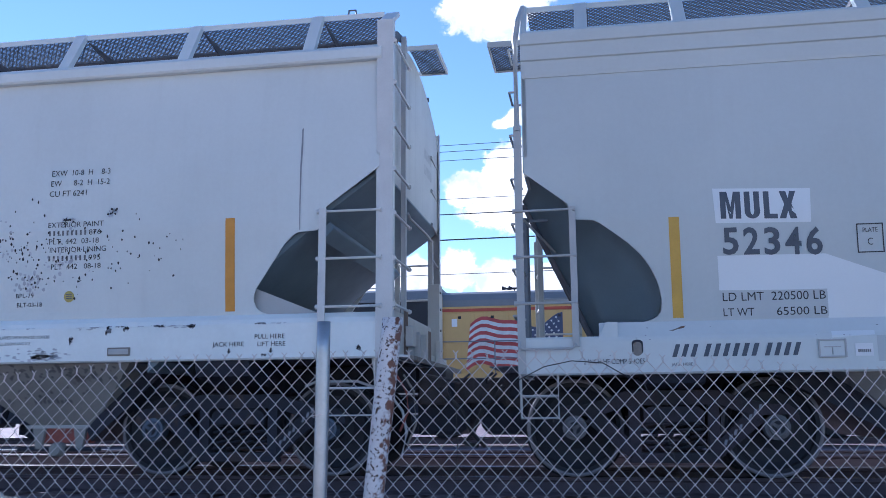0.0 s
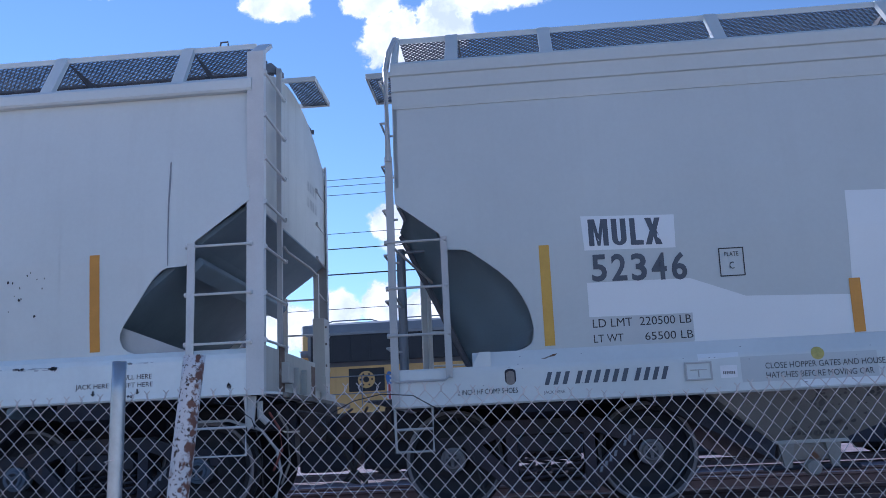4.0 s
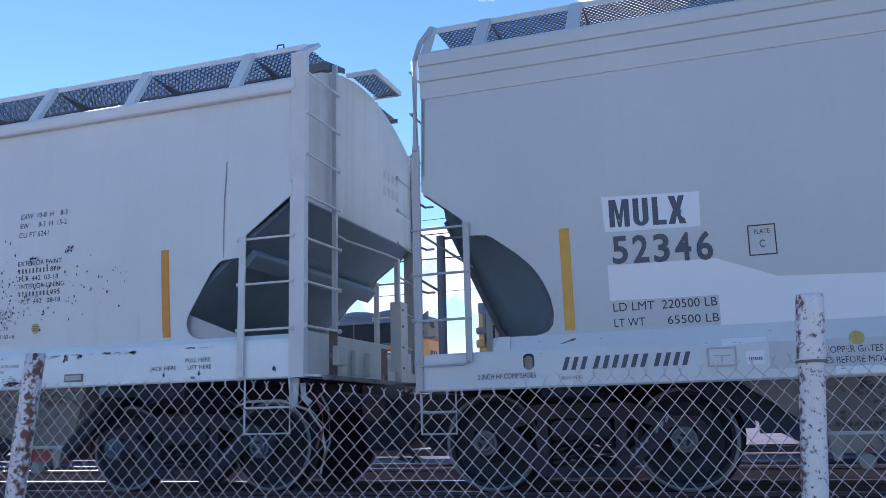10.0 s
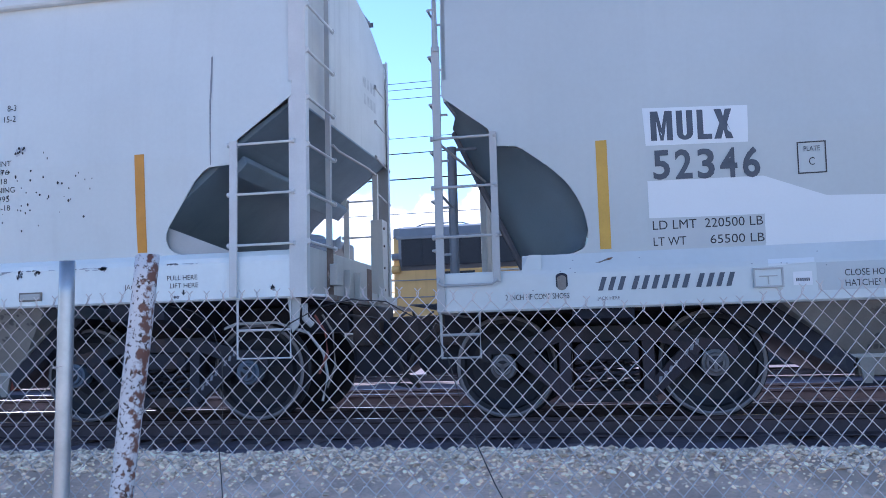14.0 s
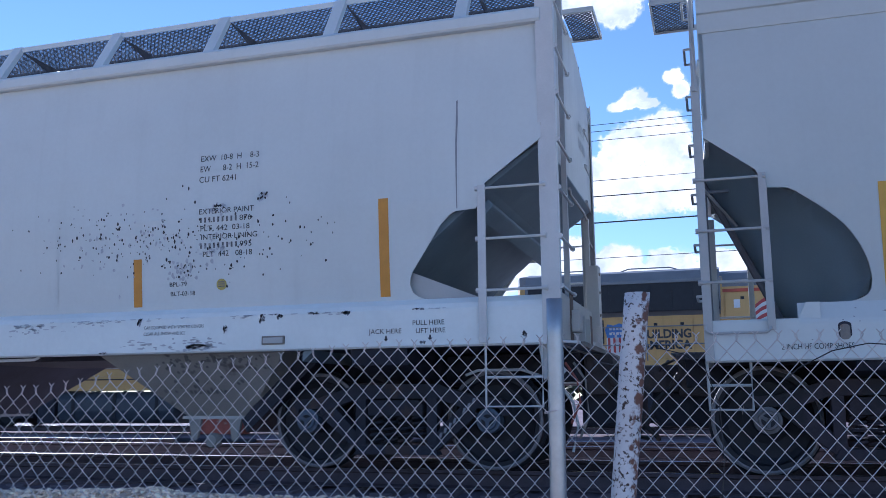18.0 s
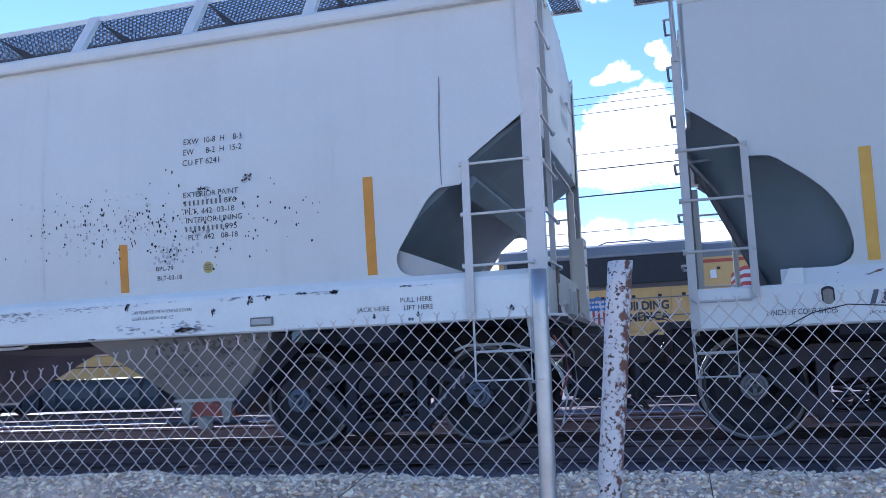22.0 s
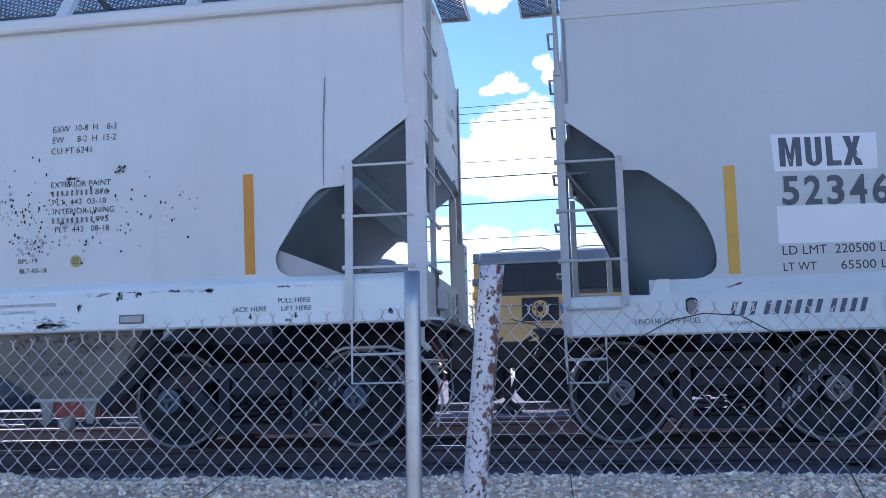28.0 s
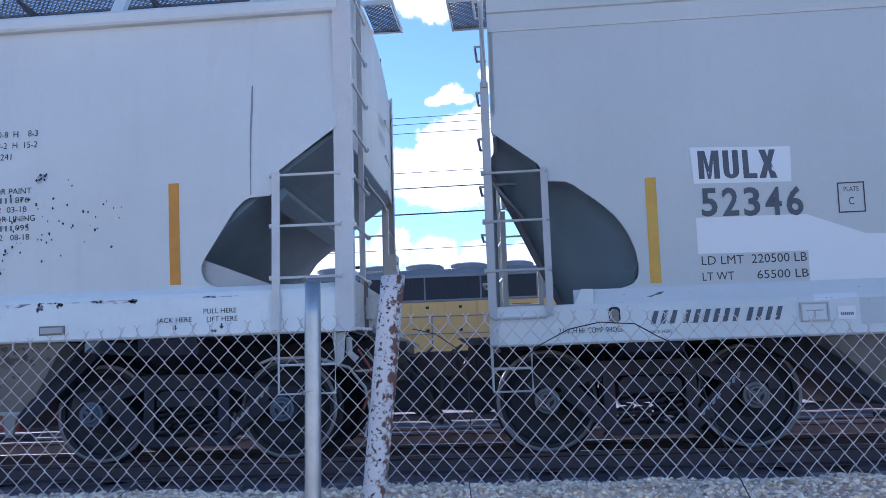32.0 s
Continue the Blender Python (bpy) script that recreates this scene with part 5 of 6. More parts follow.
    tagged(part("box_mark", decal_polys([rect(2.55, 2.765, 2.155, 2.165), rect(2.55, 2.765, 1.915, 1.925), rect(2.55, 2.56, 1.925, 2.155), rect(2.755, 2.765, 1.925, 2.155)], W, 0.005), M_INK, car), kind="stuff")
    letters(car, "PLATE", 2.60, 2.09, 0.038, W, width=0.12, lift=0.006)
    letters(car, "C", 2.635, 1.98, 0.06, W, width=0.042, lift=0.006)
    tagged(part("covered_lettering", decal_polys(word_bars(0.97, 1.06, 0.108, 0.19, 3, 0.035, 0.5) + word_bars(1.23, 1.06, 0.108, 0.43, 6, 0.035, 0.5) + word_bars(1.73, 1.06, 0.108, 0.265, 4, 0.035, 0.5), W, 0.005), M_INK3, car, "slanted dark bars of painted lettering"), kind="stuff")
    letters(car, "2 INCH HF COMP SHOES", 0.22, 1.008, 0.044, W, width=0.52, bold=0.0001, lift=0.006)
    letters(car, "JACK HERE", 0.96, 0.985, 0.026, W, M_INK2, width=0.18, lift=0.006)
    letters(car, "CLOSE HOPPER GATES AND HOUSE", 2.83, 1.105, 0.05, W, width=0.98, lift=0.006)
    letters(car, "HATCHES BEFORE MOVING CAR", 2.83, 1.025, 0.05, W, width=0.88, lift=0.006)
    part("round_sticker", decal_polys([[(3.27 + 0.055 * math.cos(t), 1.215 + 0.055 * math.sin(t)) for t in (2 * math.pi * k / 20 for k in range(20))]], W, 0.007), M_STICK, car)
    part("yellow_stripe", decal_polys([rect(1.0, 1.09, 1.40, 2.285)], W, 0.004), M_YELLOW, car, "yellow reflective strip")
    part("orange_stripe", decal_polys([rect(3.62, 3.715, 1.38, 1.84)], W, 0.006), M_ORANGE, car, "orange reflective strip")
    # oval hole plate, card holder, sticker, scrape
    ov = [(0.682 + 0.048 * math.cos(t), 1.15 + 0.03 * math.sin(t) + (0.035 if math.sin(t) > 0 else -0.035)) for t in (2 * math.pi * k / 24 for k in range(24))]
    part("oval_hole", decal_polys([ov], W, 0.004), M_DARK, car, "dark oval hand hole")
    ovi = [(0.682 + 0.036 * math.cos(t), 1.135 + 0.025 * math.sin(t) + (0.035 if math.sin(t) > 0 else -0.035)) for t in (2 * math.pi * k / 24 for k in range(24))]
    part("oval_plate", decal_polys([ovi], W, 0.006), M_RUSTY, car)
    ch = part("card_holder", bar(2.16, 2.385, -1.634, -1.618, 1.035, 1.19, 0.004), M_GSILL, car, "raised frame card holder")
    for x0, x1, z0, z1 in ((2.16, 2.385, 1.175, 1.19), (2.16, 2.385, 1.035, 1.05), (2.16, 2.175, 1.05, 1.175), (2.37, 2.385, 1.05, 1.175), (2.205, 2.34, 1.12, 1.128), (2.268, 2.276, 1.06, 1.12)):
        part("holder_rib", bar(x0, x1, -1.645, -1.632, z0, z1, 0.002), M_LADG, ch)
    part("paper_sticker", decal_polys([rect(2.455, 2.595, 1.045, 1.15)], W, 0.006), M_PAPER, car)
    tagged(part("sticker_print", decal_polys(word_bars(2.475, 1.075, 0.025, 0.1, 7), W, 0.008), M_INK2, car), kind="stuff")
    rnd = random.Random(8)
    part("rust_scrape", decal_polys([[(0.955, 1.29), (1.0, 1.30), (1.06, 1.325), (1.10, 1.33), (1.08, 1.31), (1.03, 1.30), (0.99, 1.285)]], W, 0.006), M_RUSTY, car)
    tagged(part("sill_scuff", decal_polys([blob(rnd.uniform(0.4, 4.4), rnd.uniform(0.95, 1.33), 0.008, rnd, 7, 0.5) for _ in range(30)], W, 0.004), M_SMEAR, car), kind="stuff")
    return car


# ---- locomotives, in their own space: x = 0 at one end ----
def flag_decal(lo, x0, x1, z0, z1, y):
    """A waving flag painted on the hood doors."""
    def at(u, v):
        wave = 0.12 * math.sin(u * 7.0) + 0.05 * math.sin(u * 15)
        return (x0 + u * (x1 - x0) + 0.15 * (v - 0.5) * (1 - u), y, z0 + v * (z1 - z0) + wave * (z1 - z0) - 0.25 * (1 - u) * (z1 - z0) * 0.4)
    for i in range(13):
        bm = bmesh.new()
        us = [k / 16 for k in range(17)]
        for a, b in zip(us, us[1:]):
            if i >= 6 and a >= 0.6:
                continue
            v0, v1 = i / 13, (i + 1) / 13
            bm.faces.new([bm.verts.new(at(*p)) for p in ((a, v0), (b, v0), (b, v1), (a, v1))])
        part("flag_stripe", bm, M_FRED if i % 2 == 0 else M_FWHT, lo)
    bm = bmesh.new()
    us = [0.6 + 0.4 * k / 8 for k in range(9)]
    for a, b in zip(us, us[1:]):
        bm.faces.new([bm.verts.new(at(*p)) for p in ((a, 6 / 13), (b, 6 / 13), (b, 1), (a, 1))])
    part("flag_field", bm, M_FBLU, lo)
    bm = bmesh.new()
    for r in range(5):
        for c in range(7):
            x, _, z = at(0.63 + 0.05 * c + 0.025 * (r % 2), 0.53 + 0.1 * r)
            bm.faces.new([bm.verts.new((x + 0.045 * math.cos(t) * (1 if k % 2 else 0.45), y - 0.004, z + 0.045 * math.sin(t) * (1 if k % 2 else 0.45))) for k, t in ((k, 2 * math.pi * k / 10 + 0.3) for k in range(10))])
    part("flag_stars", bm, M_FWHT, lo)


def loco_under(lo, d, length):
    """Frame, walkway, trucks, fuel tank; d = +1 where the body lies to +x of its origin."""
    def X(a, b):
        return (a, b) if d > 0 else (-b, -a)
    part("frame", bar(*X(-0.35, length), -1.45, 1.45, 1.28, 1.86, 0.02), M_LBLK, lo, "black underframe and walkway edge")
    part("walkway_edge", bar(*X(-0.3, length), -1.53, -1.46, 1.74, 1.92, 0.01), M_LYEL, lo)
    part("tank_skirt", bar(*X(9.6, 16.6), -1.52, -1.455, 1.24, 1.735, 0.01), M_LYEL, lo, "yellow frame edge above the fuel tank")
    part("walkway_lip", bar(*X(9.6, 16.6), -1.545, -1.53, 1.60, 1.64, 0.003), M_LBLK, lo)
    part("fuel_tank", prism(bmesh.new(), [(-1.35, 0.55), (-1.25, 0.25), (-1.0, 0.12), (1.0, 0.12), (1.25, 0.25), (1.35, 0.55), (1.35, 0.95), (1.25, 1.2), (-1.25, 1.2), (-1.35, 0.95)], "x", *X(10.1, 14.8), 0.03), M_TANK, lo, "blue-black rounded fuel tank")
    for k in (10.7, 12.4, 14.1):
        part("tank_strap", bar(*X(k, k + 0.12), -1.375, -1.345, 0.3, 1.15, 0.004), M_LBLK, lo)
    part("coupler", bar(*X(-0.86, -0.3), -0.12, 0.12, 0.72, 0.98, 0.03), M_DARK, lo)
    part("pilot", prism(bmesh.new(), [(-1.4, 1.28), (1.4, 1.28), (1.25, 0.3), (-1.25, 0.3)], "x", *X(-0.3, -0.1), 0.02), M_LBLK, lo)
    for c in (4.3, 19.2):
        part("truck_frame", prism(bmesh.new(), [(d * (c + a), z) for a, z in ((-2.5, 0.55), (-2.4, 0.95), (-1.2, 1.05), (1.2, 1.05), (2.4, 0.95), (2.5, 0.55), (1.6, 0.45), (1.2, 0.62), (0.5, 0.45), (-0.5, 0.45), (-1.2, 0.62), (-1.6, 0.45))], "y", -1.25, -1.05, 0.02), M_DARK, lo)
        # added dark block that closes the bright gaps between the wheels
        part("truck_bolster", bar(*X(c - 2.45, c + 2.45), -0.62, 0.62, 0.13, 1.28, 0.03), M_DARK, lo)
        part("truck_frame", prism(bmesh.new(), [(d * (c + a), z) for a, z in ((-2.5, 0.55), (-2.4, 0.95), (2.4, 0.95), (2.5, 0.55))], "y", 1.05, 1.25), M_DARK, lo)
    for a, b, z0, z1 in ((6.95, 8.1, 0.5, 1.28), (8.2, 9.7, 0.35, 1.28), (15.0, 15.7, 0.12, 1.15), (15.9, 17.0, 0.3, 1.28)):
        part("equipment_box", bar(*X(a, b), -1.3, 1.3, z0, z1, 0.04), M_DARK, lo)
    n = int(length / 1.9)
    for i in range(n + 1):
        x = d * (0.1 + i * 1.9)
        part("rail_stanchion", rod([(x, -1.5, 1.86), (x, -1.5, 2.92)], 0.02, 6), M_LGREY, lo)
    for z in (2.90, 2.38):
        part("handrail", rod([(d * 0.1, -1.5, z), (d * (0.1 + n * 1.9), -1.5, z)], 0.018, 6), M_LGREY, lo)


def loco_wheels(lo, d):
    out = []
    for c in (4.3, 19.2):
        for k in (-1.75, 0, 1.75):
            bm = bmesh.new()
            for s in (-1, 1):
                lathe(bm, [(0.06, s * 0.72), (0.40, s * 0.74), (0.44, s * 0.75), (0.508, s * 0.85), (0.508, s * 0.74), (0.53, s * 0.715), (0.06, s * 0.70)], (0, 0, 0), 24)
            tube(bm, [(0, -0.9, 0), (0, 0.9, 0)], 0.09, 10)
            w = part("wheelset", bm, M_WHEEL, lo)
            w.location = (d * (c + k), 0, 0.508)
            out.append((w, d * (c + k)))
    return out


LOCO_Y, LOCO_Z = 18.75, -0.2


def door(lo, x0, x1, z0, z1, y, material):
    dr = part("hood_door", bar(x0 + 0.015, x1 - 0.015, y - 0.03, y, z0, z1, 0.008), material, lo)
    part("door_latch", bar((x0 + x1) / 2 - 0.05, (x0 + x1) / 2 + 0.05, y - 0.045, y - 0.028, z1 - 0.18, z1 - 0.10, 0.004), M_LBLK, dr)
    return dr


def loco_a():
    lo = tagged(new("locomotive"), "yellow and grey diesel locomotive with a painted waving flag", "locomotive", "freight locomotives")
    loco_under(lo, 1, 22.5)
    part("long_hood", prism(bmesh.new(), [(-1.22, 1.86), (1.22, 1.86), (1.22, 4.2), (-1.22, 4.2)], "x", 0.25, 18.0, 0.02), M_LYEL, lo, "yellow engine hood")
    part("hood_roof", prism(bmesh.new(), [(-1.24, 4.0), (-1.24, 4.20), (-1.10, 4.40), (-0.8, 4.50), (0.8, 4.50), (1.10, 4.40), (1.24, 4.20), (1.24, 4.0)], "x", 6.0, 18.0, 0.0), M_LGREY, lo, "dull grey hood roof")
    part("red_stripe", bar(6.05, 18.0, -1.262, -1.236, 3.84, 3.93, 0.002), M_LRED, lo)
    rad = part("radiator_housing", prism(bmesh.new(), [(-1.22, 3.22), (-1.50, 3.55), (-1.52, 4.20), (-1.40, 4.50), (-0.9, 4.62), (0.9, 4.62), (1.40, 4.50), (1.52, 4.20), (1.50, 3.55), (1.22, 3.22)], "x", 0.35, 6.0, 0.02), M_LGREY, lo, "flared grey radiator housing")
    for k in range(9):
        part("radiator_grille", bar(0.55 + 0.59 * k, 1.09 + 0.59 * k, -1.545, -1.50, 3.36, 4.14, 0.006), M_LBLK, rad)
    part("grille_backing", bar(0.45, 5.95, -1.535, -1.50, 3.33, 4.17, 0.004), M_LBLK, rad)
    part("housing_lip", bar(0.3, 6.05, -1.575, -1.50, 4.15, 4.25, 0.01), M_LGREY, rad)
    for c in (1.6, 4.0):
        part("fan_guard", rod([(c - 0.9, -0.8, 4.60), (c - 0.6, -0.8, 4.70), (c + 0.6, -0.8, 4.70), (c + 0.9, -0.8, 4.60)], 0.02, 6), M_LGREY, rad)
    end = part("rear_end", prism(bmesh.new(), [(0.0, -0.85), (0.12, -1.15), (0.3, -1.22), (0.3, 1.22), (0.12, 1.15), (0.0, 0.85)], "z", 1.86, 4.25, 0.02), M_LYEL, lo)
    part("end_cap", prism(bmesh.new(), [(0.0, -0.85), (0.12, -1.18), (0.4, -1.3), (0.4, 1.3), (0.12, 1.18), (0.0, 0.85)], "z", 4.25, 4.55, 0.03), M_LGREY, end)
    part("marker_light", rod([(0.1, -1.30, 3.25), (0.35, -1.30, 3.25)], 0.13, 10), M_LYEL, end)
    part("marker_light", rod([(0.1, -1.30, 3.65), (0.35, -1.30, 3.65)], 0.11, 10), M_LGREY, end)
    for z in (2.2, 2.6, 3.0, 3.4, 3.8):
        part("end_grab", rod([(0.0, -0.75, z), (-0.09, -0.75, z), (-0.09, -0.4, z), (0.0, -0.4, z)], 0.016, 6), M_LYEL, end)
    # equipment round the blower wheel
    bl = part("blower_recess", bar(1.55, 2.65, -1.245, -1.215, 2.45, 3.15, 0.01), M_LBLK, lo)
    part("blower_wheel", rod([(2.1, -1.26, 2.80)] + [(2.1, -1.30, 2.80)], 0.26, 18), M_LYEL, bl)
    part("blower_hub", rod([(2.1, -1.30, 2.80), (2.1, -1.34, 2.80)], 0.09, 12), M_LBLK, bl)
    for k in range(6):
        a = math.pi * k / 3
        part("blower_bolt", rod([(2.1 + 0.18 * math.cos(a), -1.30, 2.80 + 0.18 * math.sin(a)), (2.1 + 0.18 * math.cos(a), -1.32, 2.80 + 0.18 * math.sin(a))], 0.03, 6), M_LBLK, bl)
    xs = [2.8, 3.7, 4.6, 5.2, 5.95]
    for a, b in zip(xs, xs[1:]):
        door(lo, a, b, 1.98, 3.12, -1.22, M_LYEL)
    for i in range(11):
        door(lo, 6.1 + 1.02 * i, 7.08 + 1.02 * i, 1.98, 3.80, -1.22, M_LYEL)
    part("notice_plate", bar(6.35, 6.52, -1.27, -1.252, 3.38, 3.62, 0.003), M_PAPER, lo)
    part("hood_seam", bar(5.98, 6.06, -1.30, -1.22, 1.9, 4.3, 0.01), M_LYEL, lo)
    flag_decal(lo, 6.85, 9.75, 2.15, 3.60, -1.256)
    # shield: plain shapes in its colours
    def sh(pts, y, m, name="shield"):
        bm = bmesh.new()
        bm.faces.new([bm.verts.new((3.1 + a, y, b)) for a, b in pts])
        return part(name, bm, m, lo)
    sh([(-0.42, 2.85), (-0.36, 2.62), (0.36, 2.62), (0.42, 2.85), (0.34, 3.02), (0.16, 2.98), (0, 3.04), (-0.16, 2.98), (-0.34, 3.02)], -1.256, M_SHLD)
    sh([(-0.38, 2.62), (-0.38, 2.2), (0.0, 2.02), (0.38, 2.2), (0.38, 2.62)], -1.256, M_FWHT)
    for k in range(5):
        x = -0.34 + 0.155 * k
        sh([(x, 2.62), (x, 2.2), (x + 0.07, 2.17), (x + 0.07, 2.62)], -1.259, M_FRED, "shield_stripe")
    for zz in (2.84, 2.70):
        for k in range(6):
            sh([(-0.29 + 0.1 * k, zz), (-0.22 + 0.1 * k, zz), (-0.22 + 0.1 * k, zz + 0.075), (-0.29 + 0.1 * k, zz + 0.075)], -1.260, M_FWHT, "shield_bar")
    for s, z in (("BUILDING", 2.58), ("AMERICA", 2.26)):
        bm = letter_mesh(s, 3.72, z, 0.24, 1.42, 0.012)
        for v in bm.verts:
            v.co.y = -1.258
        part("lettering", bm, M_INK, lo)
    part("horn", rod([(8.0, -0.5, 4.62), (8.55, -0.5, 4.62)], 0.035, 8), M_DARK, lo)
    for x in (8.0, 8.2, 8.55):
        part("horn_bell", rod([(x, -0.5, 4.62), (x - 0.14, -0.5, 4.64)], [0.03, 0.075], 10), M_DARK, lo)
    part("horn_post", rod([(8.25, -0.5, 4.48), (8.25, -0.5, 4.62)], 0.02, 6), M_DARK, lo)
    cab = part("cab", prism(bmesh.new(), [(18.0, 1.86), (22.2, 1.86), (22.2, 3.0), (20.6, 3.1), (20.3, 4.4), (20.0, 4.6), (18.0, 4.6)], "y", -1.45, 1.45, 0.05), M_LYEL, lo)
    part("cab_window", bar(18.6, 19.5, -1.47, -1.44, 3.3, 4.0, 0.01), M_LBLK, cab)
    return lo, loco_wheels(lo, 1)


def loco_b():
    lo = tagged(new("locomotive"), "yellow diesel locomotive with grey roof and round radiator fans", "locomotive", "freight locomotives")
    loco_under(lo, -1, 22.5)
    part("long_hood", prism(bmesh.new(), [(-1.2, 1.86), (1.2, 1.86), (1.2, 4.13), (-1.2, 4.13)], "x", -18.0, -0.25, 0.02), M_LYEL, lo, "yellow engine hood")
    part("hood_roof", prism(bmesh.new(), [(-1.25, 4.10), (-1.25, 4.19), (-1.12, 4.36), (1.12, 4.36), (1.25, 4.19), (1.25, 4.10)], "x", -18.0, -0.3, 0.02), M_LGREY, lo, "grey hood roof")
    part("upper_band", bar(-18.0, -0.28, -1.222, -1.198, 3.36, 4.12, 0.006), M_LGREY, lo, "grey upper hood panel")
    for a, b in ((-2.4, -0.75), (-4.1, -2.45), (-5.8, -4.15), (-7.5, -5.85)):
        g = part("radiator_grille", bar(a, b, -1.25, -1.19, 3.43, 4.10, 0.008), M_LBLK, lo, "dark louvred intake")
        for k in range(int((b - a) / 0.12)):
            part("louvre", bar(a + 0.03 + 0.12 * k, a + 0.05 + 0.12 * k, -1.262, -1.248, 3.46, 4.07, 0.002), M_DARK, g)
        part("grille_frame", bar(a - 0.03, b + 0.03, -1.26, -1.19, 3.38, 3.43, 0.004), M_LGREY, g)
    for c in (-1.43, -2.85, -4.27, -5.69, -7.1):
        f = part("roof_fan", tube(bmesh.new(), [(c, 0.0, 4.32), (c, 0.0, 4.58), (c, 0.0, 4.62)], [0.66, 0.64, 0.56], 26), M_LGREY, lo, "round grey radiator fan cowl")
        part("fan_ring", rod([(c + 0.66 * math.cos(a), 0.66 * math.sin(a), 4.44) for a in (2 * math.pi * k / 24 for k in range(25))], 0.02, 6), M_LGREY, f)
    end = part("hood_end", prism(bmesh.new(), [(0.0, -0.7), (-0.08, -1.02), (-0.3, -1.2), (-0.3, 1.2), (-0.08, 1.02), (0.0, 0.7)], "z", 1.86, 3.55, 0.03), M_LYEL, lo, "rounded yellow hood end")
    part("end_top", prism(bmesh.new(), [(0.0, -0.7), (-0.08, -1.04), (-0.35, -1.22), (-0.35, 1.22), (-0.08, 1.04), (0.0, 0.7)], "z", 3.59, 4.33, 0.08), M_LGREY, end)
    part("end_stripe", prism(bmesh.new(), [(0.006, -0.71), (-0.076, -1.03), (-0.3, -1.215), (-0.3, 1.21), (-0.076, 1.03), (0.006, 0.71)], "z", 3.54, 3.60), M_LRED, end)
    part("end_light", rod([(-0.05, -0.35, 4.08), (0.12, -0.35, 4.08)], 0.14, 12), M_LGREY, end)
    part("class_light", rod([(-0.1, -1.0, 3.69), (0.06, -1.1, 3.69)], 0.09, 10), M_LGREY, end)
    part("end_fin", prism(bmesh.new(), [(-0.15, 4.28), (0.08, 4.45), (0.08, 4.03), (-0.1, 4.03)], "y", -0.95, -0.85), M_LGREY, end)
    for z in (2.2, 2.6, 3.0, 3.35):
        part("end_grab", rod([(-0.42, -1.22, z), (-0.42, -1.29, z), (-0.12, -1.22, z), (-0.14, -1.05, z)], 0.016, 6), M_LYEL, end)
    bm = bmesh.new()
    for k in range(4):
        bm.faces.new([bm.verts.new((0.004, y, z)) for y, z in ((-0.55 + 0.17 * k, 2.95), (-0.43 + 0.17 * k, 2.95), (-0.43 + 0.17 * k, 3.2), (-0.55 + 0.17 * k, 3.2))])
    part("covered_number", bm, M_INK, end)
    for i in range(15):
        door(lo, -1.55 - 1.0 * i, -0.57 - 1.0 * i, 2.68, 3.33, -1.20, M_LYEL)
        door(lo, -1.55 - 1.0 * i, -0.57 - 1.0 * i, 1.98, 2.64, -1.20, M_LYEL)
    part("warning_plate", bar(-1.5, -0.95, -1.252, -1.235, 3.07, 3.23, 0.003), M_LRED, lo)
    part("warning_plate", bar(-1.5, -0.95, -1.252, -1.235, 2.89, 3.05, 0.003), M_PAPER, lo)
    part("horn", rod([(-6.6, -0.7, 4.58), (-6.2, -0.7, 4.58)], 0.05, 8), M_DARK, lo)
    part("horn_post", rod([(-6.4, -0.7, 4.34), (-6.4, -0.7, 4.58)], 0.025, 6), M_DARK, lo)
    cab = part("cab", bar(-22.3, -18.0, -1.45, 1.45, 1.86, 4.6, 0.08), M_LYEL, lo)
    part("cab_window", bar(-20.8, -19.6, -1.47, -1.44, 3.3, 4.0, 0.01), M_LBLK, cab)
    return lo, loco_wheels(lo, -1)


# ---- fence ----
def mesh_y(x):
    return -5.87 + 0.08 * (x + 0.5)


def fence_top(x):
    t = [(-9.0, 0.62), (-5.5, 0.64), (-2.84, 0.682), (-2.41, 0.742), (-1.87, 0.783), (-1.35, 0.825), (-0.7, 0.833), (-0.1, 0.832), (0.4, 0.825), (0.9, 0.79), (1.25, 0.742), (1.55, 0.747), (1.77, 0.785), (1.95, 0.803), (2.3, 0.776), (2.5, 0.796), (2.8, 0.855), (3.15, 0.88), (5.5, 0.88)]
    return interp(t, x) + 0.008 * noise.noise(Vector((x * 2.2, 0, 0)))


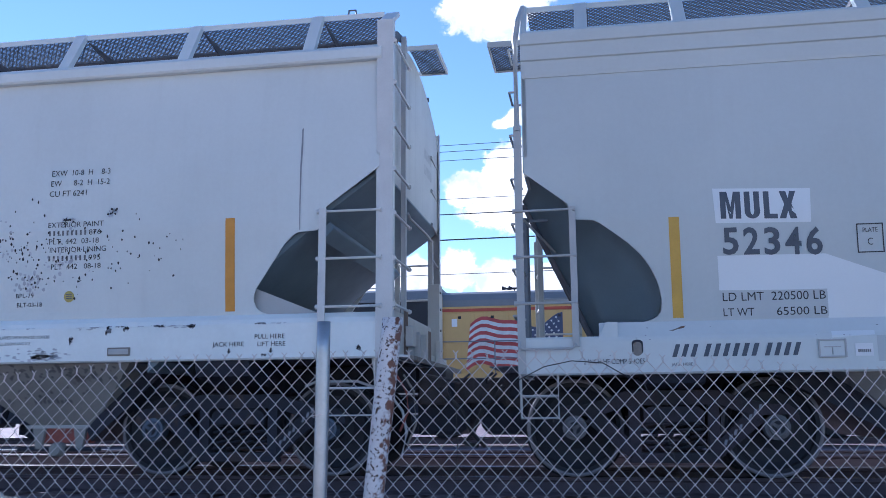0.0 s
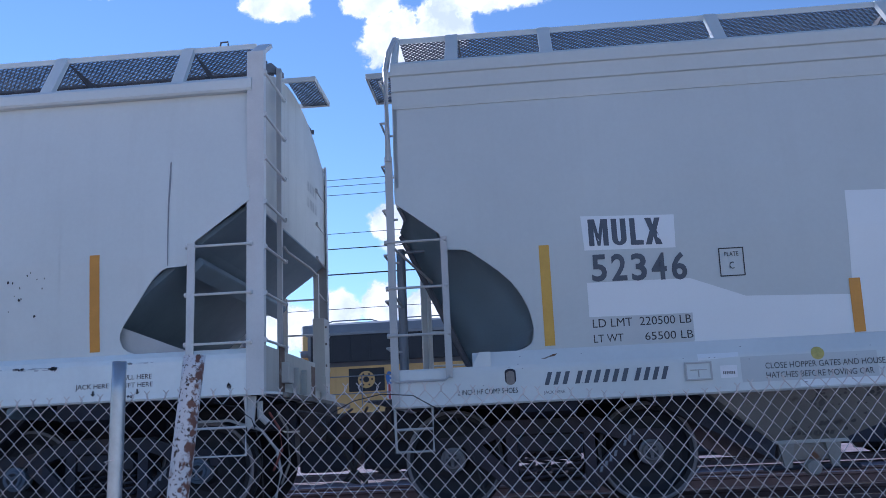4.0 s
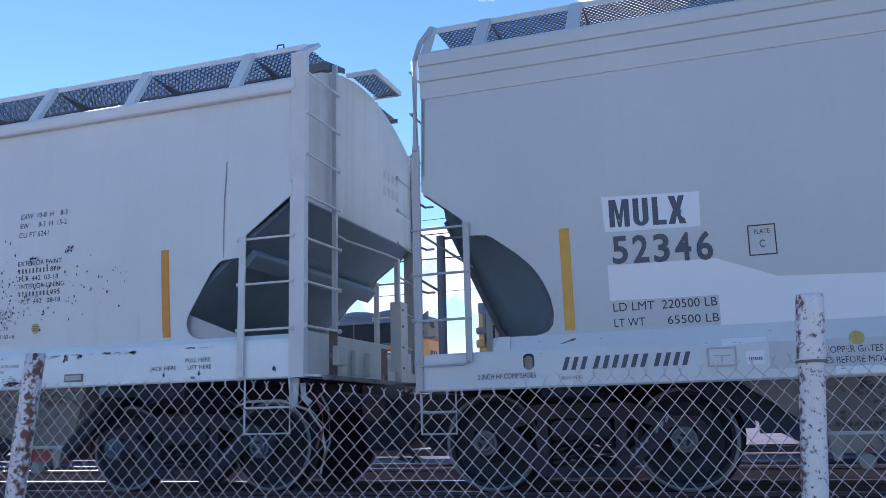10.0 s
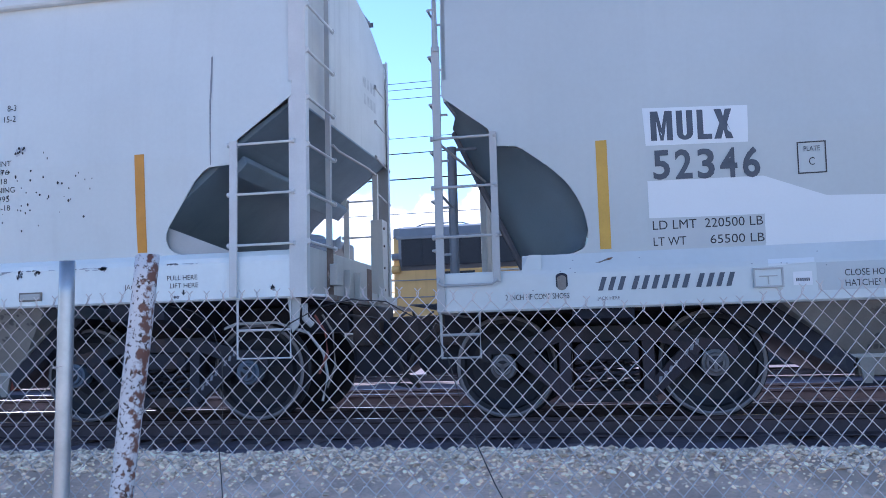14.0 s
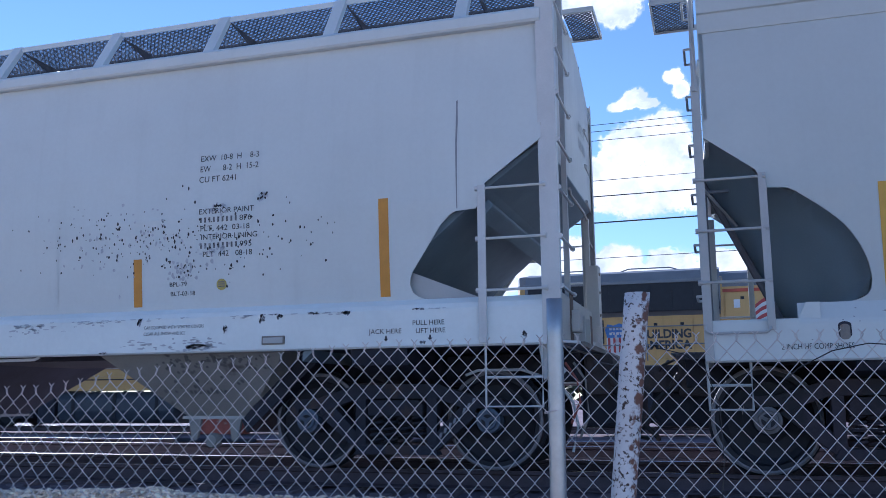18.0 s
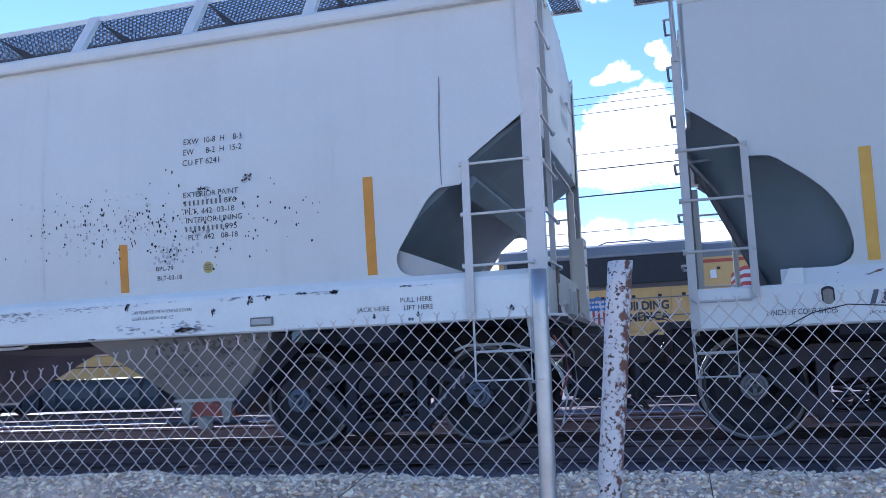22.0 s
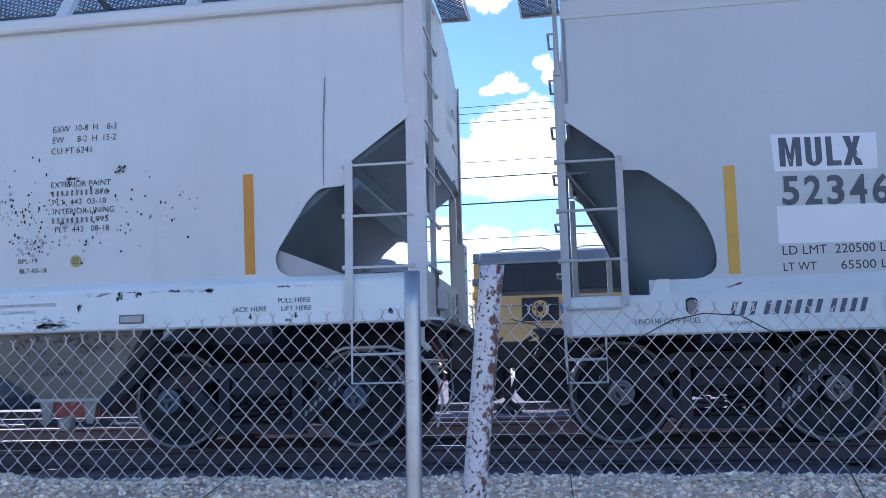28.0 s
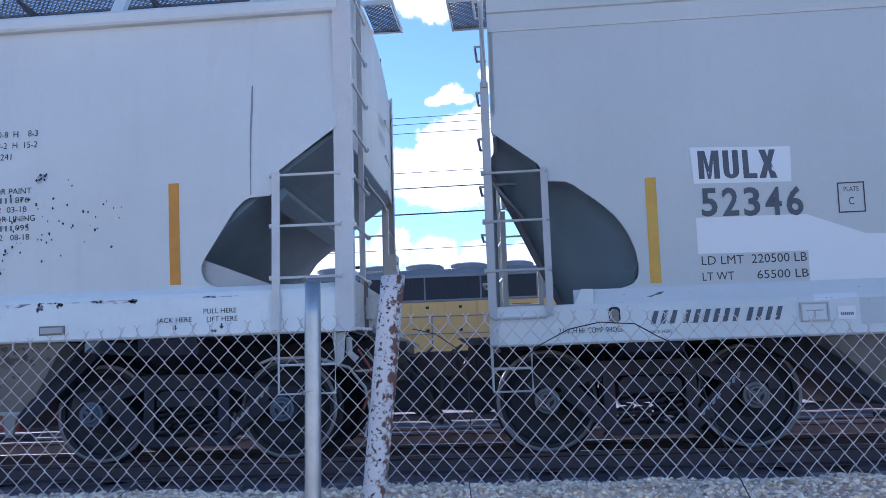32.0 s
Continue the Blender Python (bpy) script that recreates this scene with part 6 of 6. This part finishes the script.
def build_fence():
    fe = thing("chain_link_fence", -1.0, -5.79, -0.9, "galvanised chain-link fence with twisted top barbs, slightly bent", "fence")
    pitch, half = 0.0323, 0.0365
    x0, x1 = -8.2, 5.4
    cols = int((x1 - x0) / pitch)
    V, F = [], []
    def add_tube(pts, r):
        o = len(V)
        for i, p in enumerate(pts):
            a = pts[max(i - 1, 0)]
            b = pts[min(i + 1, len(pts) - 1)]
            dx, dz = b[0] - a[0], b[2] - a[2]
            l = math.hypot(dx, dz) or 1
            nx, nz = -dz / l * r, dx / l * r
            V.extend([(p[0] + nx, p[1], p[2] + nz), (p[0], p[1] - r, p[2]), (p[0] - nx, p[1], p[2] - nz), (p[0], p[1] + r, p[2])])
        for i in range(len(pts) - 1):
            a, b = o + 4 * i, o + 4 * i + 4
            F.extend([(a + k, a + (k + 1) % 4, b + (k + 1) % 4, b + k) for k in range(4)])
    def warp(x, z):
        n1, n2 = noise.noise(Vector((x * 0.9, z * 0.9, 1))), noise.noise(Vector((x * 0.9, z * 0.9, 7)))
        k1 = math.exp(-((x + 3.25) / 0.35) ** 2 - ((z - 0.36) / 0.25) ** 2)
        k2 = math.exp(-((x - 2.35) / 0.4) ** 2 - ((z - 0.7) / 0.2) ** 2)
        return x + 0.012 * n1 + 0.028 * k1 * math.sin(z * 18), z + 0.010 * n2 - 0.03 * k1 * math.cos(x * 14) + 0.03 * k2
    for c in range(cols):
        xc = x0 + c * pitch
        zt = fence_top(xc)
        rows = int((zt + 0.9) / half)
        pts = []
        for i in range(rows + 1):
            z = zt - i * half
            side = 1 if (i + c) % 2 else -1
            x, z2 = warp(xc + side * pitch * 0.52, z)
            pts.append((x, mesh_y(x) + 0.003 * side, z2))
        add_tube(pts, 0.0021)
        if c % 2 == 0:
            x, z2 = warp(xc - pitch * 0.5, zt)
            y = mesh_y(x)
            j = 0.006 * math.sin(c * 1.7)
            add_tube([(x, y, z2 - 0.005), (x + 0.004 + j, y, z2 + 0.013), (x - 0.011 + j, y, z2 + 0.030)], 0.0018)
            add_tube([(x, y, z2 - 0.005), (x - 0.003 + j, y, z2 + 0.013), (x + 0.012 + j, y, z2 + 0.029)], 0.0018)
    me = bpy.data.meshes.new("wire_mesh")
    me.from_pydata(V, [], F)
    me.materials.append(M_WIRE)
    ob = new("wire_mesh", me)
    ob.parent = fe
    ob.location = -OFFSET[fe]
    tagged(ob, "woven diamond wire mesh", kind="stuff")
    # posts
    px = -0.795
    p = part("line_post", lathe_up([(0.0275, -1.0), (0.0275, 0.975)], px, -6.025, (0.012, 0.0), 20, 0.0235), M_GALV, fe, "bright galvanised tube post with open top", smooth=True)
    part("tie_wire", rod([(px + 0.031 * math.cos(a), -6.025 + 0.031 * math.sin(a), 0.585 + 0.004 * a) for a in (0.5 * i for i in range(14))], 0.002, 5), M_WIRE, p)
    part("pipe_post", lathe_up([(0.041, -1.0), (0.0415, -0.3), (0.0405, 0.3), (0.0425, 0.6), (0.042, 0.9), (0.043, 0.992)], -0.728, -5.948, (0.213, 0.0), 22, 0.034), M_PIPE, fe, "leaning rusty pipe post with peeling white paint", smooth=True)
    wp = part("pipe_post", lathe_up([(0.045, -1.0), (0.045, 0.82), (0.049, 0.835), (0.049, 0.96), (0.0475, 1.05), (0.046, 1.068)], 2.567, -5.672, (0.15, 0.0), 22, 0.037), M_PIPE2, fe, "white painted pipe post with rust and a joint", smooth=True)
    part("joint_band", rod([(2.70 + 0.049 * math.cos(a), -5.672 + 0.049 * math.sin(a), 0.828) for a in (2 * math.pi * k / 20 for k in range(21))], 0.006, 6), M_RUSTY, wp)
    # loose strands
    lw = tagged(new("loose_wire"), "thin black wire hanging over the fence mesh", "wire")
    pts = [(-0.06, 0.70), (-0.015, 0.738), (0.09, 0.791), (0.2, 0.813), (0.325, 0.803), (0.40, 0.758), (0.485, 0.715), (0.54, 0.60), (0.59, 0.42), (0.64, 0.285), (0.69, 0.17), (0.78, 0.0)]
    part("strand", rod([(x, mesh_y(x) - 0.012, z) for x, z in pts], 0.0022, 6), M_CABLE, lw)
    pts = [(-0.46, 0.81), (-0.38, 0.79), (-0.31, 0.74), (-0.27, 0.62), (-0.265, 0.45), (-0.28, 0.30), (-0.27, 0.19), (-0.26, 0.0)]
    part("strand", rod([(x, mesh_y(x) - 0.012, z) for x, z in pts], 0.0018, 6), M_CABLE, lw)
    pts = [(-1.75, 0.02), (-1.56, 0.21), (-1.45, 0.29), (-1.3, 0.36)]
    part("strand", rod([(x, mesh_y(x) - 0.012, z) for x, z in pts], 0.0016, 6), M_CABLE, lw)


def lathe_up(prof, x, y, lean, n, bore):
    """An upright tube: prof (radius, z); lean: metres sideways over the whole height; open at the top."""
    bm = bmesh.new()
    z0, z1 = prof[0][1], prof[-1][1]
    fine = []
    for (r, a), (s, b) in zip(prof, prof[1:]):
        k = max(1, int((b - a) / 0.12))
        fine += [(r + (s - r) * i / k, a + (b - a) * i / k) for i in range(k)]
    fine.append(prof[-1])
    def ring(r, z, jit):
        f = (z - z0) / (z1 - z0)
        return [bm.verts.new((x + lean[0] * f + r * math.cos(t) * (1 + jit * noise.noise(Vector((math.cos(t) * 2, z * 4, x)))), y + lean[1] * f + r * math.sin(t), z)) for t in (2 * math.pi * k / n for k in range(n))]
    rings = [ring(r, z, 0.06) for r, z in fine] + [ring(bore, z1, 0.0), ring(bore, z1 - 0.15, 0.0)]
    for u, v in zip(rings, rings[1:]):
        for k in range(n):
            bm.faces.new((u[k], u[(k + 1) % n], v[(k + 1) % n], v[k]))
    bm.faces.new(rings[0][::-1])
    bm.faces.new(rings[-1])
    return bm


# ---- poles, wires, clouds ----
def utility_pole(x, y, top, label):
    up = thing("utility_pole", x, y, -0.3, label, "utility pole", "utility poles")
    part("shaft", rod([(x, y, -0.6), (x, y, top)], [0.13, 0.085], 10), M_WOOD, up)
    for z in (top - 0.35, top - 1.5):
        arm = part("crossarm", bar(x - 1.1, x + 1.1, y - 0.06, y + 0.06, z - 0.07, z + 0.07, 0.01), M_WOOD, up)
        for dx in (-1.0, -0.5, 0.5, 1.0):
            part("insulator", rod([(x + dx, y, z + 0.07), (x + dx, y, z + 0.24)], [0.05, 0.03], 8), M_LGREY, arm)
    part("brace", rod([(x - 0.8, y - 0.08, top - 0.4), (x, y - 0.14, top - 1.0), (x + 0.8, y - 0.08, top - 0.4)], 0.02, 6), M_WOOD, up)
    return up


def overhead_wires():
    line = thing("power_line", -128, 30.2, -0.3, "thin dark overhead wires strung between distant wooden poles", "power line")
    for x in (-128, 128):
        pole = part("pole", rod([(x, 30.2, -0.6), (x, 30.2, 15.5)], [0.17, 0.12], 10), M_WOOD, line)
        for z in (15.1, 13.4, 11.2):
            part("crossarm", bar(x - 0.06, x + 0.06, 29.2, 31.2, z - 0.07, z + 0.07, 0.01), M_WOOD, pole)
    for k, z in enumerate((12.92, 12.70, 12.18, 10.40, 9.60, 8.46, 6.80)):
        r = 0.032 if k == 5 else 0.024 if k == 4 else 0.014
        pts = [(-128 + 8 * i, 30 + 0.3 * (k % 2), z + 0.00012 * (-128 + 8 * i + 5) ** 2 + 0.006 * (-128 + 8 * i)) for i in range(33)]
        part("wire", rod(pts, r, 5), M_CABLE, line)


def cloud(puffs, seed, fine=1.0):
    """puffs: (azimuth, elevation, half-width, half-height in degrees) seen from the yard; one bank of cumulus on the far sky."""
    D, step = 2600.0, 0.085
    a0, a1 = min(a - w for a, e, w, h in puffs) - 0.8, max(a + w for a, e, w, h in puffs) + 0.8
    e0, e1 = min(e - h for a, e, w, h in puffs) - 0.8, max(e + h for a, e, w, h in puffs) + 0.8
    na, ne = int((a1 - a0) / step) + 1, int((e1 - e0) / step) + 1
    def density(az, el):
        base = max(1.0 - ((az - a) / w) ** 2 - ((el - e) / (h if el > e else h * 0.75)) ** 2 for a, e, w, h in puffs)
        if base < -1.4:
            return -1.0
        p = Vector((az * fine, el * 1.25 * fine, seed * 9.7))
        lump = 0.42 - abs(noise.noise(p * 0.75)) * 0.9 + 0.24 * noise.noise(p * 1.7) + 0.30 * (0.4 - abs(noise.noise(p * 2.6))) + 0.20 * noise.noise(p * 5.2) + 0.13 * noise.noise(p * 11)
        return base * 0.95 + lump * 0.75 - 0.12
    grid = [[density(a0 + step * i, e0 + step * k) for i in range(na)] for k in range(ne)]
    V, F, dens, index = [], [], [], {}
    def vert(i, k):
        if (i, k) not in index:
            az, el = radians(a0 + step * i), radians(e0 + step * k)
            g = max(0.0, min(1.0, grid[k][i]))
            index[i, k] = len(V)
            V.append(tuple(Vector((math.sin(az) * math.cos(el), math.cos(az) * math.cos(el), math.sin(el))) * (D + 10 * seed - 90 * math.sqrt(g))))
            dens.append(g)
        return index[i, k]
    for k in range(ne - 1):
        for i in range(na - 1):
            if max(grid[k][i], grid[k][i + 1], grid[k + 1][i], grid[k + 1][i + 1]) > 0:
                F.append((vert(i, k), vert(i + 1, k), vert(i + 1, k + 1), vert(i, k + 1)))
    me = bpy.data.meshes.new("cloud")
    me.from_pydata(V, [], F)
    me.attributes.new("thickness", "FLOAT", "POINT").data.foreach_set("value", dens)
    me.materials.append(M_CLOUD)
    me.shade_smooth()
    tagged(new("cloud", me), "bright white cumulus cloud in the blue sky", "cloud", "cumulus clouds", kind="structure")


def cloud_material():
    """Thin and see-through at the edges, glowing white where it is thick; glow and grey noise stand for sunlight and
    shade.
    """
    m = bpy.data.materials.new("glowing cloud")
    m.use_nodes = True
    N, L = m.node_tree.nodes, m.node_tree.links
    N.remove(N["Principled BSDF"])
    at = N.new("ShaderNodeAttribute")
    at.attribute_name = "thickness"
    tc, n = N.new("ShaderNodeTexCoord"), N.new("ShaderNodeTexNoise")
    n.inputs["Scale"].default_value, n.inputs["Detail"].default_value = 0.03, 6.0
    L.new(tc.outputs["Object"], n.inputs["Vector"])
    wob = N.new("ShaderNodeMath")
    wob.operation = "MULTIPLY_ADD"
    wob.inputs[1].default_value = 0.24
    L.new(n.outputs["Fac"], wob.inputs[0])
    L.new(at.outputs["Fac"], wob.inputs[2])
    veil = N.new("ShaderNodeMapRange")
    veil.interpolation_type = "SMOOTHSTEP"
    veil.inputs[1].default_value, veil.inputs[2].default_value = 0.07, 0.46
    L.new(wob.outputs[0], veil.inputs[0])
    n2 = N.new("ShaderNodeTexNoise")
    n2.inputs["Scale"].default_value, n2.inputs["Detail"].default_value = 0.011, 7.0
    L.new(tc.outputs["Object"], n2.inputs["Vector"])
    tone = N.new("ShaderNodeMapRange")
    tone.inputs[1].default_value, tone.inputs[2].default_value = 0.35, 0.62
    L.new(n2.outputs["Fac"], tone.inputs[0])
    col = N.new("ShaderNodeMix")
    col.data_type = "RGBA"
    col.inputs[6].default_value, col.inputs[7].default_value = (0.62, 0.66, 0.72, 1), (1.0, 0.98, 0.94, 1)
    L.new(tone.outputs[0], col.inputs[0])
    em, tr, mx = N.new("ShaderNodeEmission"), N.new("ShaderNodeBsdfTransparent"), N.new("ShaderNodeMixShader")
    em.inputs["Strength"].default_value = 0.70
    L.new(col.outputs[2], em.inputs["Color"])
    L.new(veil.outputs[0], mx.inputs[0])
    L.new(tr.outputs[0], mx.inputs[1])
    L.new(em.outputs[0], mx.inputs[2])
    L.new(mx.outputs[0], N["Material Output"].inputs["Surface"])
    return m


def far_trees():
    """A low uneven line of trees and scrub far behind the yard."""
    rng = np.random.default_rng(9)
    V, F = [], []
    tri = [(0, 1, 2), (0, 2, 3), (0, 3, 4), (0, 4, 1), (5, 2, 1), (5, 3, 2), (5, 4, 3), (5, 1, 4)]
    for k in range(5200):
        x = rng.uniform(-330, 260)
        y = 150 + rng.uniform(-8, 14)
        top = 6.3 + 3.2 * noise.noise(Vector((x * 0.045, 0, 3))) + 2.0 * noise.noise(Vector((x * 0.16, 0, 5)))
        z = top * math.sqrt(rng.random()) - 0.3
        r = rng.uniform(0.4, 1.1)
        o = len(V)
        for p in ((0, 0, 1), (1, 0, 0), (0, 1, 0), (-1, 0, 0), (0, -1, 0), (0, 0, -1)):
            V.append((x + p[0] * r * rng.uniform(0.6, 1.4), y + p[1] * r, z + p[2] * r * rng.uniform(0.5, 1.1)))
        F += [(a + o, b + o, c + o) for a, b, c in tri]
    me = bpy.data.meshes.new("tree_line")
    me.from_pydata(V, [], F)
    me.materials.append(M_LEAF)
    tagged(new("tree_line", me), "low dark green line of distant trees and scrub", "trees", kind="stuff")


M_LEAF = mat("distant foliage", (0.045, 0.06, 0.03), 0.9, 0, 0.3, 0.3, 0.0, island=0.4)
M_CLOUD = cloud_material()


# ---- build ----
GROUND_OB = build_ground()
left_car()
right_car()
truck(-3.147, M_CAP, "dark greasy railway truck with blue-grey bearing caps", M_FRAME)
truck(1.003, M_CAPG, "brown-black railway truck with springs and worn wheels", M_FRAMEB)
truck(-17.2, M_CAP, "dark greasy railway truck under the far end", M_FRAME)
truck(14.9, M_CAPG, "brown-black railway truck under the far end", M_FRAMEB)
LOCO_A, WHEELS_A = loco_a()
LOCO_B, WHEELS_B = loco_b()
LOCO_C, WHEELS_C = loco_b()
build_fence()
overhead_wires()
utility_pole(-22.9, 61.0, 8.9, "distant wooden utility pole with two crossarms")
utility_pole(-4.25, 70.0, 10.1, "distant wooden utility pole with crossarms and transformer")
cloud([(-28.0, 28.6, 5.5, 1.7), (-24.0, 28.8, 3.0, 1.0)], 1)
cloud([(-7.2, 25.6, 2.4, 2.5), (-5.2, 24.6, 1.8, 1.8), (-15.2, 28.0, 2.6, 1.5), (-8.6, 28.2, 2.2, 1.5), (-3.6, 26.4, 2.2, 2.2), (-1.0, 28.4, 3.0, 1.6)], 2)
cloud([(1.5, 28.6, 3.5, 1.6), (7.5, 28.9, 3.5, 1.6), (13.0, 28.9, 4.0, 1.7), (19, 28.0, 2.4, 1.4)], 3)
cloud([(-4.5, 18.6, 1.0, 0.5), (-4.1, 18.9, 0.8, 0.65), (-3.5, 18.5, 0.9, 0.4), (-5.3, 18.4, 0.7, 0.35), (-1.6, 20.0, 0.7, 0.6), (-1.2, 19.2, 0.6, 0.7)], 4, 2.0)
cloud([(-7.6, 14.2, 1.7, 1.4), (-4.9, 15.6, 1.8, 1.9), (-2.6, 15.9, 2.0, 2.2), (-4.6, 13.0, 3.6, 2.2), (-1.0, 13.4, 2.2, 2.4)], 5)
cloud([(-8.4, 8.9, 1.6, 1.6), (-5.6, 8.3, 1.8, 1.5), (-11.4, 8.6, 1.6, 1.5), (-2.4, 8.0, 2.0, 1.5), (0.8, 7.8, 2.0, 1.5)], 6)
cloud([(-19.2, 9.6, 2.2, 2.2), (-16.4, 8.2, 2.0, 1.8), (-22.0, 7.6, 2.4, 1.7), (-19.5, 11.9, 1.2, 0.8), (-14.0, 7.4, 2.0, 1.6)], 7)
cloud([(-40.0, 12.0, 4.0, 2.0), (18.0, 15.0, 5.0, 2.4), (30.0, 22.0, 6.0, 2.6)], 8)
far_trees()
for y, n, drop in ((0.0, 36, 0.0), (4.3, 0, 0.0), (LOCO_Y, 0, LOCO_Z)):
    build_track(y, -60, 60, n, drop)
build_stones()


def near_stones(count):
    """Larger single stones along the ballast ridge."""
    rnd = random.Random(12)
    kinds = []
    for k in range(6):
        bm = bmesh.new()
        bmesh.ops.create_icosphere(bm, subdivisions=1, radius=1.0)
        for v in bm.verts:
            v.co = v.co * rnd.uniform(0.65, 1.15)
            v.co.z *= 0.7
        me = bpy.data.meshes.new("stone")
        bm.to_mesh(me)
        bm.free()
        me.materials.append(M_STONE)
        kinds.append(me)
    for k in range(count):
        x = rnd.uniform(-6.5, 3.5)
        y = rnd.gauss(-2.62, 0.13) if k % 3 else rnd.gauss(-3.62, 0.09)
        r = rnd.uniform(0.016, 0.034)
        o = new("stone", rnd.choice(kinds))
        o.parent = GROUND_OB
        o.matrix_basis = pose(x, y, ground_z(x, y) + r * 0.35, rnd.uniform(-30, 30), rnd.uniform(-30, 30), rnd.uniform(0, 360)) @ Matrix.Diagonal((r, r * rnd.uniform(0.7, 1.1), r, 1))


near_stones(290)


# ---- what moves ----
TRAIN = [(0, -10.25), (0.6, -9.17), (1.2, -8.2), (1.8, -7.45), (2.5, -6.83), (3.2, -6.33), (4.0, -5.92), (5.2, -5.74), (6.5, -5.68), (8.0, -5.66), (10.5, -5.7), (12.0, -5.75), (13.5, -5.76), (15.5, -5.75), (16.5, -5.75),
         (17.5, -5.95), (19.0, -6.17), (21.0, -6.27), (23.0, -6.29), (24.2, -6.19), (25.5, -5.52), (26.5, -4.92), (27.5, -4.04), (28.0, -3.44), (28.5, -2.7), (29.0, -2.0), (29.5, -1.27), (30.0, -0.46), (30.5, 0.4), (31.0, 1.26), (31.5, 2.08), (32.0, 2.88)]


def train_x(t):
    """Smooth place of the coupling along the track."""
    for i in range(len(TRAIN) - 1):
        (a, u), (b, v) = TRAIN[i], TRAIN[i + 1]
        if t <= b:
            def slope(j):
                if j <= 0 or j >= len(TRAIN) - 1:
                    k = min(max(j, 0), len(TRAIN) - 2)
                    return (TRAIN[k + 1][1] - TRAIN[k][1]) / (TRAIN[k + 1][0] - TRAIN[k][0])
                return (TRAIN[j + 1][1] - TRAIN[j - 1][1]) / (TRAIN[j + 1][0] - TRAIN[j - 1][0])
            f, h = (t - a) / (b - a), b - a
            return (2 * f ** 3 - 3 * f ** 2 + 1) * u + (f ** 3 - 2 * f ** 2 + f) * h * slope(i) + (3 * f ** 2 - 2 * f ** 3) * v + (f ** 3 - f ** 2) * h * slope(i + 1)
    return TRAIN[-1][1]


def motions():
    times = [0.25 * i for i in range(129)]
    for lo, gap, wheels in ((LOCO_A, 0.0, WHEELS_A), (LOCO_B, -1.75, WHEELS_B), (LOCO_C, -26.0, WHEELS_C)):
        walk(lo, [(t, pose(train_x(t) + gap, LOCO_Y, LOCO_Z)) for t in times])
        for w, x in wheels:
            walk(w, [(t, pose(x, 0, 0.508, 0, math.degrees((train_x(t) - train_x(0)) / 0.508), 0)) for t in times])


motions()
